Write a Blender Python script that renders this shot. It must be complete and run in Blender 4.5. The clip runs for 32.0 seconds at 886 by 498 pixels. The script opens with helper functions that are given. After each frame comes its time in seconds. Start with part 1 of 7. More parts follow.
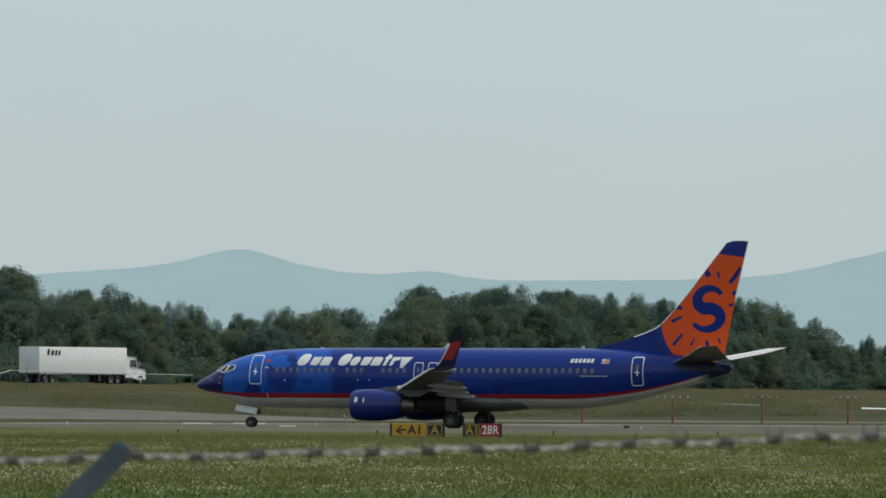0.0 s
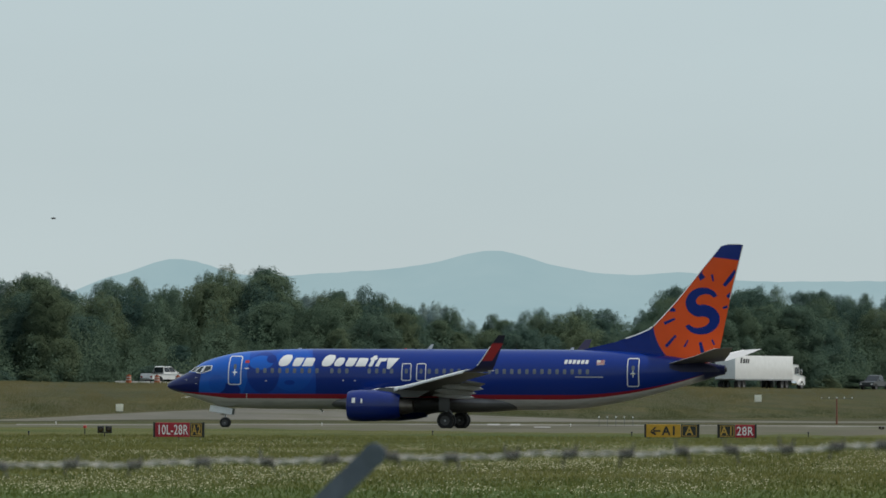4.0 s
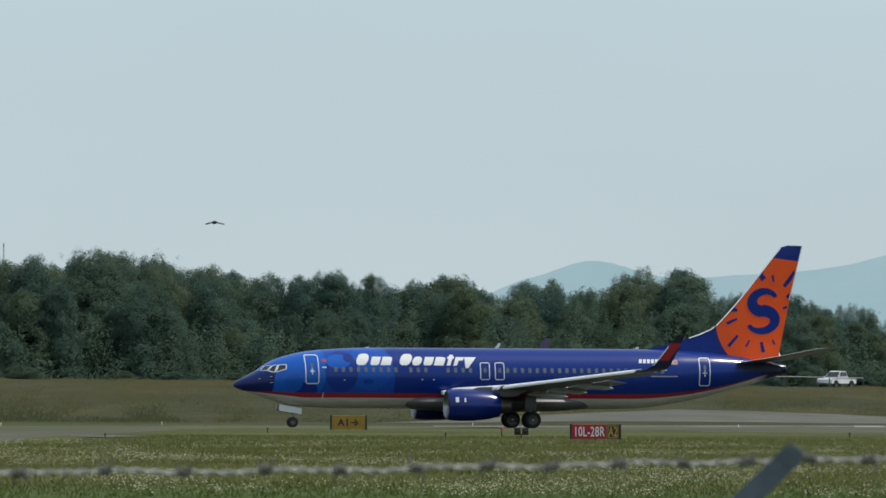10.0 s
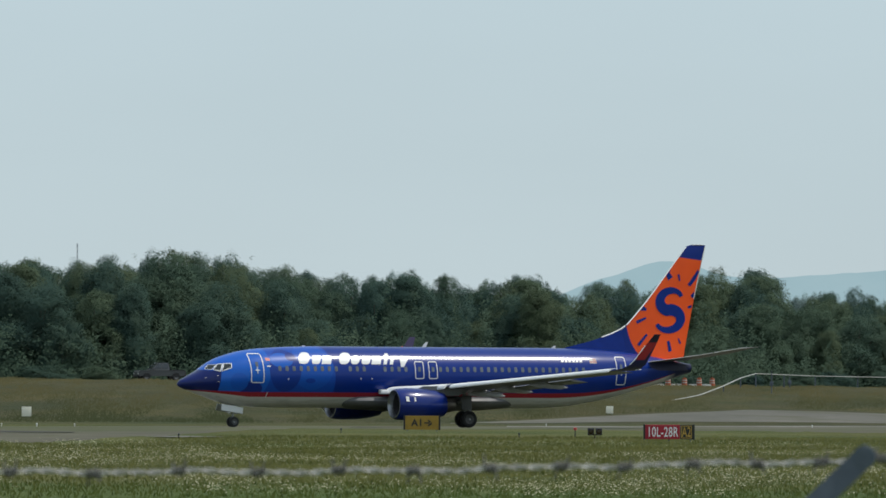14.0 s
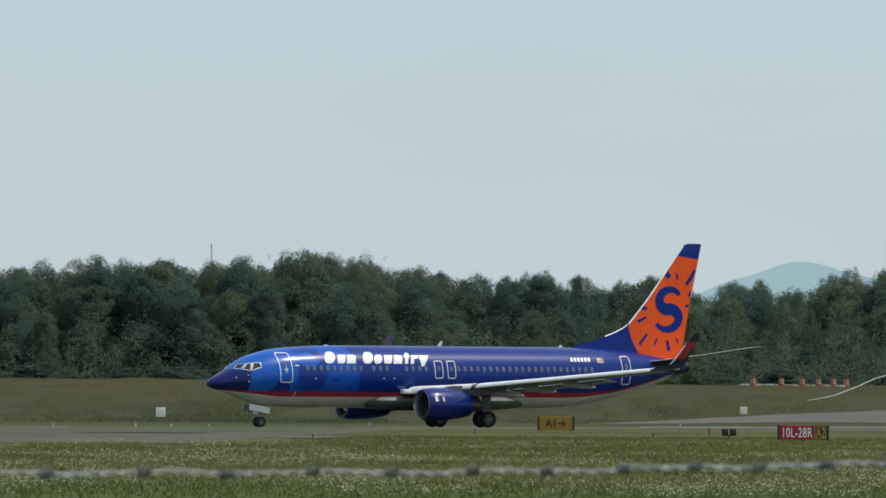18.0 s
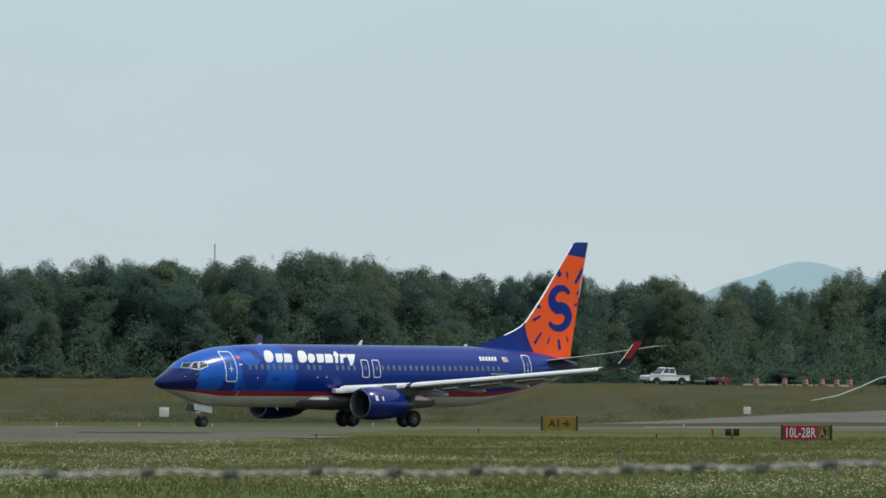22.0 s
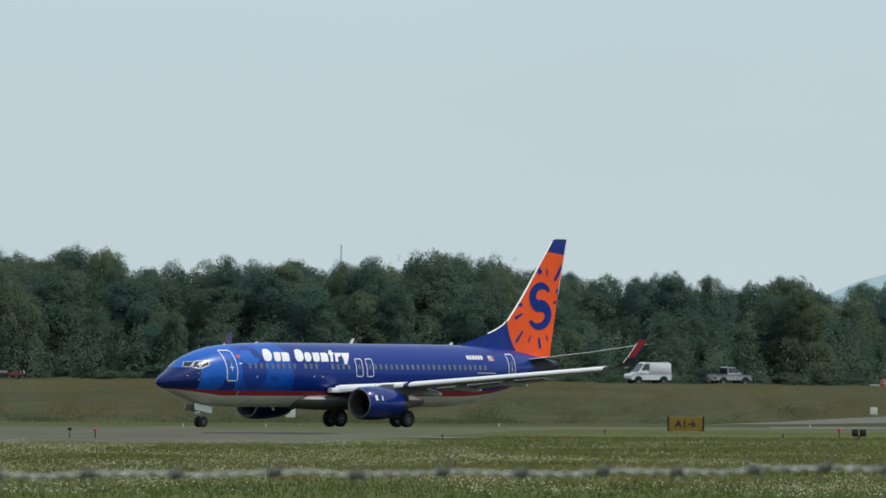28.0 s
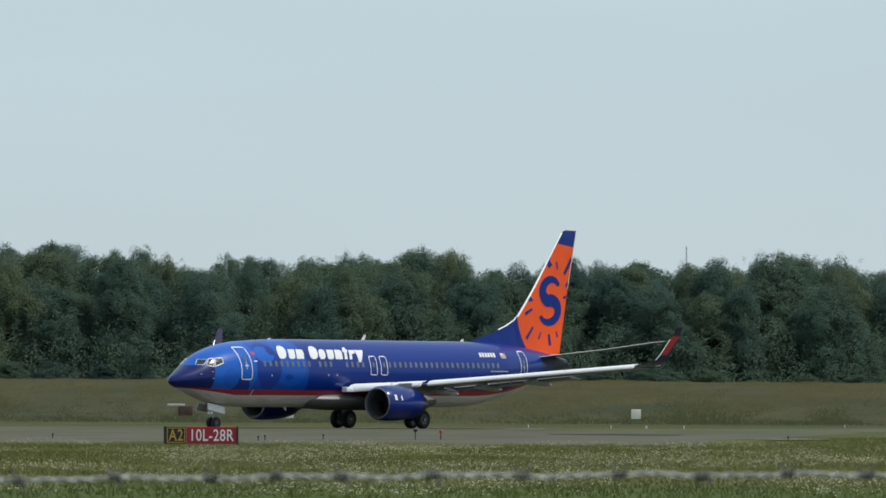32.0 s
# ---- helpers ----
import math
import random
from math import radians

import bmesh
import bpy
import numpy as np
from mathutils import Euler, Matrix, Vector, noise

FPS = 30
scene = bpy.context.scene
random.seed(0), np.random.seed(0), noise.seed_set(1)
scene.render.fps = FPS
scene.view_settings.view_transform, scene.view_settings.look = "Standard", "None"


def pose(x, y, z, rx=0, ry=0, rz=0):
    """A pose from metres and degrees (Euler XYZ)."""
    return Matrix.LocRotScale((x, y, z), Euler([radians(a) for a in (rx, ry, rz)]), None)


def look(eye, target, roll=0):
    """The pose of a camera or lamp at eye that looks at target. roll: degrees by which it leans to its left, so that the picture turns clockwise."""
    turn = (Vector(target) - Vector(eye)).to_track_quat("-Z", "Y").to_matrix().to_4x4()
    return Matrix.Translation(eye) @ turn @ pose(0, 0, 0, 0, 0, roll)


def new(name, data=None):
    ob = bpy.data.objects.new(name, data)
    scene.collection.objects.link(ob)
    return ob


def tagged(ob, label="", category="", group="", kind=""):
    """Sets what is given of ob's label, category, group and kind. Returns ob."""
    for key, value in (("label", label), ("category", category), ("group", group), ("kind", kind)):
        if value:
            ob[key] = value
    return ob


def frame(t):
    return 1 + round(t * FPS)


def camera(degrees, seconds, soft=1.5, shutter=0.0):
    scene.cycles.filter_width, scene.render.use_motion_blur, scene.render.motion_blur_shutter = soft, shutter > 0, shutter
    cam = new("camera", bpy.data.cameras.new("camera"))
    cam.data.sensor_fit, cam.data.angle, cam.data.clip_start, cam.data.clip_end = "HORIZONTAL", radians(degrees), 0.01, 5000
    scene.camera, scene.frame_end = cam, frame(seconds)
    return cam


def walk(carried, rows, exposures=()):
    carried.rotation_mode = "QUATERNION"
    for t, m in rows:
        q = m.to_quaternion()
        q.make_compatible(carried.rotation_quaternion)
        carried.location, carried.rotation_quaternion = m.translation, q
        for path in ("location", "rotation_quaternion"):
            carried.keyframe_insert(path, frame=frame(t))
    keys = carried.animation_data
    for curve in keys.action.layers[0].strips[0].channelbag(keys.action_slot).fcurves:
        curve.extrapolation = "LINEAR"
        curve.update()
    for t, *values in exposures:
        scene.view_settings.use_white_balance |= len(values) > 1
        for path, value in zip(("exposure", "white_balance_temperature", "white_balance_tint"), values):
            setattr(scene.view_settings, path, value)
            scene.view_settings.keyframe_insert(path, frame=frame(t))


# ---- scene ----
# A stand on the airfield's edge: the camera only pans, a jet turns on the taxiway in front of it.
LENS = 13000.0  # focal length, in the units in which bearings are given
EYE, TILT, LEAN, EXPOSURE, HILL_GLOW = 2.33, 1.1195, -0.258, 0.0, 1.0
PAN = [
    (0, 0), (0.5, 72), (1, 133), (1.5, 185), (2, 233), (2.5, 288), (3, 337), (3.5, 395),
    (5.5, 611), (6, 685), (6.5, 793), (7, 894), (7.5, 975), (8, 1024.5), (8.5, 1060), (9, 1098),
    (9.5, 1144), (10, 1187), (10.5, 1209), (11, 1217), (11.5, 1234), (12, 1248), (12.5, 1250), (13, 1253),
    (13.5, 1280), (14, 1317), (14.5, 1360), (15, 1406), (15.5, 1455), (17.5, 1530), (18, 1554), (18.5, 1563),
    (19, 1562), (19.5, 1562), (20, 1562), (20.5, 1562), (21, 1560.5), (21.5, 1560), (22, 1560), (22.5, 1560),
    (23, 1560.5), (23.5, 1562), (24, 1565), (24.5, 1583), (25, 1622), (25.5, 1638.5), (27.5, 1745.5), (28, 1783.5),
    (28.5, 1843.5), (29, 1895.5), (29.5, 1940.5), (30, 1981.5), (30.5, 2064.5), (31, 2163.5), (31.5, 2277.5), (32, 2394.5),
]
cam = camera(2 * math.degrees(math.atan(784 / LENS)), 32.0, soft=1.6)
cam.data.dof.use_dof, cam.data.dof.focus_distance, cam.data.dof.aperture_fstop = True, 480.0, 25.0
walk(cam, [(t, pose(0, 0, EYE, 90 + TILT, LEAN, math.degrees(p / LENS))) for t, p in PAN],
     exposures=[(0.0, EXPOSURE - 0.07, 6800, 10), (4.0, EXPOSURE - 0.06, 6750, 10), (10.0, EXPOSURE, 6500, 10), (22.0, EXPOSURE + 0.02, 6500, 10), (32.0, EXPOSURE + 0.05, 6500, 10)])

# ---- world, sun ----
SUN = Vector((0.50, 0.07, 0.863)).normalized()
world = bpy.data.worlds.new("sky")
scene.world = world
world.use_nodes = True
wn, wl = world.node_tree.nodes, world.node_tree.links
wn.clear()
w_out, w_bg = wn.new("ShaderNodeOutputWorld"), wn.new("ShaderNodeBackground")
w_sky, w_mix = wn.new("ShaderNodeTexSky"), wn.new("ShaderNodeMix")
w_sky.sky_type, w_sky.sun_disc = "NISHITA", False
w_sky.sun_elevation, w_sky.sun_rotation = math.asin(SUN.z), math.atan2(SUN.x, SUN.y)
w_sky.air_density, w_sky.dust_density, w_sky.ozone_density, w_sky.altitude = 1.0, 4.0, 1.0, 10
w_mix.data_type = "RGBA"
w_tc, w_sep, w_ramp, w_noise, w_nmix = (wn.new(k) for k in ("ShaderNodeTexCoord", "ShaderNodeSeparateXYZ", "ShaderNodeValToRGB", "ShaderNodeTexNoise", "ShaderNodeMix"))
# thin high overcast over the blue: paler towards the horizon, with faint streaks
w_map = wn.new("ShaderNodeMapping")
w_map.inputs["Scale"].default_value = (7, 7, 26)
w_noise.inputs["Scale"].default_value, w_noise.inputs["Detail"].default_value = 1.0, 5.0
wl.new(w_tc.outputs["Generated"], w_map.inputs["Vector"])
wl.new(w_map.outputs[0], w_noise.inputs["Vector"])
wl.new(w_tc.outputs["Generated"], w_sep.inputs[0])
wl.new(w_sep.outputs["Z"], w_ramp.inputs[0])
for i, (at_z, col) in enumerate(((0.0, (6.2, 7.32, 7.66, 1)), (0.03, (5.95, 7.25, 7.75, 1)), (0.055, (6.0, 7.45, 8.1, 1)), (1.0, (4.9, 5.9, 6.9, 1)))):
    e = w_ramp.color_ramp.elements[i] if i < 2 else w_ramp.color_ramp.elements.new(at_z)
    e.position, e.color = at_z, col
w_nmix.data_type, w_nmix.blend_type = "RGBA", "MULTIPLY"
w_nmix.inputs["Factor"].default_value = 0.14
wl.new(w_ramp.outputs[0], w_nmix.inputs["A"])
wl.new(w_noise.outputs["Fac"], w_nmix.inputs["B"])
w_mix.inputs["Factor"].default_value = 0.88
wl.new(w_sky.outputs[0], w_mix.inputs["A"])
wl.new(w_nmix.outputs["Result"], w_mix.inputs["B"])
wl.new(w_mix.outputs["Result"], w_bg.inputs["Color"])
w_bg.inputs["Strength"].default_value = 0.1
wl.new(w_bg.outputs[0], w_out.inputs[0])
sun = new("sun", bpy.data.lights.new("sun", "SUN"))
sun.data.energy, sun.data.angle, sun.data.color = 2.8, radians(1.2), (1.0, 0.95, 0.87)
sun.matrix_world = look((300 * SUN.x, 300 * SUN.y + 480, 300 * SUN.z), (0, 480, 0))


# ---- materials ----
def nodes_of(name):
    m = bpy.data.materials.new(name)
    m.use_nodes = True
    nt = m.node_tree
    return m, nt.nodes, nt.links, nt.nodes["Principled BSDF"]


def math_(ns, ls, op, a, b=None, clamp=False):
    n = ns.new("ShaderNodeMath")
    n.operation, n.use_clamp = op, clamp
    for i, v in enumerate((a, b)):
        if isinstance(v, bpy.types.NodeSocket):
            ls.new(v, n.inputs[i])
        elif v is not None:
            n.inputs[i].default_value = v
    return n.outputs[0]


def blend(ns, ls, fac, a, b, mode="MIX"):
    n = ns.new("ShaderNodeMix")
    n.data_type, n.blend_type = "RGBA", mode
    for sock, v in (("Factor", fac), ("A", a), ("B", b)):
        if isinstance(v, bpy.types.NodeSocket):
            ls.new(v, n.inputs[sock])
        else:
            n.inputs[sock].default_value = v if sock == "Factor" else (*v, 1)[:4]
    return n.outputs["Result"]


def noise_(ns, ls, vec, scale, detail=4.0, rough=0.6):
    n = ns.new("ShaderNodeTexNoise")
    n.inputs["Scale"].default_value, n.inputs["Detail"].default_value, n.inputs["Roughness"].default_value = scale, detail, rough
    if vec is not None:
        ls.new(vec, n.inputs["Vector"])
    return n.outputs["Fac"]


def band(ns, ls, v, lo, hi):
    """0 below lo, 1 above hi."""
    n = ns.new("ShaderNodeMapRange")
    n.inputs["From Min"].default_value, n.inputs["From Max"].default_value = lo, hi
    ls.new(v, n.inputs["Value"])
    return n.outputs["Result"]


def surface(name, col, rough=0.6, metal=0.0, vary=0.25, fine=30.0, coarse=1.5, bump=0.0, spec=0.5, coat=0.0, obj_vary=0.0):
    """A worn surface: colour varied at two scales, roughness with it, a little relief."""
    m, ns, ls, b = nodes_of(name)
    tc = ns.new("ShaderNodeTexCoord").outputs["Object"]
    n1, n2 = noise_(ns, ls, tc, fine), noise_(ns, ls, tc, coarse)
    dark = tuple(c * (1 - vary) for c in col)
    light = tuple(min(1, c * (1 + vary)) for c in col)
    c = blend(ns, ls, band(ns, ls, n2, 0.3, 0.7), dark, light)
    c = blend(ns, ls, math_(ns, ls, "MULTIPLY", band(ns, ls, n1, 0.35, 0.75), 0.35), c, dark)
    if obj_vary:
        oi = ns.new("ShaderNodeObjectInfo").outputs["Random"]
        c = blend(ns, ls, math_(ns, ls, "MULTIPLY", oi, obj_vary), c, dark)
    ls.new(c, b.inputs["Base Color"])
    r = ns.new("ShaderNodeMapRange")
    r.inputs["To Min"].default_value, r.inputs["To Max"].default_value = max(0.02, rough - 0.1), min(1, rough + 0.1)
    ls.new(n1, r.inputs["Value"])
    ls.new(r.outputs[0], b.inputs["Roughness"])
    b.inputs["Metallic"].default_value = metal
    b.inputs["Specular IOR Level"].default_value = spec
    b.inputs["Coat Weight"].default_value = coat
    b.inputs["Coat Roughness"].default_value = 0.08
    if bump:
        bn = ns.new("ShaderNodeBump")
        bn.inputs["Strength"].default_value, bn.inputs["Distance"].default_value = bump, 0.02
        ls.new(n1, bn.inputs["Height"])
        ls.new(bn.outputs[0], b.inputs["Normal"])
    return m


WHITE = surface("white_paint", (0.72, 0.73, 0.73), 0.35, vary=0.06, coat=0.3)
OFFWHITE = surface("weathered_white", (0.6, 0.6, 0.57), 0.6, vary=0.12)
BLACK = surface("black_paint", (0.015, 0.015, 0.017), 0.5, vary=0.3)
RUBBER = surface("tyre_rubber", (0.018, 0.018, 0.019), 0.8, vary=0.3, bump=0.2)
STEEL = surface("gear_steel", (0.35, 0.36, 0.37), 0.4, metal=0.7, vary=0.2)
ALU = surface("polished_aluminium", (0.75, 0.76, 0.78), 0.16, metal=1.0, vary=0.06)
GALV = surface("galvanised_steel", (0.115, 0.135, 0.165), 0.55, metal=0.5, vary=0.25, fine=60, coarse=8)
FAIRING = surface("flap_fairing_grey", (0.34, 0.345, 0.35), 0.5, vary=0.15)
WING = surface("wing_grey", (0.095, 0.10, 0.105), 0.38, vary=0.1, coat=0.15, coarse=0.8)
NAVY = surface("navy_paint", (0.002, 0.021, 0.185), 0.35, vary=0.12, coat=0.1, spec=0.15)
RED = surface("red_paint", (0.42, 0.025, 0.02), 0.4, vary=0.15, coat=0.2)
ORANGE = surface("orange_paint", (0.62, 0.12, 0.02), 0.4, vary=0.1, coat=0.2)
GLASS_DARK = surface("dark_glazing", (0.02, 0.025, 0.03), 0.06, vary=0.2, spec=0.8)
PANE = surface("cabin_pane", (0.12, 0.145, 0.185), 0.12, vary=0.3, coarse=3.0, spec=0.7, obj_vary=0.6)
SIGN_YELLOW = surface("sign_yellow", (0.55, 0.30, 0.02), 0.5, vary=0.12, coarse=4)
SIGN_RED = surface("sign_red", (0.38, 0.010, 0.028), 0.5, vary=0.12, coarse=4)
SIGN_BLACK = surface("sign_black", (0.02, 0.02, 0.018), 0.55, vary=0.2)
LEGEND_WHITE = surface("sign_legend_white", (0.85, 0.85, 0.85), 0.5, vary=0.08)


# ---- mesh helpers ----
def mesh_of(name, bm, mat, smooth=True):
    me = bpy.data.meshes.new(name)
    bmesh.ops.recalc_face_normals(bm, faces=bm.faces)
    bm.to_mesh(me)
    bm.free()
    if smooth:
        me.polygons.foreach_set("use_smooth", [True] * len(me.polygons))
        me.set_sharp_from_angle(angle=radians(35))
    for mm in mat if isinstance(mat, (list, tuple)) else [mat]:
        me.materials.append(mm)
    return me


def part(name, bm, mat, parent, label="", m=None, smooth=True):
    me = bm if isinstance(bm, bpy.types.Mesh) else mesh_of(name, bm, mat, smooth)
    ob = new(name, me)
    ob.parent = parent
    if m is not None:
        ob.matrix_basis = m
    return tagged(ob, label)


def thing(name, m, label, category, group="", kind=""):
    ob = new(name)
    ob.empty_display_size = 0.2
    ob.matrix_basis = m
    return tagged(ob, label, category, group, kind)


def box(bm, c, s, m=None, bevel=0.0):
    vs = bmesh.ops.create_cube(bm, size=1.0)["verts"]
    bmesh.ops.scale(bm, vec=s, verts=vs)
    if bevel:
        es = list({e for v in vs for e in v.link_edges})
        got = bmesh.ops.bevel(bm, geom=es, offset=bevel, segments=2, affect="EDGES", profile=0.6)
        vs = list({v for f in got["faces"] for v in f.verts} | {v for v in vs if v.is_valid})
    if m is not None:
        bmesh.ops.transform(bm, matrix=m, verts=vs)
    bmesh.ops.translate(bm, vec=c, verts=vs)
    return vs


def rod(bm, a, b, r0, r1=None, seg=10, caps=True):
    a, b = Vector(a), Vector(b)
    r1 = r0 if r1 is None else r1
    q = (b - a).to_track_quat("Z", "Y").to_matrix()
    rings = []
    for p, r in ((a, r0), (b, r1)):
        rings.append([bm.verts.new(p + q @ Vector((r * math.cos(k * 2 * math.pi / seg), r * math.sin(k * 2 * math.pi / seg), 0))) for k in range(seg)])
    for k in range(seg):
        bm.faces.new((rings[0][k], rings[0][(k + 1) % seg], rings[1][(k + 1) % seg], rings[1][k]))
    if caps:
        bm.faces.new(rings[0][::-1])
        bm.faces.new(rings[1])


def loft(bm, rings, closed=True, cap0=True, cap1=True):
    vv = [[bm.verts.new(p) for p in r] for r in rings]
    n = len(vv[0])
    for a, b in zip(vv, vv[1:]):
        for k in range(n if closed else n - 1):
            bm.faces.new((a[k], a[(k + 1) % n], b[(k + 1) % n], b[k]))
    if cap0:
        bm.faces.new(vv[0][::-1])
    if cap1:
        bm.faces.new(vv[-1])
    return vv


def prism(bm, pts, y0, y1, axis="y"):
    """A polygon given as (a, b) pairs, drawn out along an axis."""
    def at3(p, d):
        return {"y": (p[0], d, p[1]), "x": (d, p[0], p[1]), "z": (p[0], p[1], d)}[axis]
    loft(bm, [[at3(p, y0) for p in pts], [at3(p, y1) for p in pts]])


def spin(bm, profile, axis_at, seg=24, axis="y"):
    """A closed ring of (radius, offset) pairs turned about an axis through axis_at."""
    c = Vector(axis_at)
    rings = []
    for k in range(seg):
        t = k * 2 * math.pi / seg
        e = {"y": lambda r, o: Vector((r * math.cos(t), o, r * math.sin(t))), "x": lambda r, o: Vector((o, r * math.cos(t), r * math.sin(t)))}[axis]
        rings.append([c + e(r, o) for r, o in profile])
    vv = [[bm.verts.new(p) for p in r] for r in rings]
    n = len(profile)
    for i in range(seg):
        a, b = vv[i], vv[(i + 1) % seg]
        for k in range(n):
            bm.faces.new((a[k], a[(k + 1) % n], b[(k + 1) % n], b[k]))


def bearing(g, r, z=0.0):
    """A place on the airfield: bearing number g, read off the camera's view (784 is due north, smaller is further
    west), and distance.
    """
    a = (784 - g) / LENS
    return Vector((-r * math.sin(a), r * math.cos(a), z))


def leaf_mesh(name, corners, mat):
    """Many loose four-cornered leaves as one mesh; corners: an array (n, 4, 3)."""
    n = len(corners)
    me = bpy.data.meshes.new(name)
    me.vertices.add(4 * n)
    me.vertices.foreach_set("co", np.ascontiguousarray(corners, dtype=np.float32).ravel())
    me.loops.add(4 * n)
    me.loops.foreach_set("vertex_index", np.arange(4 * n, dtype=np.int32))
    me.polygons.add(n)
    me.polygons.foreach_set("loop_start", np.arange(0, 4 * n, 4, dtype=np.int32))
    me.update(calc_edges=True)
    me.materials.append(mat)
    return me


def interp(x, table):
    return float(np.interp(x, [p[0] for p in table], [p[1] for p in table]))


# ---- the ground: a flat airfield, a crowned pavement, a grassed dyke with a road on it ----
# heights run by distance from the camera and are shaped to fit its view
ROAD_R = ((-3500, 735), (-2400, 724), (-1200, 722), (-600, 732), (-127, 750), (150, 768), (568, 808), (1568, 955), (2600, 1120))
DYKE_Z = ((-3500, 3.52), (-1200, 3.44), (-600, 3.30), (-127, 3.10), (150, 3.08), (1568, 2.82), (2600, 2.55))
FIELD_Z = ((0, 0), (250, -0.05), (329, -0.12), (380, 0.06), (437, 0.15), (465, 0.05), (490, -0.09), (530, -0.06), (560, 0.0))


def smooth01(t):
    t = max(0.0, min(1.0, t))
    return t * t * (3 - 2 * t)


def ground_z(g, r):
    rr, top = interp(g, ROAD_R), interp(g, DYKE_Z)
    z = interp(r, FIELD_Z)
    foot = rr - 185
    if r > foot:
        s = (r - foot) / (rr - 8 - foot)
        z += (top - z) * (0.25 * min(1, s) + 0.75 * smooth01(s)) if r < rr - 8 else (top - z)
    if r > rr - 8:
        z -= 0.08 * smooth01((r - rr + 8) / 3.5)
    if r > rr + 7:
        z -= min(1.4, (r - rr - 7) * 0.12)
    if 180 < r < rr - 12 and abs(r - 440) > 110:
        z += 0.05 * noise.noise((g * 0.004, r * 0.03, 2.0))
    return z


def polar_sheet(gs, rs, lift=0.0, zf=ground_z):
    bm = bmesh.new()
    grid = [[bm.verts.new(bearing(g, r, zf(g, r) + lift)) for r in rs] for g in gs]
    for a, b in zip(grid, grid[1:]):
        for k in range(len(rs) - 1):
            bm.faces.new((a[k], b[k], b[k + 1], a[k + 1]))
    return bm


def grass_material():
    """Lush grass on the field, drier and browner on the dyke and beyond."""
    m, ns, ls, b = nodes_of("mown_grass")
    tc = ns.new("ShaderNodeTexCoord").outputs["Object"]
    far = ns.new("ShaderNodeVectorMath")
    far.operation = "LENGTH"
    ls.new(tc, far.inputs[0])
    n1, n2 = noise_(ns, ls, tc, 3.0, 6, 0.7), noise_(ns, ls, tc, 0.05, 5)
    # uneven growth, drawn out in depth to fit the camera's low view
    mp = ns.new("ShaderNodeMapping")
    mp.inputs["Scale"].default_value = (0.16, 0.06, 0.1)
    ls.new(tc, mp.inputs["Vector"])
    streak = noise_(ns, ls, mp.outputs[0], 0.5, 6, 0.72)
    clump = noise_(ns, ls, mp.outputs[0], 2.2, 5, 0.7)
    lush = blend(ns, ls, band(ns, ls, n2, 0.35, 0.68), (0.052, 0.074, 0.020), (0.106, 0.106, 0.036))
    dry = blend(ns, ls, band(ns, ls, n2, 0.35, 0.68), (0.031, 0.038, 0.017), (0.060, 0.055, 0.028))
    c = blend(ns, ls, band(ns, ls, far.outputs["Value"], 500, 560), lush, dry)
    c = blend(ns, ls, math_(ns, ls, "MULTIPLY", band(ns, ls, streak, 0.48, 0.66), 0.6), c, (0.088, 0.076, 0.026))
    c = blend(ns, ls, math_(ns, ls, "MULTIPLY", band(ns, ls, clump, 0.5, 0.68), 0.6), c, (0.036, 0.050, 0.012))
    c = blend(ns, ls, math_(ns, ls, "MULTIPLY", band(ns, ls, n1, 0.5, 0.8), 0.4), c, (0.105, 0.105, 0.042))
    # a greener ring round the camera, placed to fit the bottom of its view
    c = blend(ns, ls, math_(ns, ls, "MULTIPLY", band(ns, ls, math_(ns, ls, "MULTIPLY", far.outputs["Value"], -1.0), -200, -165), 0.6), c, (0.045, 0.085, 0.018))
    ls.new(c, b.inputs["Base Color"])
    b.inputs["Roughness"].default_value = 0.9
    b.inputs["Specular IOR Level"].default_value = 0.1
    bn = ns.new("ShaderNodeBump")
    bn.inputs["Strength"].default_value, bn.inputs["Distance"].default_value = 0.8, 0.12
    ls.new(n1, bn.inputs["Height"])
    ls.new(bn.outputs[0], b.inputs["Normal"])
    return m


def tarmac_material(name, base, worn, grassy, share):
    """Old concrete: stained, streaked in depth to fit the camera's low view, with weeds in the joints."""
    m, ns, ls, b = nodes_of(name)
    tc = ns.new("ShaderNodeTexCoord").outputs["Object"]
    mp = ns.new("ShaderNodeMapping")
    mp.inputs["Scale"].default_value = (0.11, 0.022, 1.0)
    ls.new(tc, mp.inputs["Vector"])
    streak, fine, blot = noise_(ns, ls, mp.outputs[0], 1.0, 6, 0.7), noise_(ns, ls, tc, 2.5, 5), noise_(ns, ls, tc, 0.11, 4)
    c = blend(ns, ls, band(ns, ls, streak, 0.35, 0.7), base, worn)
    c = blend(ns, ls, math_(ns, ls, "MULTIPLY", band(ns, ls, fine, 0.5, 0.8), 0.35), c, tuple(0.5 * k for k in base))
    c = blend(ns, ls, math_(ns, ls, "MULTIPLY", band(ns, ls, blot, 0.52, 0.66), share), c, grassy)
    ls.new(c, b.inputs["Base Color"])
    b.inputs["Roughness"].default_value = 0.85
    b.inputs["Specular IOR Level"].default_value = 0.2
    return m


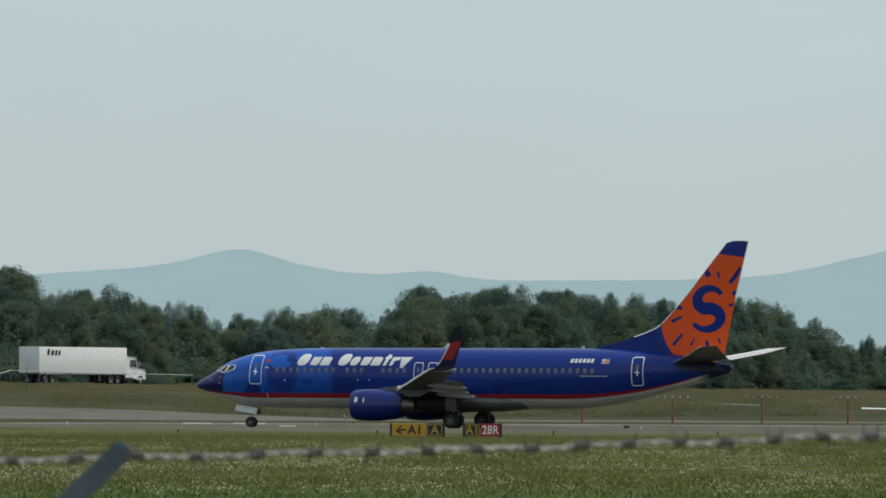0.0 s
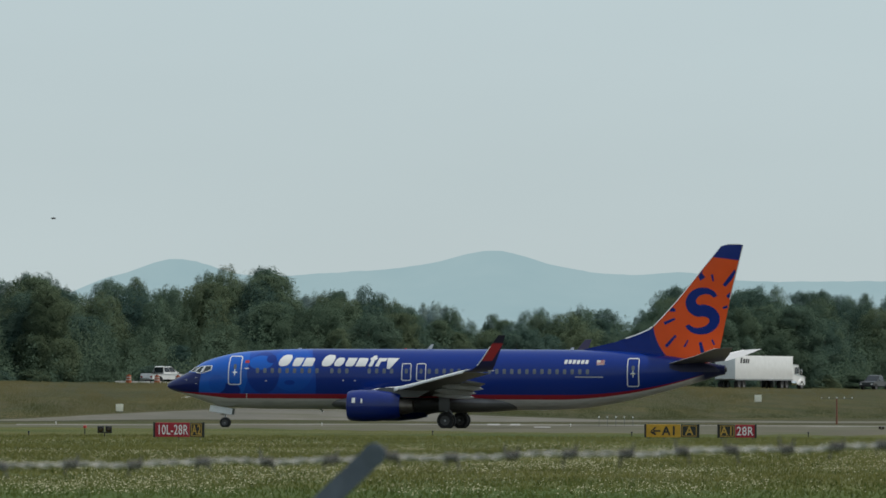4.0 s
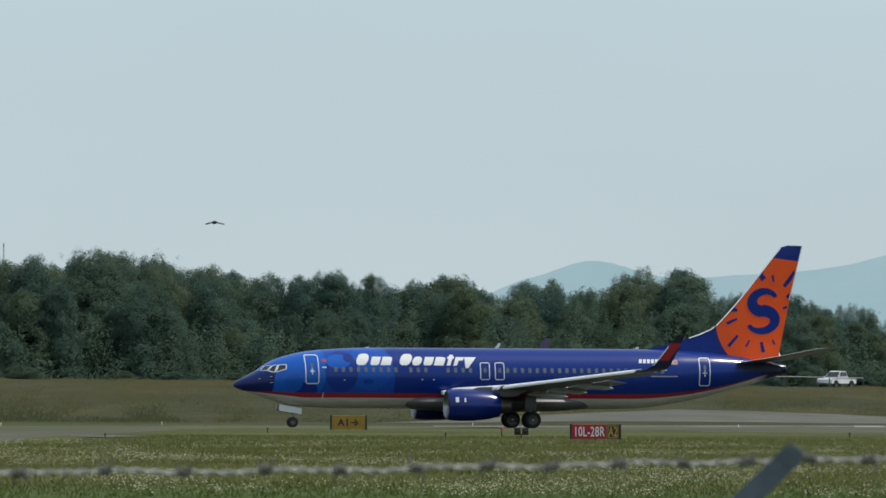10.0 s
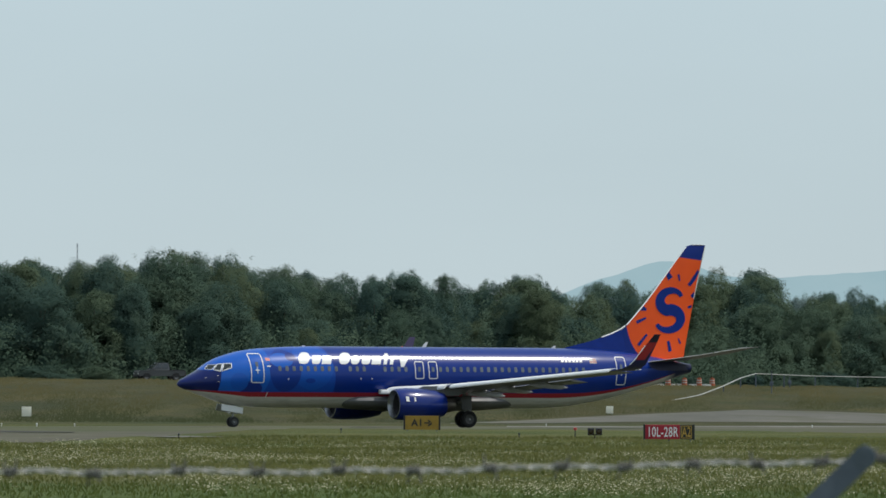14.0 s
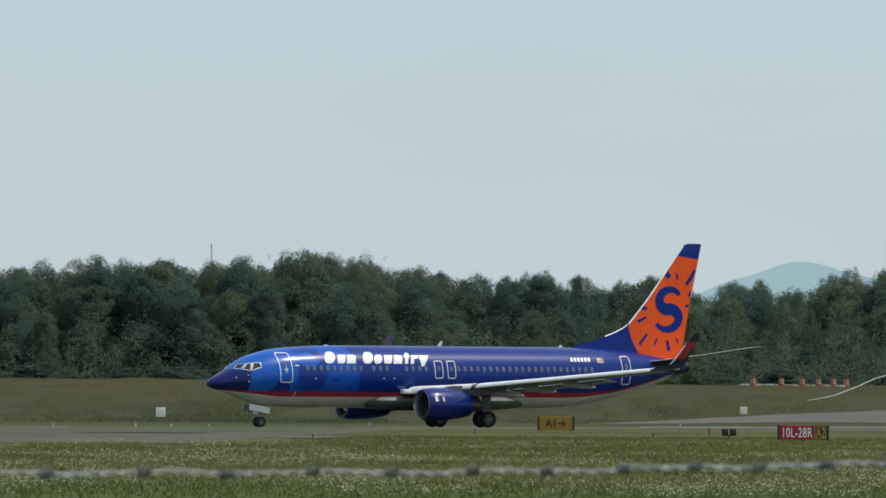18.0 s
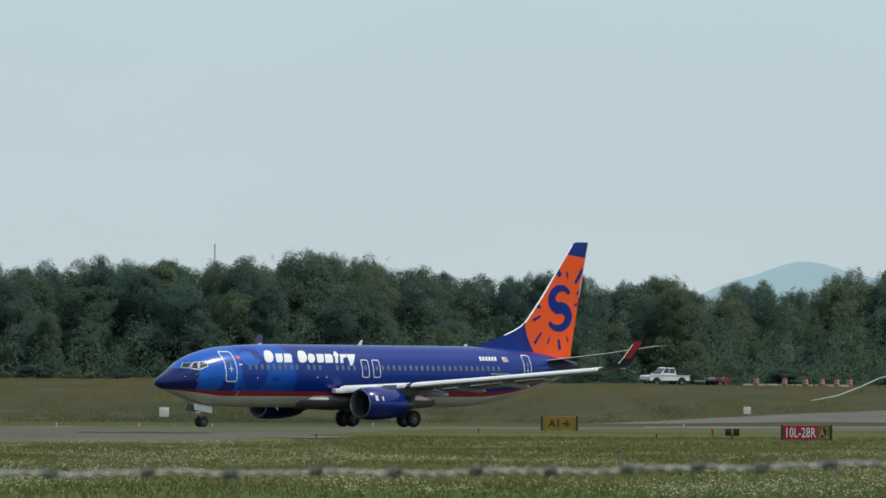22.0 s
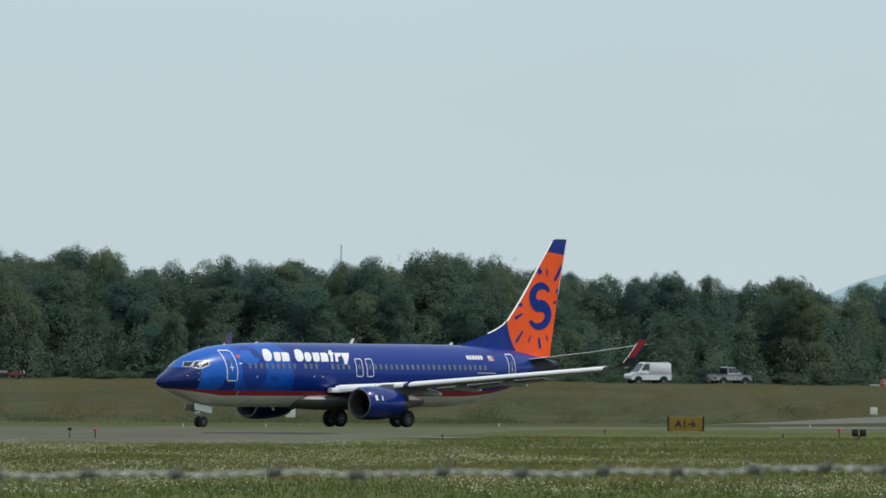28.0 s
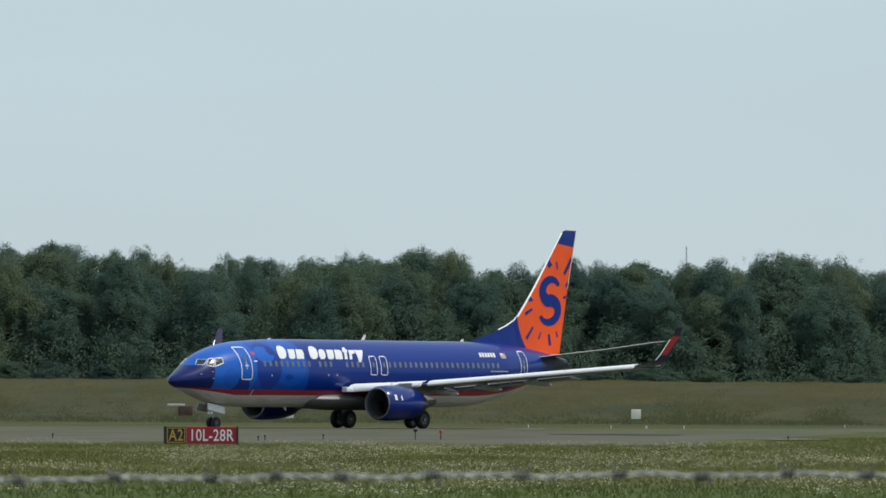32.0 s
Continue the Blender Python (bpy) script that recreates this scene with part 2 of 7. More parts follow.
GRASS = grass_material()
TARMAC = tarmac_material("weathered_concrete", (0.066, 0.061, 0.041), (0.106, 0.099, 0.068), (0.052, 0.062, 0.021), 0.95)
ASPHALT = surface("road_asphalt", (0.07, 0.07, 0.068), 0.85, vary=0.2, fine=4.0, coarse=0.3)
STRIP = tarmac_material("sandy_strip", (0.088, 0.086, 0.072), (0.140, 0.133, 0.114), (0.060, 0.058, 0.026), 0.6)
PALE = tarmac_material("pale_concrete", (0.10, 0.098, 0.085), (0.25, 0.245, 0.225), (0.07, 0.072, 0.03), 0.9)
WEEDS = tarmac_material("weedy_concrete", (0.058, 0.064, 0.028), (0.090, 0.090, 0.044), (0.050, 0.062, 0.019), 1.0)
DARK_JOINT = surface("dark_joint_strip", (0.026, 0.026, 0.022), 0.9, vary=0.3, fine=2.0, coarse=0.3)
PAINT = surface("worn_white_paint", (0.27, 0.27, 0.26), 0.7, vary=0.25, fine=1.5, coarse=0.2)

view_g = list(range(-3000, 2300, 40))
wide_g = [784 - LENS * radians(a) for a in range(180, 18, -6)] + view_g + [784 + LENS * radians(a) for a in range(12, 181, 6)]
wide_g = sorted(set(wide_g))
near_r = [0.02, 2, 6, 12, 20, 35, 60, 100, 140] + list(range(160, 330, 10)) + list(range(330, 560, 6)) + list(range(560, 1010, 5)) + [1040, 1100, 1180, 1300, 1500, 2000, 3000, 4800]
ground_bm = polar_sheet(wide_g, near_r)
ground_bm.verts.ensure_lookup_table()
ground_bm.faces.new([ground_bm.verts[i * len(near_r)] for i in range(len(wide_g) - 1)])
ground = new("ground", mesh_of("ground", ground_bm, GRASS))
tagged(ground, "mown airfield grass with olive and green patches", "grass", kind="structure")


def pavement_edges(name, gs, near, far, mat, label, lift=0.02, steps=10, ragged=0.0):
    bm = bmesh.new()
    grid = []
    for g in gs:
        r0, r1 = interp(g, near), interp(g, far)
        r0 += ragged * (noise.noise((g * 0.013, 1.7, 0)) + 0.6 * noise.noise((g * 0.05, 4.1, 0)))
        grid.append([bm.verts.new(bearing(g, r0 + (r1 - r0) * k / steps, ground_z(g, r0 + (r1 - r0) * k / steps) + (lift if 0 < k < steps or steps < 4 else -0.03))) for k in range(steps + 1)])
    for a, b in zip(grid, grid[1:]):
        for k in range(steps):
            bm.faces.new((a[k], b[k], b[k + 1], a[k + 1]))
    ob = new(name, mesh_of(name, bm, mat))
    return tagged(ob, label, name.replace("_", " "), kind="structure")


TAXI_FAR = ((-3000, 482), (-1700, 486), (-1300, 500), (-900, 515), (-300, 525), (200, 545), (2300, 550))
pavement_edges("taxiway", range(-3000, 2301, 10), ((-3000, 341), (-1250, 341), (-1150, 352), (-1050, 372), (-950, 392), (-880, 415), (-800, 440), (-400, 444), (-200, 436), (0, 430), (300, 420), (700, 404), (2300, 395)),
               TAXI_FAR, TARMAC, "wide grey concrete taxiway with worn, patchy slabs", steps=24, ragged=11.0)
for g0, g1 in ((-3000, -1420), (-420, 2301)):
    pavement_edges("shoulder", range(g0, g1, 10), tuple((g, r - 12) for g, r in TAXI_FAR), tuple((g, r + 1) for g, r in TAXI_FAR), PALE, "pale worn concrete edge strip of the taxiway", lift=0.034, steps=2, ragged=5.0)
pavement_edges("pale_patch", range(-1830, -1545, 10), ((-1830, 466), (-1700, 458), (-1550, 464)), ((-1830, 470), (-1700, 472), (-1550, 468)), PALE, "pale worn band along the taxiway", lift=0.05, steps=2, ragged=4.0)
pavement_edges("grass_island", range(-1490, 301, 10), ((-1490, 452), (-1400, 418), (-1300, 402), (-1000, 400), (-900, 411), (-800, 441), (-400, 446), (300, 452)), ((-1490, 456), (-1400, 470), (-1300, 476), (-1100, 488), (-900, 500), (-300, 508), (200, 500), (300, 460)),
               WEEDS, "weedy strip of thin grass between worn concrete bands", lift=0.03, steps=12, ragged=6.0)
# dark joint line, its place and depth set to fit the camera's view
pavement_edges("drain_slot", range(-1425, -1175, 10), ((-1425, 394), (-1175, 392)), ((-1425, 397), (-1300, 401), (-1175, 395)), DARK_JOINT, "dark weathered joint along the pavement", lift=0.045, steps=2, ragged=1.5)
pavement_edges("pale_patch", range(-1060, -915, 10), ((-1060, 368), (-990, 365), (-915, 368)), ((-1060, 369), (-990, 373), (-915, 370)), PALE, "pale worn patch at the pavement edge", lift=0.05, steps=2)
for g0, g1, r0, r1 in ((324, 376, 528, 546), (413, 435, 528, 546), (453, 471, 528, 546), (495, 524, 500, 514), (-980, -940, 478, 486), (-1210, -1137, 480, 486), (-923, -868, 480, 486)):
    pavement_edges("paint_marking", (g0, (g0 + g1) / 2, g1), ((g0, r0), (g1, r0)), ((g0, r1), (g1, r1)), PAINT, "worn white paint marking on concrete", lift=0.05, steps=2)
LINK_NEAR = ((-520, 552), (-491, 558), (-350, 565), (-200, 574), (6, 584), (300, 592), (800, 596), (2300, 590))
LINK_FAR = ((-520, 553), (-491, 559), (-350, 585), (-200, 609), (6, 640), (300, 646), (800, 636), (2300, 610))
pavement_edges("link_road", range(-520, 2301, 20), LINK_NEAR, LINK_FAR, STRIP, "pale link road running up towards the dyke", steps=10)
pavement_edges("dyke_road", range(-3000, 2301, 20), tuple((g, r - 4.2) for g, r in ROAD_R), tuple((g, r + 4.2) for g, r in ROAD_R),
               ASPHALT, "asphalt two-lane road along the top of the dyke", lift=0.03, steps=4)

# ---- far hills ----
HILL_R = 4500.0


def hill_line(g):
    def bump(c, w, h):
        return h * math.exp(-((g - c) / w) ** 2)
    y = 196 + bump(425, 95, 30) + bump(380, 330, 26) + bump(765, 60, 12) + bump(-140, 88, 36) + bump(1700, 260, 76) + bump(1150, 200, 4) - 60 * smooth01((-240 - g) / 200)
    return EYE + (y + 1.6 * noise.noise((g * 0.02, 0.3, 0)) + 1.0 * noise.noise((g * 0.09, 5.3, 0))) * HILL_R / LENS


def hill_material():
    m, ns, ls, b = nodes_of("painted_haze_hills")
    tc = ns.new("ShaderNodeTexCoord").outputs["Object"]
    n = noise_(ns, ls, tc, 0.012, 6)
    # haze is painted in as pale blue, and the backdrop glows by itself
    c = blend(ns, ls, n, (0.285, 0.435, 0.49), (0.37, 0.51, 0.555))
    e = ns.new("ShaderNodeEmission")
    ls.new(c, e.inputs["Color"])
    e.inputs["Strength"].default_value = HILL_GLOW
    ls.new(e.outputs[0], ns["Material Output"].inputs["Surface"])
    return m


hills_bm = bmesh.new()
hill_gs = list(range(-3200, 2500, 12))
grid = []
for g in hill_gs:
    h = hill_line(g)
    grid.append([hills_bm.verts.new(bearing(g, HILL_R - 420 * (1 - k / 8) ** 1.5, -2 + (h + 2) * (k / 8))) for k in range(9)])
for a, b in zip(grid, grid[1:]):
    for k in range(8):
        hills_bm.faces.new((a[k], b[k], b[k + 1], a[k + 1]))
tagged(new("backdrop", mesh_of("backdrop", hills_bm, hill_material())), "distant forested hills with pale blue haze painted on", "hills", kind="structure")


# ---- the airliner: lengths are counted aft of the nose; its origin is on the ground between the main wheels ----
AFT0 = 19.6
TOP = ((0, 2.80), (0.06, 2.95), (0.15, 3.02), (0.4, 3.17), (0.75, 3.34), (1.57, 3.77), (2.12, 4.2), (2.66, 4.48), (3.63, 4.79), (4.59, 5.01), (5.68, 5.15), (7.72, 5.27), (9.8, 5.32),
       (27, 5.32), (30, 5.28), (32.5, 5.13), (34, 4.95), (36, 4.65), (37.9, 4.3))
BOTTOM = ((0, 2.76), (0.06, 2.66), (0.15, 2.59), (0.34, 2.5), (0.9, 2.32), (2, 1.95), (2.95, 1.63), (3.9, 1.42), (5.7, 1.30), (7, 1.27), (26, 1.27), (27.5, 1.34), (28.7, 1.44),
          (31, 1.82), (32.5, 2.18), (34.8, 2.8), (36.3, 3.24), (37.9, 3.75))
HALF = ((0, 0.03), (0.06, 0.17), (0.15, 0.28), (0.4, 0.5), (0.75, 0.72), (1.57, 1.1), (2.12, 1.28), (2.66, 1.42), (3.63, 1.6), (4.59, 1.73), (5.68, 1.82), (7.7, 1.88), (27, 1.88),
        (30, 1.75), (32.5, 1.4), (34.8, 0.95), (36.3, 0.6), (37.9, 0.25))
MID = ((0, 2.78), (2, 3.0), (5, 3.35), (8, 3.4), (27, 3.4), (32, 3.75), (37.9, 4.05))


def soft(a, table, w=0.35):
    w = min(w, a * 0.5)
    return sum(interp(a + d * w, table) for d in (-1, -0.5, 0, 0.5, 1)) / 5


def section(a):
    return soft(a, TOP), soft(a, BOTTOM), soft(a, HALF), soft(a, MID)


def on_skin(a, z, side=-1, out=0.012):
    zt, zb, w, zm = section(a)
    r = zt - zm if z > zm else zm - zb
    y = w * math.sqrt(max(0.0, 1 - ((z - zm) / r) ** 2))
    n = Vector((0, y / (w * w), (z - zm) / (r * r))).normalized()
    return Vector((a - AFT0, side * (y + out * n.y), z + out * n.z))


def skin_strip(bm, rows, side=-1, out=0.012, sub=1):
    """Bands of paint or panel laid on the skin: rows of (z, first station, last station), from top to bottom."""
    vv = [[bm.verts.new(on_skin(a0 + (a1 - a0) * k / sub, z, side, out)) for k in range(sub + 1)] for z, a0, a1 in rows]
    for p, q in zip(vv, vv[1:]):
        for k in range(sub):
            bm.faces.new((p[k], q[k], q[k + 1], p[k + 1]))


def rounded_ring(bm, a0, a1, z0, z1, width, side=-1, out=0.015, r=0.15):
    """A thin rounded outline on the skin, such as the painted border of a door."""
    def loop(d):
        pts = []
        rr = max(0.02, r - d)
        for cx, cz, s in ((a1 - r, z1 - r, 0), (a0 + r, z1 - r, 90), (a0 + r, z0 + r, 180), (a1 - r, z0 + r, 270)):
            for k in range(5):
                t = radians(s + k * 22.5)
                pts.append((cx + rr * math.cos(t), cz + rr * math.sin(t)))
        return pts
    o, i = loop(0), loop(width)

    def fine(pts):
        res = []
        for p, q in zip(pts, pts[1:] + pts[:1]):
            res += [(p[0] + (q[0] - p[0]) * k / 8, p[1] + (q[1] - p[1]) * k / 8) for k in range(8)]
        return res
    vo = [bm.verts.new(on_skin(a, z, side, out)) for a, z in fine(o)]
    vi = [bm.verts.new(on_skin(a, z, side, out)) for a, z in fine(i)]
    for k in range(len(vo)):
        bm.faces.new((vo[k], vo[(k + 1) % len(vo)], vi[(k + 1) % len(vo)], vi[k]))


def livery():
    """Deep blue body, pale blue flourish at the front, red line, grey-white belly, dark nose."""
    m, ns, ls, b = nodes_of("airliner_livery")
    tc = ns.new("ShaderNodeTexCoord").outputs["Object"]
    sep = ns.new("ShaderNodeSeparateXYZ")
    ls.new(tc, sep.inputs[0])
    a = math_(ns, ls, "ADD", sep.outputs["X"], AFT0)
    z = sep.outputs["Z"]
    # height above the belly line, which climbs towards the tail and dips out at the nose
    rise = math_(ns, ls, "MULTIPLY", math_(ns, ls, "POWER", math_(ns, ls, "MAXIMUM", math_(ns, ls, "SUBTRACT", a, 26.5), 0.0), 2.0), 0.0170)
    nose = math_(ns, ls, "MAXIMUM", math_(ns, ls, "SUBTRACT", 4.5, a), 0.0)
    h = math_(ns, ls, "SUBTRACT", z, rise)
    h_red = math_(ns, ls, "SUBTRACT", h, math_(ns, ls, "MULTIPLY", nose, 0.035))
    h_red = math_(ns, ls, "ADD", h_red, math_(ns, ls, "MULTIPLY", math_(ns, ls, "MAXIMUM", math_(ns, ls, "SUBTRACT", a, 27.0), 0.0), 0.03))
    h_low = math_(ns, ls, "SUBTRACT", h, math_(ns, ls, "MULTIPLY", nose, 0.112))

    def disc(ca, cz, r, squash=1.0):
        dx = math_(ns, ls, "SUBTRACT", a, ca)
        dz = math_(ns, ls, "MULTIPLY", math_(ns, ls, "SUBTRACT", z, cz), squash)
        d = math_(ns, ls, "SQRT", math_(ns, ls, "ADD", math_(ns, ls, "MULTIPLY", dx, dx), math_(ns, ls, "MULTIPLY", dz, dz)))
        return band(ns, ls, d, r + 0.03, r - 0.03)

    def both(p, q):
        return math_(ns, ls, "MULTIPLY", p, q)

    deep, mid, pale, dark = (0.0012, 0.024, 0.200), (0.002, 0.056, 0.35), (0.003, 0.094, 0.46), (0.002, 0.011, 0.105)
    c = blend(ns, ls, disc(5.6, 3.1, 4.95, 1.0), deep, mid)
    c = blend(ns, ls, disc(3.4, 4.1, 2.55, 0.8), c, pale)
    c = blend(ns, ls, disc(8.9, 3.95, 1.5, 1.0), c, blend(ns, ls, 0.45, mid, pale))
    c = blend(ns, ls, disc(6.95, 3.70, 1.12, 0.8), c, blend(ns, ls, 0.25, deep, mid))
    c = blend(ns, ls, disc(6.75, 4.38, 0.82, 1.75), c, pale)
    c = blend(ns, ls, disc(7.45, 4.62, 0.34, 1.2), c, deep)
    c = blend(ns, ls, disc(8.75, 3.05, 0.36, 2.2), c, blend(ns, ls, 0.5, deep, mid))
    c = blend(ns, ls, disc(4.6, 2.5, 0.75, 1.5), c, deep)
    c = blend(ns, ls, disc(3.75, 2.95, 0.6, 1.0), c, blend(ns, ls, 0.6, mid, pale))
    # dark nose cone
    nose_cone = both(band(ns, ls, math_(ns, ls, "ADD", a, math_(ns, ls, "MULTIPLY", math_(ns, ls, "SUBTRACT", z, 3.0), -0.15)), 2.52, 2.47), band(ns, ls, math_(ns, ls, "ADD", z, math_(ns, ls, "MULTIPLY", a, 0.10)), 3.90, 3.86))
    c = blend(ns, ls, nose_cone, c, dark)
    fade = noise_(ns, ls, tc, 0.6, 5)
    c = blend(ns, ls, math_(ns, ls, "MULTIPLY", band(ns, ls, fade, 0.45, 0.75), 0.08), c, (0.03, 0.04, 0.14))
    c = blend(ns, ls, band(ns, ls, h_red, 2.30, 2.27), c, (0.33, 0.018, 0.035))
    c = blend(ns, ls, band(ns, ls, h_low, 1.99, 1.96), c, (0.60, 0.59, 0.575))
    tail = math_(ns, ls, "MULTIPLY", band(ns, ls, a, 33.95, 34.02), band(ns, ls, math_(ns, ls, "ADD", z, math_(ns, ls, "MULTIPLY", math_(ns, ls, "SUBTRACT", a, 34.5), 0.2)), 4.88, 4.92))
    c = blend(ns, ls, tail, c, (0.74, 0.08, 0.01))
    # streaks of grime on the belly
    mp = ns.new("ShaderNodeMapping")
    mp.inputs["Scale"].default_value = (0.5, 3.0, 3.0)
    ls.new(tc, mp.inputs["Vector"])
    grime = noise_(ns, ls, mp.outputs[0], 1.2, 5)
    c = blend(ns, ls, both(both(band(ns, ls, h_low, 1.96, 1.8), band(ns, ls, grime, 0.4, 0.7)), math_(ns, ls, "ADD", 0.0, 0.55)), c, (0.25, 0.25, 0.24))
    c = blend(ns, ls, both(band(ns, ls, a, 35.7, 36.6), band(ns, ls, z, 4.55, 4.45)), c, (0.006, 0.011, 0.055))
    ls.new(c, b.inputs["Base Color"])
    b.inputs["Roughness"].default_value = 0.34
    b.inputs["Specular IOR Level"].default_value = 0.15
    b.inputs["Coat Weight"].default_value = 0.42
    b.inputs["Coat Roughness"].default_value = 0.15
    # skin joints: faint dimpling between frames
    wv = ns.new("ShaderNodeTexNoise")
    wv.inputs["Scale"].default_value = 1.6
    ls.new(tc, wv.inputs["Vector"])
    bn = ns.new("ShaderNodeBump")
    bn.inputs["Strength"].default_value, bn.inputs["Distance"].default_value = 0.06, 0.05
    ls.new(wv.outputs["Fac"], bn.inputs["Height"])
    ls.new(bn.outputs[0], b.inputs["Coat Normal"])
    return m


def fin_livery():
    m, ns, ls, b = nodes_of("fin_livery")
    tc = ns.new("ShaderNodeTexCoord").outputs["Object"]
    sep = ns.new("ShaderNodeSeparateXYZ")
    ls.new(tc, sep.inputs[0])
    a, z = math_(ns, ls, "ADD", sep.outputs["X"], AFT0), sep.outputs["Z"]
    dx, dz = math_(ns, ls, "SUBTRACT", a, 36.6), math_(ns, ls, "SUBTRACT", z, 7.3)
    d = math_(ns, ls, "SQRT", math_(ns, ls, "ADD", math_(ns, ls, "MULTIPLY", dx, dx), math_(ns, ls, "MULTIPLY", dz, dz)))
    inside = math_(ns, ls, "MAXIMUM", band(ns, ls, d, 3.58, 3.54), band(ns, ls, z, 7.25, 7.35))
    below = band(ns, ls, math_(ns, ls, "ADD", z, math_(ns, ls, "MULTIPLY", math_(ns, ls, "SUBTRACT", a, 38.0), 0.12)), 11.42, 11.36)
    n = noise_(ns, ls, tc, 0.9, 5)
    orange = blend(ns, ls, n, (0.70, 0.072, 0.009), (0.82, 0.10, 0.013))
    c = blend(ns, ls, math_(ns, ls, "MULTIPLY", inside, below), (0.002, 0.021, 0.185), orange)
    ls.new(c, b.inputs["Base Color"])
    b.inputs["Roughness"].default_value = 0.38
    b.inputs["Specular IOR Level"].default_value = 0.2
    b.inputs["Coat Weight"].default_value = 0.12
    b.inputs["Coat Roughness"].default_value = 0.12
    return m


def winglet_livery():
    m, ns, ls, b = nodes_of("winglet_livery")
    tc = ns.new("ShaderNodeTexCoord").outputs["Object"]
    sep = ns.new("ShaderNodeSeparateXYZ")
    ls.new(tc, sep.inputs[0])
    z = sep.outputs["Z"]
    c = blend(ns, ls, math_(ns, ls, "MULTIPLY", band(ns, ls, z, 4.45, 4.5), band(ns, ls, math_(ns, ls, "SUBTRACT", math_(ns, ls, "ADD", sep.outputs["X"], AFT0), math_(ns, ls, "MULTIPLY", z, 0.70)), 22.06, 21.98)), (0.006, 0.010, 0.07), (0.36, 0.02, 0.03))
    c = blend(ns, ls, band(ns, ls, z, 5.55, 5.65), c, (0.006, 0.008, 0.03))
    # the face turned to the fuselage has its shade painted in, as dark blue
    nrm = ns.new("ShaderNodeSeparateXYZ")
    ls.new(ns["Texture Coordinate"].outputs["Normal"], nrm.inputs[0])
    inner = band(ns, ls, math_(ns, ls, "MULTIPLY", nrm.outputs["Y"], sep.outputs["Y"]), -1.0, -2.0)
    c = blend(ns, ls, inner, c, (0.02, 0.010, 0.06))
    ls.new(c, b.inputs["Base Color"])
    b.inputs["Roughness"].default_value = 0.35
    b.inputs["Coat Weight"].default_value = 0.3
    return m


LIVERY, FIN_PAINT, WINGLET_PAINT = livery(), fin_livery(), winglet_livery()
NACELLE = surface("nacelle_blue", (0.0025, 0.017, 0.155), 0.3, vary=0.1, coat=0.5, coarse=0.8, spec=0.2)
COCKPIT_GLASS = surface("cockpit_glass", (0.03, 0.037, 0.04), 0.1, vary=0.3, coarse=3.0, spec=0.5)
LIP = surface("brushed_lip_metal", (0.30, 0.31, 0.33), 0.3, metal=0.9, vary=0.1)
SLAT = surface("slat_metal", (0.90, 0.90, 0.90), 0.4, metal=0.2, vary=0.04)

jet = thing("airliner", pose(0, 480, 0), "deep blue twin-engined airliner with orange tail taxiing on grey concrete", "airplane")


def tube(bm, a0, a1, n, seg=64):
    rings = []
    for i in range(n + 1):
        s = i / n
        a = a0 + (a1 - a0) * (s ** 1.8 if a1 < 10 else s)
        zt, zb, w, zm = section(a)
        ring = []
        for k in range(seg):
            t = 2 * math.pi * k / seg
            zz = zm + math.sin(t) * ((zt - zm) if math.sin(t) > 0 else (zm - zb))
            ring.append((a - AFT0, w * math.cos(t), zz))
        rings.append(ring)
    return rings


bm = bmesh.new()
loft(bm, tube(bm, 0.0, 9.0, 40) + tube(bm, 9.0, 26.0, 34)[1:] + tube(bm, 26.0, 37.9, 30)[1:])
part("fuselage", bm, LIVERY, jet, "gloss blue fuselage with red line and pale belly")
bm = bmesh.new()
loft(bm, [[(37.85 - AFT0 + d, r * math.cos(t), 4.03 + r * math.sin(t)) for t in [k * math.pi / 8 for k in range(16)]] for d, r in ((0, 0.2), (0.12, 0.17), (0.16, 0.1))])
part("tail_cone", bm, BLACK, jet, "dark exhaust of the tail cone")


def aerofoil(chord_a0, chord_a1, y, z, thick, n=9, droop=0.0):
    """A section from leading to trailing edge, upper side first."""
    up, lo = [], []
    for i in range(n + 1):
        s = (1 - math.cos(math.pi * i / n)) / 2
        t = thick * 2.9 * (0.2969 * math.sqrt(s) - 0.126 * s - 0.3516 * s * s + 0.2843 * s ** 3 - 0.1036 * s ** 4) / 0.29 * 0.1 * 5
        a = chord_a0 + (chord_a1 - chord_a0) * s
        up.append((a - AFT0, y, z + t * 0.6 - droop * s))
        lo.append((a - AFT0, y, z - t * 0.4 - droop * s))
    return up + lo[::-1][1:-1]


WING_STA = ((1.2, 13.8, 21.0, 2.28, 0.40), (1.9, 14.3, 21.0, 2.36, 0.38), (3.6, 15.6, 21.1, 2.50, 0.32), (5.7, 17.1, 21.3, 2.70, 0.25), (8.5, 18.67, 22.2, 2.98, 0.20), (12.5, 20.9, 23.6, 3.37, 0.15), (16.6, 23.2, 24.85, 3.77, 0.11))


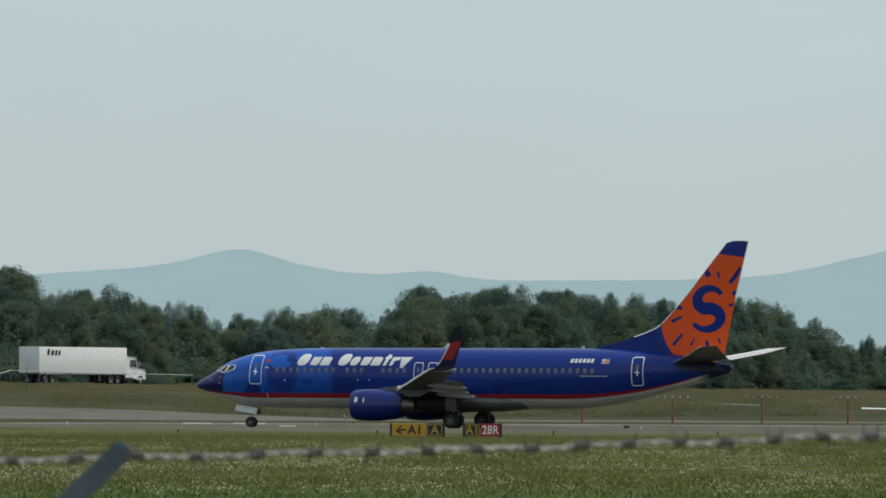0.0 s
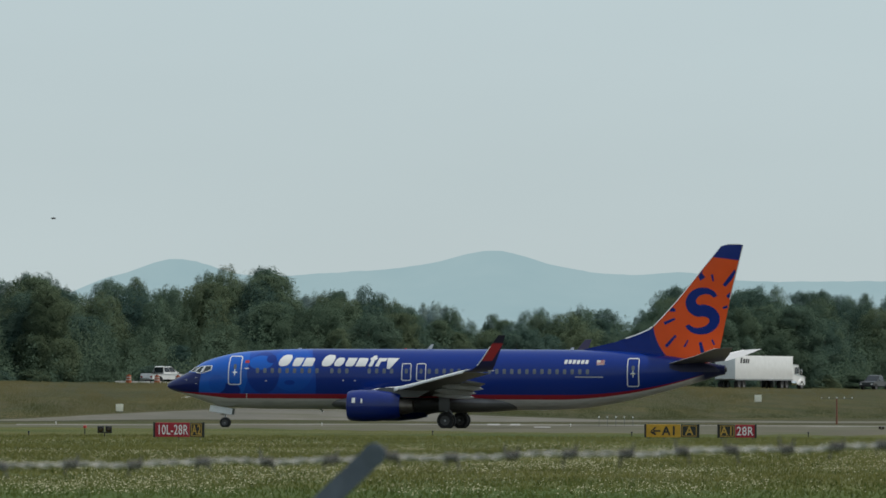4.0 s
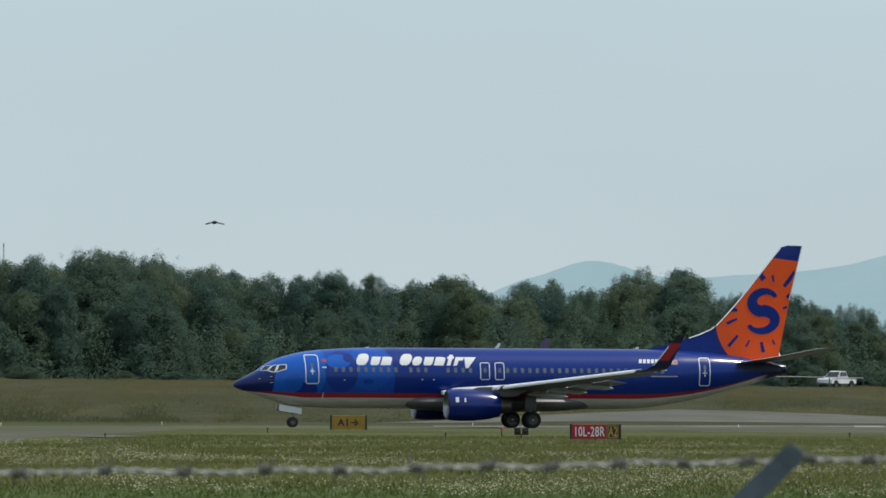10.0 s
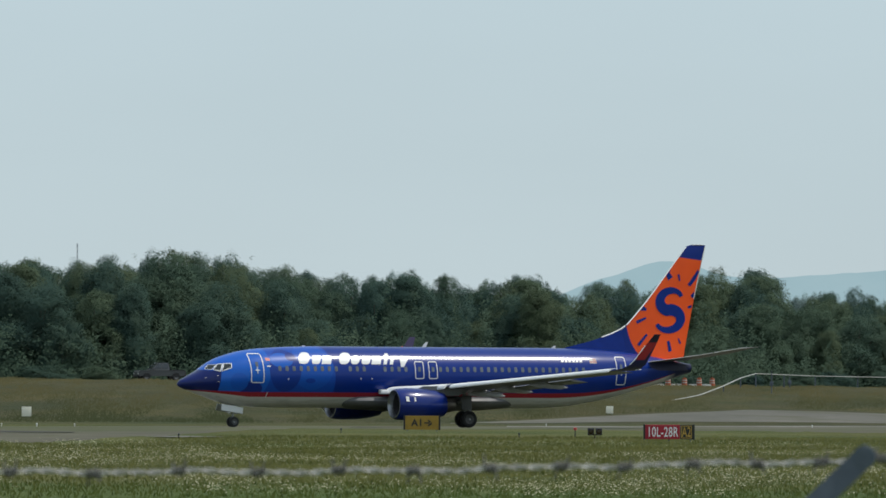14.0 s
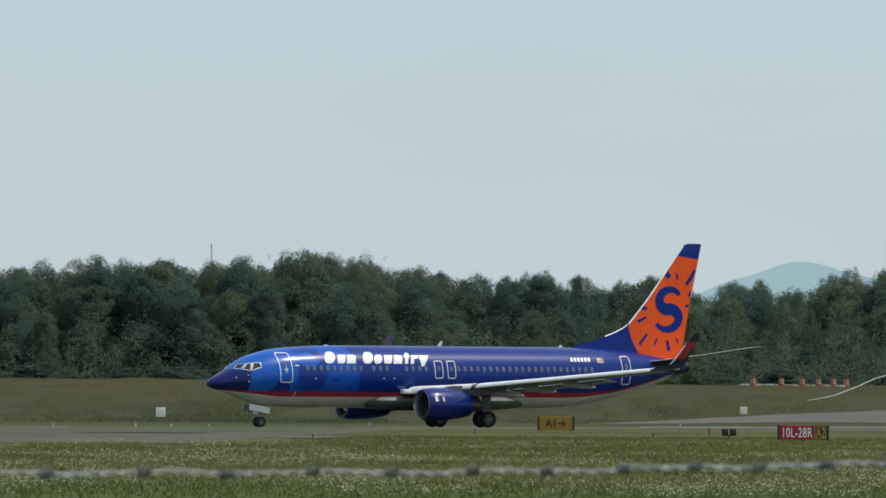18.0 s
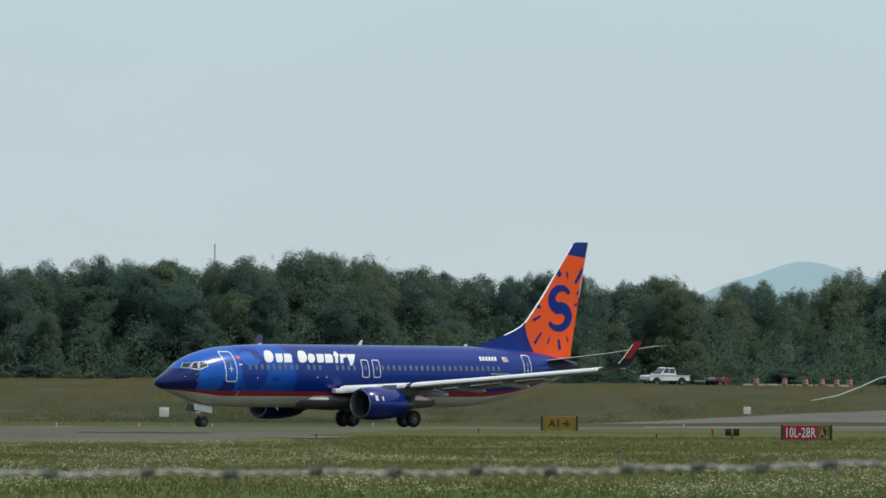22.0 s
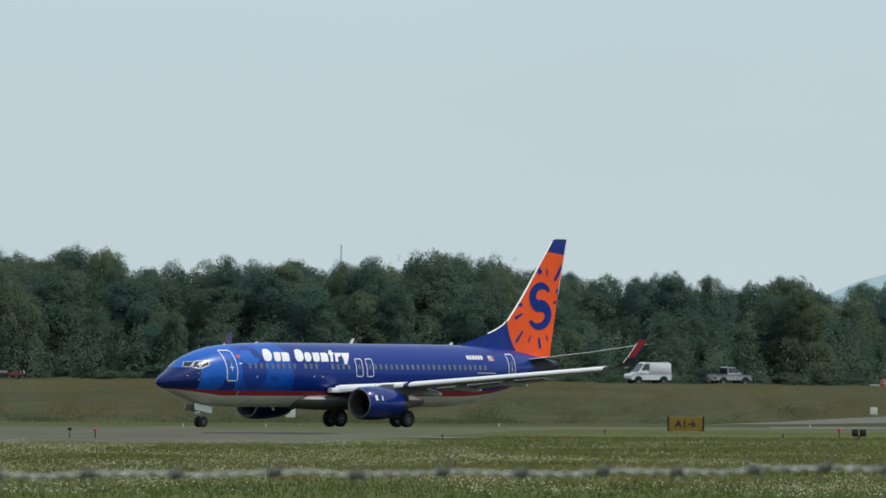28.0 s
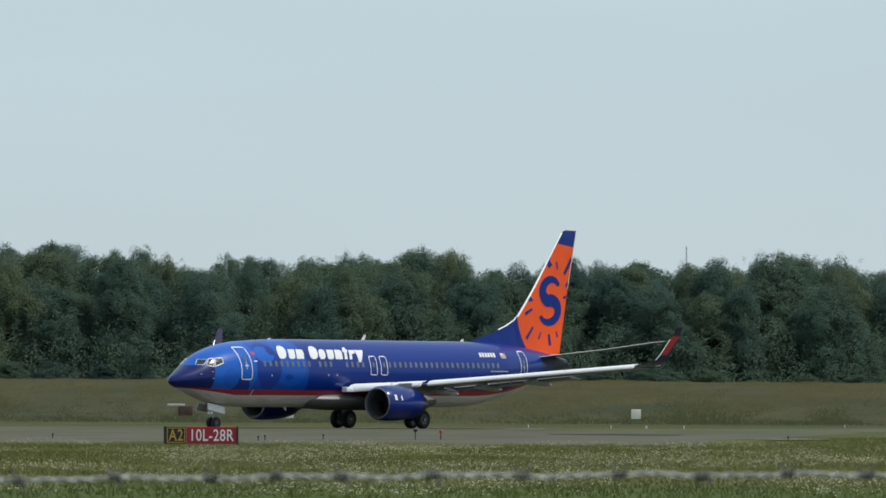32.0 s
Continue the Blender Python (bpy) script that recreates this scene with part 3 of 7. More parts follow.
def wing(side):
    """Main plane; side -1 is the jet's left."""
    bm = bmesh.new()
    loft(bm, [aerofoil(a0, a1 - 0.9 * (y < 13), side * y, z, t, droop=0.12) for y, a0, a1, z, t in WING_STA])
    w = part("wing", bm, WING, jet, "grey swept wing with bright leading edge")
    # leading-edge slats of bare metal, slightly out
    for y0, y1 in ((1.95, 3.9), (4.0, 5.4), (5.75, 9.3), (9.35, 12.9), (12.95, 16.55)):
        bm = bmesh.new()
        rings = []
        for y in (y0, y1):
            a0, z, t = (float(np.interp(y, [q[0] for q in WING_STA], [q[k] for q in WING_STA])) for k in (1, 3, 4))
            rings.append([(a0 + d - AFT0, side * y, z + e * max(t, 0.21) / 0.2) for d, e in ((-0.16, -0.10), (-0.19, -0.03), (-0.13, 0.06), (0.05, 0.13), (0.42, 0.17), (0.40, 0.15), (0.05, 0.07), (-0.06, -0.04))])
        loft(bm, rings)
        part("slat", bm, SLAT, w, "bright bare-metal slat")
    # flaps lowered a little, in three lengths, and the fairings of their tracks
    for y0, y1, drop in ((2.1, 4.6, 8), (5.1, 8.6, 8), (8.7, 12.2, 7)):
        bm = bmesh.new()
        rings = []
        for y in (y0, y1):
            a1, z = (float(np.interp(y, [q[0] for q in WING_STA], [q[k] for q in WING_STA])) for k in (2, 3))
            c, s = math.cos(radians(drop)), math.sin(radians(drop))
            rings.append([(a1 - 1.0 + d * c - e * s - AFT0, side * y, z - 0.16 - d * s - e * c) for d, e in ((0, 0.03), (0.15, -0.06), (0.6, -0.05), (1.35, 0.0), (0.6, 0.06), (0.15, 0.09))])
        loft(bm, rings)
        part("flap", bm, WING, w, "lowered grey flap")
    for y in (4.4, 7.2, 10.2):
        a1, z = (float(np.interp(y, [q[0] for q in WING_STA], [q[k] for q in WING_STA])) for k in (2, 3))
        bm = bmesh.new()
        rings = []
        for d, r in ((-2.2, 0.03), (-1.7, 0.14), (-0.8, 0.2), (0.0, 0.16), (0.3, 0.09), (0.55, 0.02)):
            sag = 0.32 + 0.12 * max(0, d + 0.8)
            rings.append([(a1 + d - AFT0, side * y + 0.7 * r * math.cos(t), z - sag + 1.15 * r * math.sin(t)) for t in [k * math.pi / 5 for k in range(10)]])
        loft(bm, rings)
        part("flap_fairing", bm, FAIRING, w, "grey flap track fairing")
    # landing light in the wing's root
    bm = bmesh.new()
    box(bm, (14.0 - AFT0, side * 2.02, 2.34), (0.62, 0.42, 0.30), bevel=0.08)
    part("landing_light", bm, SLAT, w, "pale landing-light housing at the wing root")
    # blended winglet
    bm = bmesh.new()
    rings = []
    for y, a0, a1, z, t, lean in ((16.6, 23.2, 24.85, 3.77, 0.11, 8), (17.05, 23.75, 25.1, 3.9, 0.10, 28), (17.35, 24.15, 25.3, 4.15, 0.09, 55), (17.5, 24.45, 25.45, 4.5, 0.08, 72), (17.75, 25.08, 25.83, 5.4, 0.06, 76), (17.95, 25.64, 26.1, 6.13, 0.03, 76)):
        ring = aerofoil(a0, a1, 0, 0, t)
        c, s = math.cos(radians(lean)), math.sin(radians(lean))
        rings.append([(p[0], side * (y - p[2] * s), z + p[2] * c) for p in ring])
    loft(bm, rings)
    wl_ = part("winglet", bm, WINGLET_PAINT, w, "dark blue and red upswept winglet")
    bm = bmesh.new()
    loft(bm, [[(a + d - AFT0, side * (y + e), z) for d, e in ((-0.035, 0.0), (0.02, -0.028), (0.04, 0.0), (0.02, 0.028))] for y, a, z in ((17.36, 24.15, 4.15), (17.5, 24.45, 4.5), (17.74, 25.08, 5.4))])
    part("leading_edge", bm, SLAT, wl_, "pale metal leading edge")
    bm = bmesh.new()
    rod(bm, (24.8 - AFT0, side * 16.9, 3.84), (25.2 - AFT0, side * 16.95, 3.86), 0.05, 0.02, 8)
    part("wingtip_light", bm, WHITE, w)
    return w


def tailplane_light_shade():
    """Pale grey above, dark grey underneath: sunlit top and shaded underside are painted in."""
    m, ns, ls, b = nodes_of("tailplane_light_shade")
    tc = ns.new("ShaderNodeTexCoord")
    sep = ns.new("ShaderNodeSeparateXYZ")
    ls.new(tc.outputs["Normal"], sep.inputs[0])
    n = noise_(ns, ls, tc.outputs["Object"], 1.4, 5)
    c = blend(ns, ls, band(ns, ls, sep.outputs["Z"], -0.05, 0.05), blend(ns, ls, n, (0.06, 0.062, 0.066), (0.10, 0.10, 0.105)), blend(ns, ls, n, (0.45, 0.46, 0.47), (0.56, 0.57, 0.58)))
    ls.new(c, b.inputs["Base Color"])
    b.inputs["Roughness"].default_value = 0.4
    return m


TAILPLANE = tailplane_light_shade()


def stabiliser(side):
    bm = bmesh.new()
    loft(bm, [aerofoil(a0, a1, side * y, z - 0.035 * (a1 - a0), t, droop=-0.07 * (a1 - a0)) for y, a0, a1, z, t in ((0.3, 33.9, 37.9, 4.47, 0.16), (0.9, 34.3, 38.0, 4.53, 0.15), (4.2, 36.45, 38.75, 4.95, 0.14), (7.0, 38.15, 39.35, 5.40, 0.08), (7.18, 38.5, 39.4, 5.43, 0.03))])
    s = part("tailplane", bm, TAILPLANE, jet, "grey swept tailplane")
    bm = bmesh.new()
    loft(bm, [aerofoil(a0 - 0.05, a0 + 0.22, side * y, z, 0.09) for y, a0, z in ((0.9, 34.3, 4.42), (4.2, 36.45, 4.89), (7.0, 38.15, 5.37))])
    part("leading_edge", bm, SLAT, s, "bright metal leading edge")


def engine(side):
    y0, z0 = side * 4.83, 1.50
    bm = bmesh.new()
    prof = ((13.42, 0.86), (13.34, 0.90), (13.36, 0.97), (13.55, 1.05), (14.2, 1.10), (15.2, 1.08), (16.2, 0.97), (16.9, 0.80), (16.88, 0.76), (16.0, 0.85), (14.4, 0.80), (13.7, 0.80))
    rings = []
    for a, r in prof:
        ring = []
        for k in range(32):
            t = 2 * math.pi * k / 32
            flat = 0.93 if math.sin(t) < 0 else 1.0  # flattened underside
            ring.append((a - AFT0, y0 + r * math.cos(t), z0 + r * math.sin(t) * flat))
        rings.append(ring)
    loft(bm, rings[2:9], cap0=False, cap1=False)
    e = part("engine", bm, NACELLE, jet, "gloss blue engine nacelle under the wing")
    bm = bmesh.new()
    loft(bm, [rings[11], rings[0], rings[1], rings[2]], cap0=False, cap1=False)
    part("intake_lip", bm, LIP, e, "polished metal intake lip")
    bm = bmesh.new()
    loft(bm, [rings[8], rings[9], rings[10], rings[11]], cap0=False, cap1=False)
    part("intake_duct", bm, surface("intake_grey", (0.05, 0.05, 0.055), 0.5), e)
    bm = bmesh.new()
    for k in range(24):
        t = 2 * math.pi * k / 24
        c, s = math.cos(t), math.sin(t)
        c2, s2 = math.cos(t + 0.2), math.sin(t + 0.2)
        bm.faces.new([bm.verts.new(p) for p in ((14.3 - AFT0, y0 + 0.2 * c, z0 + 0.2 * s), (14.5 - AFT0, y0 + 0.2 * c2, z0 + 0.2 * s2), (14.6 - AFT0, y0 + 0.78 * c2, z0 + 0.74 * s2), (14.35 - AFT0, y0 + 0.78 * c, z0 + 0.74 * s))])
    part("fan", bm, surface("fan_titanium", (0.10, 0.10, 0.11), 0.35, metal=0.8), e, "dark fan blades")
    bm = bmesh.new()
    loft(bm, [[(a - AFT0, y0 + r * math.cos(k * math.pi / 8), z0 + r * math.sin(k * math.pi / 8)) for k in range(16)] for a, r in ((14.0, 0.02), (14.15, 0.12), (14.4, 0.21), (14.7, 0.22))])
    part("spinner", bm, BLACK, e)
    bm = bmesh.new()
    loft(bm, [[(a - AFT0, y0 + r * math.cos(k * math.pi / 10), z0 + r * math.sin(k * math.pi / 10)) for k in range(20)] for a, r in ((16.3, 0.62), (17.0, 0.56), (17.7, 0.42), (17.7, 0.36), (17.2, 0.4))], cap0=False, cap1=True)
    part("core_nozzle", bm, surface("burnt_metal", (0.16, 0.14, 0.12), 0.4, metal=0.8), e, "burnt metal nozzle")
    bm = bmesh.new()
    prism(bm, ((14.6 - AFT0, z0 + 0.9), (15.6 - AFT0, z0 + 1.22), (17.0 - AFT0, z0 + 1.25), (19.0 - AFT0, z0 + 1.1), (18.0 - AFT0, z0 + 0.6), (16.2 - AFT0, z0 + 0.6)), y0 - 0.16, y0 + 0.16)
    part("pylon", bm, WING, e, "grey engine pylon")
    for a0, a1, z_lo, z_hi in ((13.75, 13.98, 0.22, 0.55), (14.35, 14.46, 0.22, 0.5)):
        bm = bmesh.new()
        bm.faces.new([bm.verts.new((a - AFT0, y0 + side * math.sqrt(1.115 ** 2 - zz * zz), z0 + zz)) for a, zz in ((a0, z_lo), (a1, z_lo), (a1, z_hi), (a0, z_hi))])
        part("cowl_placard", bm, WHITE, e, "small white placard on the cowl", smooth=False)


for side in (-1, 1):
    wing(side)
    stabiliser(side)
    engine(side)

# wing-to-body fairing
bm = bmesh.new()
rings = []
for a, hw, zb in ((11.2, 0.9, 1.4), (12.4, 1.75, 1.2), (14.5, 2.02, 1.1), (19.5, 2.05, 1.08), (22.0, 1.85, 1.12), (24.0, 1.0, 1.28)):
    rings.append([(a - AFT0, hw * math.cos(t), 1.75 + (1.75 - zb) * math.sin(t) if math.sin(t) < 0 else 1.75 + 0.45 * math.sin(t)) for t in [k * math.pi / 12 for k in range(24)]])
loft(bm, rings)
part("wing_fairing", bm, surface("fairing_grey", (0.125, 0.127, 0.13), 0.45, vary=0.15), jet, "pale grey belly fairing")

# fin, its dorsal root and rudder
FIN_LE, FIN_TE = ((4.6, 32.4), (6.71, 32.85), (7.21, 33.37), (8.77, 34.78), (10.58, 36.22), (12.33, 37.64)), ((4.75, 37.4), (8.64, 38.18), (12.33, 39.06))


def fin_half(a, z):
    a0, a1 = interp(z, FIN_LE), interp(z, FIN_TE)
    s = max(0.0, min(1.0, (a - a0) / (a1 - a0)))
    thick = 0.34 - 0.024 * (z - 5.0)
    return thick * 2.6 * (0.2969 * math.sqrt(s) - 0.126 * s - 0.3516 * s * s + 0.2843 * s ** 3 - 0.1036 * s ** 4)


bm = bmesh.new()
rings = []
for z in (4.6, 5.3, 6.0, 6.6, 7.5, 8.8, 10.2, 11.6, 12.22, 12.33):
    a0, a1 = interp(z, FIN_LE), interp(z, FIN_TE)
    if z > 12.3:
        a0 += 0.25
    k = 0.35 if z > 12.3 else 1.0
    ss = [(1 - math.cos(math.pi * i / 12)) / 2 for i in range(13)]
    right = [(a0 + (a1 - a0) * s - AFT0, k * fin_half(a0 + (a1 - a0) * s, z), z) for s in ss]
    rings.append(right + [(p[0], -p[1], p[2]) for p in right[::-1][1:-1]])
loft(bm, rings)
fin = part("fin", bm, FIN_PAINT, jet, "orange fin with blue tip and blue root")
bm = bmesh.new()
loft(bm, [[(a - AFT0, -w, zb), (a - AFT0, 0, zb), (a - AFT0, w, zb), (a - AFT0, 0, zt)] for a, w, zb, zt in ((28.4, 0.02, 5.25, 5.34), (30.5, 0.12, 5.1, 5.84), (31.95, 0.2, 5.0, 6.33), (32.7, 0.16, 4.9, 6.66), (33.3, 0.05, 4.85, 6.7))])
dorsal = part("dorsal_fin", bm, NAVY, jet, "blue dorsal fin")
bm = bmesh.new()
loft(bm, [[(a + d - AFT0, e, z + k) for d, e, k in ((-0.03, 0.0, 0.02), (0.0, -0.03, -0.03), (0.04, 0.0, -0.04), (0.0, 0.03, -0.03))] for a, z in ((31.2, 6.09), (31.95, 6.34), (32.7, 6.67), (32.98, 6.88))])
part("leading_edge", bm, SLAT, dorsal, "bright metal leading edge of the dorsal fin")
bm = bmesh.new()
rings = []
for z in np.linspace(6.9, 12.2, 8):
    a0 = interp(z, FIN_LE)
    rings.append([(a0 + d - AFT0, w, z) for d, w in ((-0.025, 0.0), (0.0, -0.045), (0.05, -0.07 - 0.003 * (12 - z)), (0.05, 0.07 + 0.003 * (12 - z)), (0.0, 0.045))])
loft(bm, rings)
part("leading_edge", bm, SLAT, fin, "bright metal leading edge of the fin")


def fin_decal(bm, quads, side):
    """Shapes of paint on the fin: strips of (station, height) pairs taken two by two."""
    vv = []
    for p, q in quads:
        vv.append([bm.verts.new((p[0] + (q[0] - p[0]) * k / 3 - AFT0, side * (fin_half(p[0] + (q[0] - p[0]) * k / 3, p[1] + (q[1] - p[1]) * k / 3) + 0.02), p[1] + (q[1] - p[1]) * k / 3)) for k in range(4)])
    for u, v in zip(vv, vv[1:]):
        for k in range(3):
            bm.faces.new((u[k], v[k], v[k + 1], u[k + 1]))


# rays round the emblem: station, height, width at the inner and the outer end
RAYS = (
    ((36.38, 10.05, 0.42), (36.0, 10.62, 0.20)), ((37.08, 9.9, 0.10), (36.98, 10.35, 0.16)), ((37.80, 9.6, 0.24), (38.62, 10.6, 0.32)),
    ((38.0, 8.85, 0.22), (38.3, 9.05, 0.34)), ((37.72, 8.12, 0.14), (38.05, 8.22, 0.2)), ((34.55, 7.95, 0.16), (33.85, 8.1, 0.42)),
    ((34.52, 7.40, 0.14), (33.8, 7.08, 0.22)), ((34.58, 6.28, 0.16), (33.92, 5.55, 0.22)), ((35.4, 5.98, 0.10), (35.15, 5.52, 0.14)),
    ((36.22, 5.85, 0.20), (36.38, 5.15, 0.26)), ((37.0, 6.02, 0.10), (37.16, 5.68, 0.14)),
)
for side in (-1, 1):
    # emblem: one bold winding ribbon
    bm = bmesh.new()
    strip = []
    for i in range(41):
        u = i / 40
        if u < 0.5:
            t = radians(25 + (u / 0.5) * 245)
            c, r0 = (36.34, 8.58), 0.74
            p = (c[0] + 1.14 * r0 * math.cos(t), c[1] + 0.92 * r0 * math.sin(t))
            nrm = (math.cos(t), math.sin(t))
        else:
            t = radians(90 - ((u - 0.5) / 0.5) * 245)
            c, r0 = (36.31, 7.27), 0.84
            p = (c[0] + 1.12 * r0 * math.cos(t), c[1] + 0.82 * r0 * math.sin(t))
            nrm = (-math.cos(t), -math.sin(t))
        p = (p[0] + 0.12 * (p[1] - 7.93), p[1])
        w = 0.15 + 0.25 * math.sin(math.pi * u) ** 1.4
        strip.append(((p[0] + nrm[0] * w, p[1] + nrm[1] * w), (p[0] - nrm[0] * w, p[1] - nrm[1] * w)))
    fin_decal(bm, strip, side)
    part("emblem", bm, NAVY, fin, "bold blue curved ribbon emblem", smooth=False)
    # rays round the emblem
    for (a0, z0, w0), (a1, z1, w1) in RAYS:
        bm = bmesh.new()
        across = Vector((z0 - z1, a1 - a0)).normalized()
        pts = []
        for u in (0.0, 0.5, 1.0):
            a, z, w = a0 + (a1 - a0) * u, z0 + (z1 - z0) * u, (w0 + (w1 - w0) * u) / 2
            row = [(a + k * w * across.x, z + k * w * across.y) for k in (1, -1)]
            pts.append([(min(max(p, interp(q, FIN_LE) + 0.1), interp(q, FIN_TE) - 0.05), q) for p, q in row])
        fin_decal(bm, pts, side)
        part("ray", bm, NAVY, fin, "dark blue ray", smooth=False)
bm = bmesh.new()
loft(bm, [[(interp(z, FIN_TE) + d - AFT0, e, z) for d, e in ((-0.04, -0.02), (0.02, -0.012), (0.02, 0.012), (-0.04, 0.02))] for z in (8.7, 10.0, 11.2, 12.25)])
part("trailing_edge", bm, OFFWHITE, fin, "pale trailing edge of the rudder")
bm = bmesh.new()
box(bm, (38.45 - AFT0, 0, 12.36), (0.9, 0.1, 0.06), bevel=0.02)
part("fin_cap", bm, WHITE, fin, "pale strip on the fin tip")

# cabin windows, doors, exits, cockpit glazing
for side in (-1, 1):
    for i in range(45):
        a = 6.55 + i * 0.508
        if 16.15 < a < 17.85 or (i in (9, 13, 14)):
            continue
        bm = bmesh.new()
        z0 = 3.84
        rows = [(z0 + 0.165, a - 0.06, a + 0.06), (z0 + 0.13, a - 0.105, a + 0.105), (z0, a - 0.115, a + 0.115), (z0 - 0.13, a - 0.105, a + 0.105), (z0 - 0.165, a - 0.06, a + 0.06)]
        skin_strip(bm, rows, side, 0.014)
        part("window", bm, PANE, jet, smooth=False)
    for a0, a1, z0, z1, wd, rr, nm in ((4.52, 5.44, 2.88, 4.82, 0.06, 0.16, "passenger_door"), (31.52, 32.32, 2.86, 4.76, 0.06, 0.15, "passenger_door"), (16.36, 17.02, 3.2, 4.36, 0.055, 0.13, "overwing_exit"), (17.36, 18.02, 3.2, 4.36, 0.055, 0.13, "overwing_exit")):
        bm = bmesh.new()
        rounded_ring(bm, a0, a1, z0, z1, wd, side, 0.016, rr)
        d = part(nm, bm, WHITE, jet, "closed door outlined in white", smooth=False)
        am = (a0 + a1) / 2
        bm = bmesh.new()
        zc = 3.84 if "exit" in nm else 4.1
        skin_strip(bm, [(zc + 0.16, am - 0.06, am + 0.06), (zc + 0.11, am - 0.1, am + 0.1), (zc - 0.11, am - 0.1, am + 0.1), (zc - 0.16, am - 0.06, am + 0.06)], side, 0.016)
        part("door_window", bm, PANE, d, smooth=False)
        if "passenger" in nm:
            bm = bmesh.new()
            skin_strip(bm, [(3.78, am - 0.05, am + 0.05), (3.72, am - 0.2, am + 0.2), (3.66, am - 0.05, am + 0.05)], side, 0.02)
            skin_strip(bm, [(3.95, am - 0.03, am + 0.03), (3.5, am - 0.03, am + 0.03)], side, 0.024)
            part("door_handle", bm, ALU, d, "metal door handle", smooth=False)
    # cockpit panes in white frames: corners from the lower front one round
    for corners, rim in ((((1.70, 3.77), (2.02, 3.74), (2.42, 4.07), (2.02, 4.05)), 0.022), (((2.12, 3.73), (2.52, 3.63), (2.78, 4.13), (2.48, 4.08)), 0.036), (((2.62, 3.64), (3.28, 3.86), (3.32, 4.14), (2.87, 4.13)), 0.036)):
        (a0, y0), (a1, y1), (a2, y2), (a3, y3) = corners

        def spot(u, v, out):
            a = (a0 * (1 - u) + a1 * u) * (1 - v) + (a3 * (1 - u) + a2 * u) * v
            z = (y0 * (1 - u) + y1 * u) * (1 - v) + (y3 * (1 - u) + y2 * u) * v
            return on_skin(a, min(z, section(a)[0] - 0.02), side, out)

        bm = bmesh.new()
        vv = [[bm.verts.new(spot(i / 4, k / 4, 0.014)) for k in range(5)] for i in range(5)]
        for p, q in zip(vv, vv[1:]):
            for k in range(4):
                bm.faces.new((p[k], p[k + 1], q[k + 1], q[k]))
        w = part("cockpit_window", bm, COCKPIT_GLASS, jet, "dark cockpit glass", smooth=False)
        loop = [(k / 3, 0) for k in range(3)] + [(1, k / 3) for k in range(3)] + [(1 - k / 3, 1) for k in range(3)] + [(0, 1 - k / 3) for k in range(3)]
        e0 = [spot(u, v, 0.012) for u, v in loop]
        bm = bmesh.new()
        rings = []
        for k in range(len(e0) + 1):
            p, q = e0[k % len(e0)], e0[(k + 1) % len(e0)]
            d = (q - e0[k - 1 if k else -1]).normalized()
            out = Vector((0, side, 0.6)).normalized()
            across = d.cross(out).normalized()
            rings.append([p + rim * (across * math.cos(j * math.pi / 3) + out * 0.6 * math.sin(j * math.pi / 3)) for j in range(6)])
        loft(bm, rings, cap0=False, cap1=False)
        part("window_frame", bm, WHITE, w, "white window frame")
    # dark scuff plate round the tailplane's root
    bm = bmesh.new()
    skin_strip(bm, [(4.52, 34.6, 36.4), (4.38, 34.35, 36.9), (4.2, 34.25, 37.3), (4.0, 34.5, 37.55), (3.86, 35.1, 37.6)], side, 0.014, 10)
    part("scuff_plate", bm, surface("dark_scuff_plate", (0.018, 0.02, 0.06), 0.6, vary=0.3), jet, "dark worn plate round the tailplane root")

# title on the front of the cabin: ten plain white shapes, discs and blocks with rounded or tapered ends
def block_row(form, v):
    """Left and right reach (-1 to 1) of a plain shape at height v from 0 (foot) to 1 (head)."""
    edge = math.sqrt(max(0.0, 1 - (2 * v - 1) ** 2))
    if form == "disc":
        return -0.35 - 0.65 * edge, 0.35 + 0.65 * edge
    if form == "cup":
        w = 1.0 if v > 0.35 else 0.55 + 0.45 * math.sqrt(1 - (1 - v / 0.35) ** 2)
        return -w, w
    if form == "arch":
        w = 1.0 if v < 0.65 else 0.5 + 0.5 * math.sqrt(1 - ((v - 0.65) / 0.35) ** 2)
        return -1.0, w
    if form == "cross":
        return (-1.0, 1.0) if 0.62 < v < 0.82 else (-0.55, 0.55)
    if form == "hook":
        return -1.0, (1.0 if v > 0.62 else -0.1)
    return -1.0 + 0.75 * (1 - v), 1.0 - 0.75 * (1 - v)  # wedge


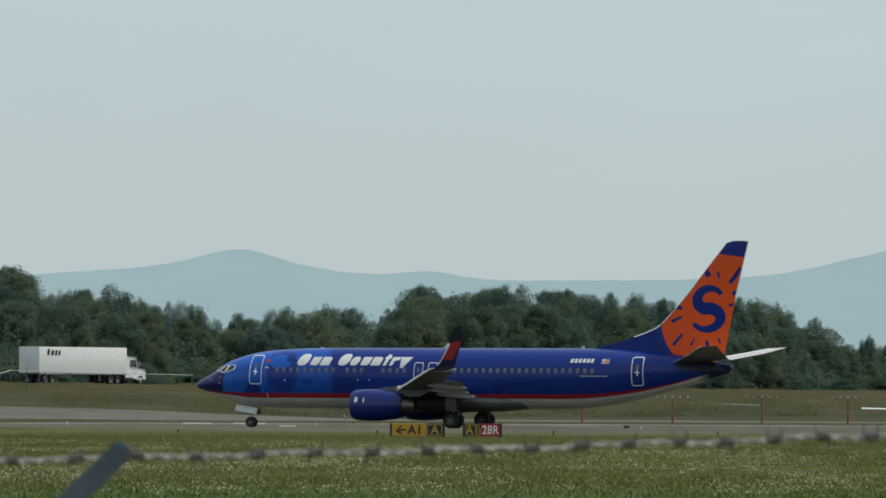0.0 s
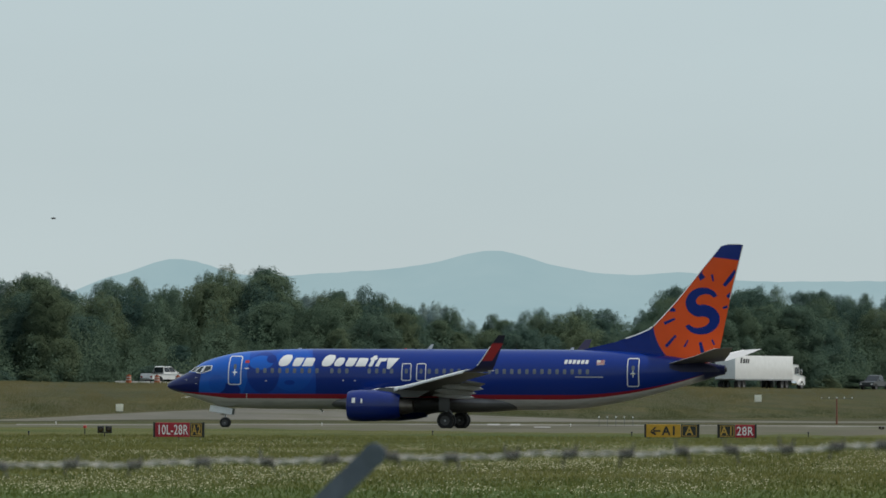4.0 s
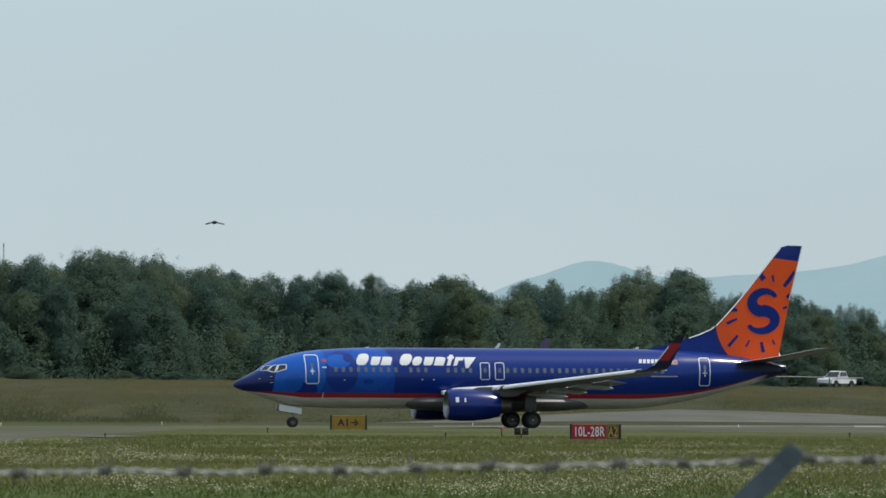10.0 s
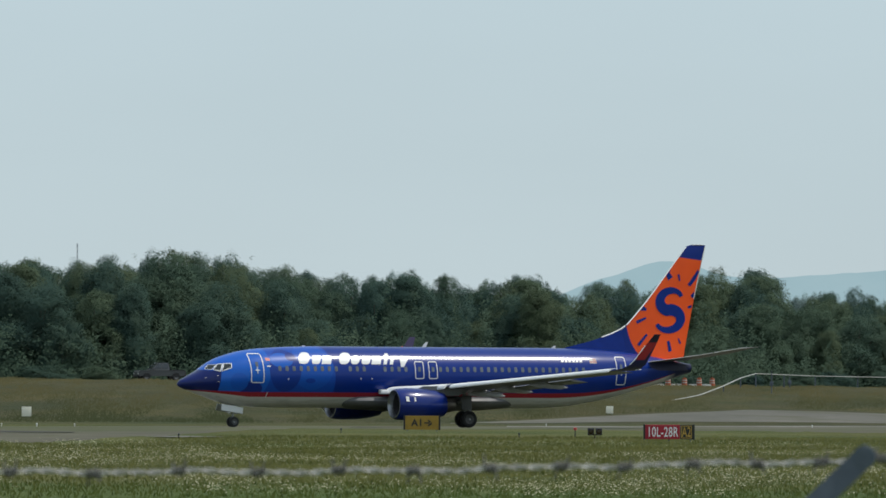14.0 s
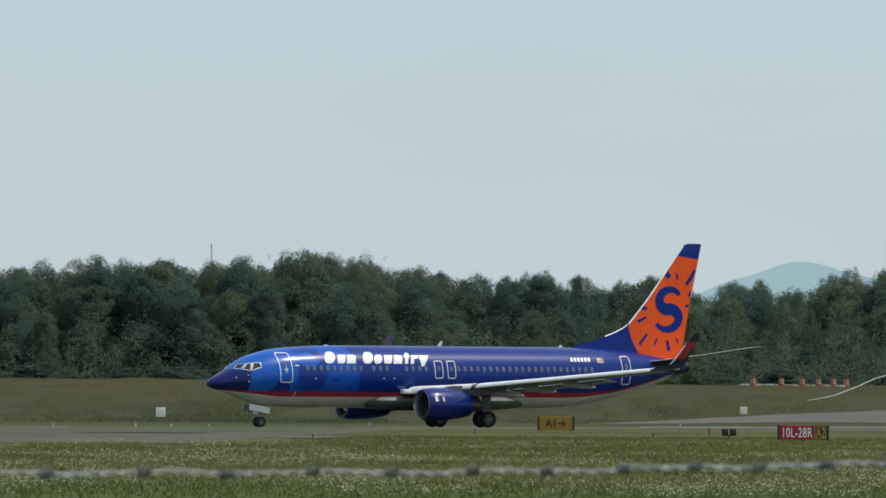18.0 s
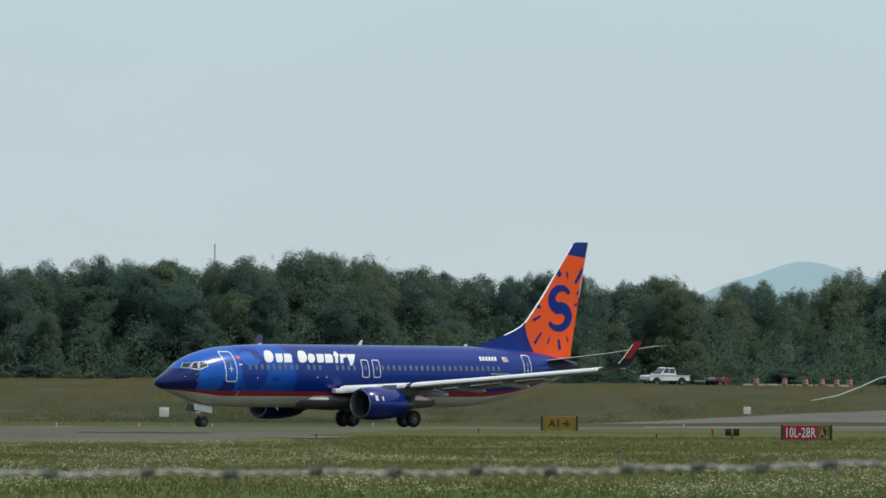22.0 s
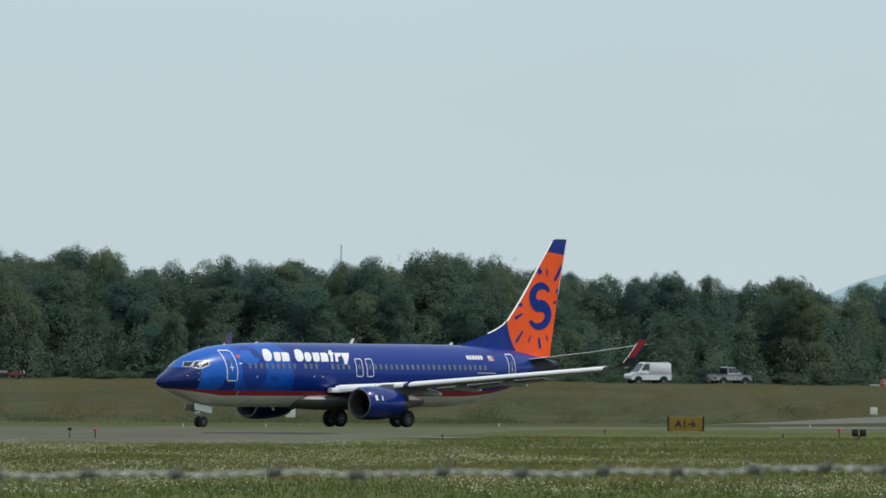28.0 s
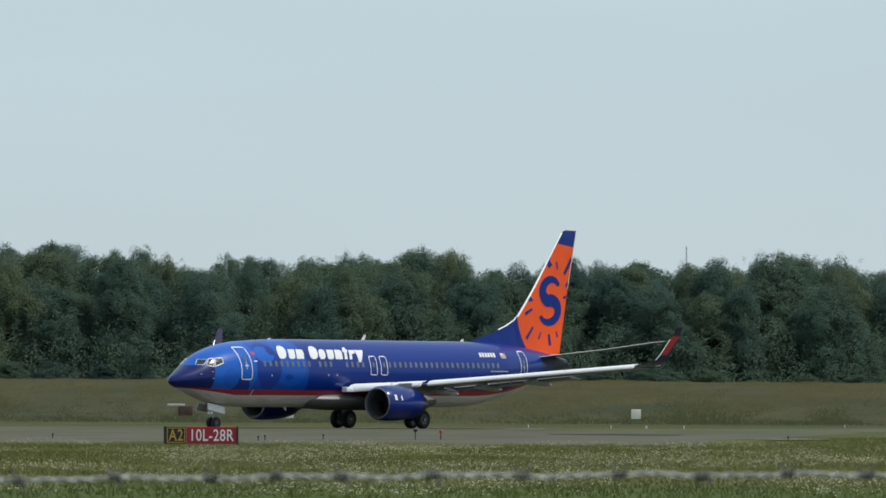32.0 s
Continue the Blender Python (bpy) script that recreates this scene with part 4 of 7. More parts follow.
TITLE = (
    ("disc", 7.80, 8.60, 4.14, 4.90), ("cup", 8.80, 9.40, 4.14, 4.70), ("arch", 9.52, 10.2, 4.14, 4.70), ("disc", 10.74, 11.53, 4.14, 4.90), ("disc", 11.62, 12.24, 4.14, 4.72),
    ("cup", 12.4, 13.02, 4.14, 4.70), ("arch", 13.14, 13.82, 4.14, 4.70), ("cross", 13.92, 14.38, 4.14, 4.86), ("hook", 14.48, 15.04, 4.14, 4.70), ("wedge", 15.06, 15.86, 3.98, 4.70),
)
for side in (-1, 1):
    for form, a0, a1, z0, z1 in TITLE:
        bm = bmesh.new()
        rows, n = [], 14
        for k in range(n + 1):
            v = 1 - k / n
            z = z0 + (z1 - z0) * v
            lean = 0.06 - side * 0.25 * (z - 4.14) / 0.6
            lo, hi = block_row(form, v)
            mid_a, half = (a0 + a1) / 2, (a1 - a0) / 2
            rows.append((z, mid_a + lean + lo * half, mid_a + lean + hi * half))
        skin_strip(bm, rows, side, 0.014, 2)
        part("title_block", bm, WHITE, jet, "plain white shape of the title", smooth=False)
    # registration and small line as bars, flag
    for k in range(6):
        bm = bmesh.new()
        a = 27.35 + k * 0.28
        skin_strip(bm, [(4.62, a, a + 0.2), (4.5, a - 0.02, a + 0.18), (4.36, a - 0.05, a + 0.15)], side, 0.014)
        part("registration_bar", bm, WHITE, jet, smooth=False)
    bm = bmesh.new()
    skin_strip(bm, [(3.53, 28.1, 29.95), (3.46, 28.1, 29.95)], side, 0.014, 6)
    part("lettering_bar", bm, FAIRING, jet, smooth=False)
    bm = bmesh.new()
    for k in range(4):
        skin_strip(bm, [(4.60 - 0.075 * k, 29.5 + 0.25 * (k < 2), 30.0), (4.565 - 0.075 * k, 29.5 + 0.25 * (k < 2), 30.0)], side, 0.016)
    f = part("flag", bm, RED, jet, "small striped flag", smooth=False)
    bm = bmesh.new()
    skin_strip(bm, [(4.61, 29.49, 30.01), (4.3, 29.49, 30.01)], side, 0.012)
    part("flag_field", bm, OFFWHITE, f, smooth=False)

# aerials, probes, beacon, drain masts, lights
for a, h, lean, nm in ((17.75, 0.34, 0.25, "blade_aerial"), (27.4, 0.16, 0.12, "blade_aerial"), (8.9, 0.06, 0.1, "blade_aerial")):
    bm = bmesh.new()
    prism(bm, ((a - AFT0, 5.3), (a + 0.3 - AFT0, 5.3), (a + 0.2 + lean - AFT0, 5.31 + h), (a + 0.05 + lean - AFT0, 5.31 + h)), -0.025, 0.025)
    part(nm, bm, WHITE, jet, "white blade aerial")
for a, h in ((10.4, 0.22), (14.6, 0.2)):
    bm = bmesh.new()
    prism(bm, ((a - AFT0, 1.29), (a + 0.22 - AFT0, 1.29), (a + 0.34 - AFT0, 1.29 - h), (a + 0.22 - AFT0, 1.29 - h)), -0.02, 0.02)
    part("drain_mast", bm, OFFWHITE, jet)
bm = bmesh.new()
loft(bm, [[(16.3 - AFT0 + r * math.cos(k * math.pi / 6), r * math.sin(k * math.pi / 6), z) for k in range(12)] for z, r in ((5.3, 0.07), (5.35, 0.06), (5.38, 0.03))])
part("beacon", bm, RED, jet, "red beacon lens on the roof")
for side in (-1, 1):
    for a, z in ((2.35, 3.35), (2.35, 2.95), (1.6, 3.2)):
        bm = bmesh.new()
        p = on_skin(a, z, side, 0.0)
        rod(bm, p, p + Vector((0, side * 0.12, 0)), 0.03, 0.015, 6)
        rod(bm, p + Vector((0.0, side * 0.12, 0)), p + Vector((-0.16, side * 0.12, 0)), 0.02, 0.012, 6)
        part("probe", bm, ALU, jet, "small metal air-data probe")
    bm = bmesh.new()
    skin_strip(bm, [(2.32, 5.75, 5.80), (1.92, 5.70, 5.75)], side, 0.016)
    part("static_mark", bm, WHITE, jet, smooth=False)
    for zt, zb, mm in ((4.52, 4.34, RED), (4.02, 3.95, WHITE)):
        bm = bmesh.new()
        skin_strip(bm, [(zt, 5.66, 5.94), (zb, 5.66, 5.94)], side, 0.014)
        part("door_placard", bm, mm, jet, smooth=False)
    for a, z in ((7.15, 3.15), (12.4, 3.2), (13.2, 3.2)):
        bm = bmesh.new()
        rod(bm, on_skin(a, z, side, -0.02), on_skin(a, z, side, 0.02), 0.05, seg=8)
        part("skin_port", bm, OFFWHITE, jet)

# landing gear
for y in (-2.86, 2.86):
    s = 1 if y > 0 else -1
    bm = bmesh.new()
    rod(bm, (0, y, 0.56), (-0.05, y, 1.35), 0.085, 0.085, 12)
    rod(bm, (-0.05, y, 1.3), (-0.15, y + s * 0.1, 2.3), 0.13, 0.13, 12)
    rod(bm, (0, y - 0.62, 0.56), (0, y + 0.62, 0.56), 0.07, seg=10)
    g = part("main_gear", bm, STEEL, jet, "steel main landing-gear leg")
    bm = bmesh.new()
    rod(bm, (-0.05, y, 1.3), (-0.1, y - s * 1.2, 1.7), 0.06, 0.06, 8)
    part("side_brace", bm, STEEL, g)
    bm = bmesh.new()
    rod(bm, (0.12, y, 0.62), (0.42, y, 0.98), 0.04, 0.04, 8)
    rod(bm, (0.42, y, 0.98), (0.1, y, 1.4), 0.04, 0.04, 8)
    part("torsion_link", bm, STEEL, g)
    bm = bmesh.new()
    box(bm, (-0.1, y + s * 0.32, 1.65), (0.75, 0.05, 0.95), bevel=0.02)
    part("gear_door", bm, WING, g, "grey gear door")
bm = bmesh.new()
rod(bm, (4.0 - AFT0, 0, 0.34), (4.0 - AFT0, 0, 0.95), 0.06, 0.06, 12)
rod(bm, (4.0 - AFT0, 0, 0.9), (4.1 - AFT0, 0, 1.6), 0.09, 0.1, 12)
rod(bm, (4.0 - AFT0, -0.3, 0.34), (4.0 - AFT0, 0.3, 0.34), 0.045, seg=8)
rod(bm, (3.95 - AFT0, 0, 0.95), (3.3 - AFT0, 0, 1.5), 0.045, seg=8)
ng = part("nose_gear", bm, STEEL, jet, "steel nose landing-gear leg")
bm = bmesh.new()
rod(bm, (3.88 - AFT0, -0.12, 0.95), (3.72 - AFT0, -0.12, 0.95), 0.09, 0.1, 12)
rod(bm, (3.88 - AFT0, 0.12, 0.95), (3.72 - AFT0, 0.12, 0.95), 0.09, 0.1, 12)
part("taxi_light", bm, ALU, ng)
for side in (-1, 1):
    bm = bmesh.new()
    box(bm, (0, 0, 0), (1.55, 0.06, 0.44), pose(0, 0, 0, side * 14, 9, 0), bevel=0.015)
    bmesh.ops.translate(bm, vec=(3.78 - AFT0, side * 0.40, 1.19), verts=bm.verts)
    d = part("gear_door", bm, WHITE if side < 0 else STEEL, ng, "nose-gear door, open")
JET_WHEELS = []


def jet_wheel(ax, y, r, w):
    hub = new("wheel")
    hub.parent = jet
    hub.matrix_basis = pose(ax, y, r)
    bm = bmesh.new()
    k = r * 0.58
    spin(bm, ((k, -w * 0.42), (k, w * 0.42), (r * 0.8, w * 0.5), (r * 0.95, w * 0.42), (r, w * 0.2), (r, -w * 0.2), (r * 0.95, -w * 0.42), (r * 0.8, -w * 0.5)), (0, 0, 0), 28)
    part("tyre", bm, RUBBER, hub, "black tyre")
    bm = bmesh.new()
    spin(bm, ((0.06, -w * 0.2), (0.06, w * 0.2), (k * 0.5, w * 0.34), (k, w * 0.4), (k, -w * 0.4), (k * 0.5, -w * 0.34)), (0, 0, 0), 20)
    for i in range(8):
        t = i * math.pi / 4
        rod(bm, (k * 0.72 * math.cos(t), -w * 0.39, k * 0.72 * math.sin(t)), (k * 0.72 * math.cos(t), w * 0.39, k * 0.72 * math.sin(t)), 0.035, seg=6)
    part("rim", bm, surface("rim_grey", (0.09, 0.09, 0.09), 0.5, metal=0.4), hub, "grey alloy rim")
    JET_WHEELS.append((hub, ax, y, r))


for y in (-3.29, -2.43, 2.43, 3.29):
    jet_wheel(0.0, y, 0.56, 0.40)
for y in (-0.2, 0.2):
    jet_wheel(4.0 - AFT0, y, 0.345, 0.2)


# ---- the wood behind the dyke ----
def leaf_material(name="broad_leaves", tint=0.0):
    """Leaves between bluish and olive green, tree by tree, thin enough to let light through; some haze is painted into
    the blue.
    """
    m, ns, ls, b = nodes_of(name)
    tc = ns.new("ShaderNodeTexCoord").outputs["Object"]
    isl = ns.new("ShaderNodeNewGeometry").outputs["Random Per Island"]
    rnd = ns.new("ShaderNodeObjectInfo").outputs["Random"]
    kinds = ns.new("ShaderNodeValToRGB")
    for i, (at, col) in enumerate(((0.0, (0.050, 0.095, 0.084)), (0.35, (0.063, 0.110, 0.088)), (0.7, (0.077, 0.121, 0.081)), (1.0, (0.096, 0.128, 0.073)))):
        e = kinds.color_ramp.elements[i] if i < 2 else kinds.color_ramp.elements.new(at)
        e.position, e.color = at, (*col, 1)
    ls.new(rnd, kinds.inputs[0])
    n = noise_(ns, ls, tc, 0.3, 3)
    c = blend(ns, ls, math_(ns, ls, "MULTIPLY", isl, 0.10), kinds.outputs[0], (0.070, 0.112, 0.088))
    c = blend(ns, ls, math_(ns, ls, "MULTIPLY", band(ns, ls, n, 0.48, 0.72), 0.3), c, (0.130, 0.165, 0.100))
    # tint: distance haze painted into the leaf colour as a pale blue
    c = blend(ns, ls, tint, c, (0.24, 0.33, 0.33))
    ls.new(c, b.inputs["Base Color"])
    b.inputs["Roughness"].default_value = 0.85
    b.inputs["Specular IOR Level"].default_value = 0.06
    tr = ns.new("ShaderNodeBsdfTranslucent")
    ls.new(c, tr.inputs["Color"])
    mx = ns.new("ShaderNodeMixShader")
    mx.inputs[0].default_value = 0.36
    ls.new(b.outputs[0], mx.inputs[1])
    ls.new(tr.outputs[0], mx.inputs[2])
    ls.new(mx.outputs[0], ns["Material Output"].inputs["Surface"])
    return m


LEAF, HAZY_FIR = leaf_material(), leaf_material("haze_tinted_needles", 0.8)
BARK = surface("bark", (0.09, 0.075, 0.06), 0.9, vary=0.3, fine=6, coarse=1, bump=0.5)


def unit(v):
    return v / np.maximum(1e-6, np.linalg.norm(v, axis=1))[:, None]


def leaf_quads(c, n, size, rng, tilt=0.4):
    """Corners of small leaf sprays at c, lying roughly across n."""
    k = len(c)
    face = unit(n + tilt * rng.normal(size=(k, 3)))
    u = unit(np.cross(face, rng.normal(size=(k, 3))))
    v = np.cross(face, u)
    s = size[:, None]
    return np.stack([c - u * s, c - v * s * 0.7 + face * s * 0.2, c + u * s, c + v * s * 0.7 - face * s * 0.2], axis=1)


def soft_normals(me, n):
    """Leaves of one bough take the light together."""
    me.polygons.foreach_set("use_smooth", [True] * len(me.polygons))
    n = unit(0.75 * n + np.array([[0.0, 0.0, 0.42]]))
    me.normals_split_custom_set_from_vertices(np.repeat(n, 4, axis=0).tolist())


def tree_meshes(seed, slim, form, count):
    """Trunk with limbs, and a crown of leafy boughs gathered in several masses; 16 m tall."""
    rng = np.random.default_rng(seed)
    masses = [(rng.normal() * 0.5, rng.normal() * 0.5, 13.1, 2.4 if form != "round" else 3.0)]
    for z, k, reach in ((10.6, 3, 2.2), (7.6, 4, 2.9), (4.6, 4, 3.1), (2.0, 4, 2.9)):
        t0 = rng.random() * 6.3
        for i in range(k):
            t, d = t0 + i * 6.283 / k + rng.normal() * 0.3, reach * slim * (0.75 + 0.45 * rng.random())
            if form == "spire":
                d *= 0.55 + 0.5 * (13 - z) / 11
            masses.append((d * math.cos(t), d * math.sin(t), z + rng.normal() * 0.9, (2.0 + 1.3 * rng.random()) * (0.85 if form == "spire" else 1.0)))
    boughs, outward = [], []
    for x, y, z, R in masses:
        k = int(12 * R * R)
        d = unit(rng.normal(size=(k, 3)) + np.array([0, 0, 0.25]))
        boughs.append(np.column_stack([np.array([x, y, z]) + d * (R * (0.70 + 0.30 * rng.random(k)))[:, None] * np.array([1, 1, 1.1]), 0.42 + 0.66 * rng.random(k) ** 1.6]))
        outward.append(d)
    # leading shoots on the crown
    k = 16
    boughs.append(np.column_stack([rng.normal(size=k) * 1.5 * slim, rng.normal(size=k) * 1.5 * slim, 13.9 + 1.9 * rng.random(k), 0.22 + 0.3 * rng.random(k)]))
    outward.append(np.tile([0.0, 0.0, 1.0], (k, 1)))
    B, D = np.concatenate(boughs), np.concatenate(outward)
    pick = rng.choice(len(B), count, p=B[:, 3] ** 2 / np.sum(B[:, 3] ** 2))
    e = unit(rng.normal(size=(count, 3)) + 0.7 * D[pick])
    rad = B[pick, 3] * (0.55 + 0.6 * rng.random(count) ** 0.7)
    c = B[pick, :3] + e * rad[:, None] + rng.normal(size=(count, 3)) * 0.10
    c[:, 2] = np.maximum(c[:, 2], 0.1)
    c[:, 2] *= 16.2 / np.quantile(c[:, 2], 0.9995)
    n = unit(0.35 * e + 0.75 * D[pick] + np.array([0, 0, 0.15]) + 0.07 * rng.normal(size=(count, 3)))
    me = leaf_mesh("crown", leaf_quads(c, n, 0.05 + 0.07 * rng.random(count), rng), LEAF)
    soft_normals(me, n)
    bm = bmesh.new()
    rod(bm, (0, 0, -0.6), (0.1, 0.05, 6.5), 0.32, 0.2, 8)
    rod(bm, (0.1, 0.05, 6.5), (0.2, 0, 13.5), 0.2, 0.05, 8)
    for x, y, z, r in masses[1:]:
        rod(bm, (0.1, 0.03, max(0.8, z * 0.62)), (x * 0.85, y * 0.85, z), 0.11, 0.03, 6)
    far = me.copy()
    far.materials[0] = HAZY_FIR
    return mesh_of("trunk", bm, BARK), me, far


VARIANTS = [tree_meshes(11 + i, sl, form, 100000) for i, (sl, form) in enumerate(((1.0, "round"), (0.8, "broken"), (1.2, "broken"), (0.9, "spire"), (1.3, "round"), (1.05, "broken"), (0.75, "spire")))]
TREE_NO = 0


def tree(g, r, top, wide=1.0, label="", name="tree", group="wood behind the dyke"):
    global TREE_NO
    trunk, crown, needles = VARIANTS[(TREE_NO * 5 + TREE_NO // 7) % len(VARIANTS)]
    TREE_NO += 1
    z0 = ground_z(g, r)
    k = (top - z0) / 16.2
    m = Matrix.Translation(bearing(g, r, z0)) @ Matrix.Rotation(TREE_NO * 2.4, 4, "Z") @ Matrix.Diagonal((k * wide, k * wide, k, 1))
    t = thing(name, m, label or "tall broad-leaved tree in full dark green leaf", name, group)
    part("trunk", trunk, None, t)
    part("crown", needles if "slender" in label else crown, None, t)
    return t


# the wood's outline against the sky as the camera sees it, stretch by stretch: bearing, height number
WOOD_WEST = ((-2700, 440), (-2394, 437), (-2300, 433), (-2262, 440), (-2194, 447), (-2144, 440), (-2090, 455), (-1994, 452), (-1944, 457), (-1844, 457), (-1800, 450), (-1750, 452), (-1694, 463), (-1668, 445), (-1630, 438), (-1596, 444), (-1578, 471), (-1523, 477), (-1473, 465), (-1383, 455), (-1333, 462))
WOOD_MIDDLE = ((-1263, 462), (-1183, 464), (-1128, 456), (-1066, 470), (-1040, 448), (-1003, 445), (-978, 468), (-960, 450), (-913, 452), (-893, 473), (-803, 472), (-783, 482), (-713, 485), (-653, 490), (-593, 480), (-533, 487), (-463, 497), (-413, 488), (-373, 488), (-343, 503), (-265, 498), (-205, 495), (-145, 508), (-105, 520))
WOOD_EAST = ((-85, 485), (-45, 472), (15, 475), (40, 490), (62, 530), (115, 525), (145, 515), (195, 507), (230, 520), (255, 540), (345, 545), (378, 568), (420, 556), (500, 545), (580, 540), (690, 548), (715, 515), (750, 506), (850, 512), (880, 505))
WOOD_FAR_EAST = ((930, 505), (1000, 512), (1050, 522), (1085, 518), (1130, 518), (1180, 528), (1240, 530), (1300, 525), (1330, 527), (1380, 535), (1440, 560), (1472, 590), (1492, 606), (1530, 590), (1600, 588), (1700, 575), (1850, 570))
OUTLINE = WOOD_WEST + WOOD_MIDDLE + WOOD_EAST + WOOD_FAR_EAST


def top_at(g, r, lower=0.0):
    return EYE + (695 - interp(g, OUTLINE) - lower) * r / LENS


rng = random.Random(5)
for g, h in OUTLINE:
    r = interp(g, ROAD_R) + 46 + 26 * rng.random()
    tree(g + rng.uniform(-5, 5), r, EYE + (695 - h) * r / LENS, rng.uniform(0.52, 0.74) * (1.0 if h < 540 else 0.9))
g = -2720
while g < 1900:
    g += rng.uniform(20, 34)
    r = interp(g, ROAD_R) + 30 + 50 * rng.random()
    tree(g, r, top_at(g, r, rng.uniform(2, 30)), rng.uniform(0.85, 1.2))
g = -2720
while g < 1900:
    g += rng.uniform(34, 60)
    r = interp(g, ROAD_R) + 20 + 14 * rng.random()
    tree(g, r, top_at(g, r, 0) * rng.uniform(0.5, 0.95), rng.uniform(0.9, 1.4), "lower broad-leaved tree at the wood's edge")
g = -2720
while g < 1900:
    g += rng.uniform(60, 110)
    r = interp(g, ROAD_R) + 12 + 6 * rng.random()
    tree(g, r, interp(g, DYKE_Z) + rng.uniform(0.8, 2.2), rng.uniform(2.2, 3.4), "low dense green shrub beside the road", "shrub", "shrubs beside the dyke road")
# distant firs, paled by haze that is painted into their leaves
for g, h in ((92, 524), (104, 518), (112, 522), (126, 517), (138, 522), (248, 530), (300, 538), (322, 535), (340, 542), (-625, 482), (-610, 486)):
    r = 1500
    tree(g, r, EYE + (695 - h) * r / LENS, 0.45, "slender distant fir beyond the wood, pale blue haze painted into its leaves")

# undergrowth and low boughs that close the wood's front: too many leaves to count
trng = np.random.default_rng(21)
N = 400000
tg = -2720 + 4650 * trng.random(N)
tu, td, tn = trng.random(N) ** 0.85, trng.random(N), trng.normal(size=(N, 6))
axis_g = np.arange(-2760, 1980, 2.0)
wave = np.array([0.60 + 0.34 * noise.noise((g * 0.021, 3.1, 0)) + 0.22 * noise.noise((g * 0.08, 7.7, 0)) for g in axis_g])
sway = np.array([noise.noise((g * 0.03, 5.0, 9.0)) for g in axis_g])
rr = np.interp(tg, [p[0] for p in ROAD_R], [p[1] for p in ROAD_R])
r = rr + 12 + 12 * td + 4 * np.interp(tg, axis_g, sway) + 9 * tu
z0 = np.interp(tg, [p[0] for p in DYKE_Z], [p[1] for p in DYKE_Z]) - 0.22 - np.minimum(1.4, (r - rr - 7) * 0.12)
tall = (EYE + (695 - np.interp(tg, [p[0] for p in OUTLINE], [p[1] for p in OUTLINE])) * r / LENS - z0) * np.interp(tg, axis_g, wave) * (0.75 + 0.5 * trng.random(N))
keep = ~((tu > 0.7) & (td < 0.5))
ang = (784 - tg) / LENS
c = np.stack([-r * np.sin(ang), r * np.cos(ang), z0 + np.maximum(1.5, tall) * tu + 0.1 + 0.3 * tn[:, 0]], axis=1)[keep]
tn = tn[keep]
c[:, 2] = np.maximum(c[:, 2], 1.4)
swell = np.array([noise.noise_vector((p[0] * 0.45, p[1] * 0.2, p[2] * 0.5)) for p in c.tolist()])
out = unit(1.4 * swell + 0.08 * tn[:, 1:4] + np.array([0, -0.55, 0.55]))
me = leaf_mesh("undergrowth", leaf_quads(c, out, 0.06 + 0.04 * np.abs(tn[:, 5]), trng), LEAF)
soft_normals(me, out)
tagged(new("undergrowth", me), "dense green undergrowth closing the wood's front", "undergrowth", kind="stuff")

# lattice mast far behind the wood
mast = thing("mast", pose(*bearing(-1181, 1400, ground_z(-1181, 1400))), "thin grey lattice radio mast behind trees", "mast")
mast_top = EYE + (695 - 434) * 1400 / LENS - ground_z(-1181, 1400)
bm = bmesh.new()
for k in range(3):
    t = k * 2 * math.pi / 3
    rod(bm, (0.16 * math.cos(t), 0.16 * math.sin(t), 0), (0.12 * math.cos(t), 0.12 * math.sin(t), mast_top), 0.035, 0.03, 5)
part("legs", bm, GALV, mast)
for i in range(14):
    bm = bmesh.new()
    z = mast_top * (0.5 + 0.5 * i / 14)
    for k in range(3):
        t, t2 = k * 2 * math.pi / 3, (k + 1) * 2 * math.pi / 3
        rod(bm, (0.15 * math.cos(t), 0.15 * math.sin(t), z), (0.15 * math.cos(t2), 0.15 * math.sin(t2), z + 0.9), 0.02, seg=4)
    part("bracing", bm, GALV, mast)


# ---- fence in front of the camera: leaning arms and one strand of barbed wire in view ----
FENCE_R = 14.4


def fence_at(g, h):
    return bearing(g, FENCE_R, EYE - (h - 695) * FENCE_R / LENS)


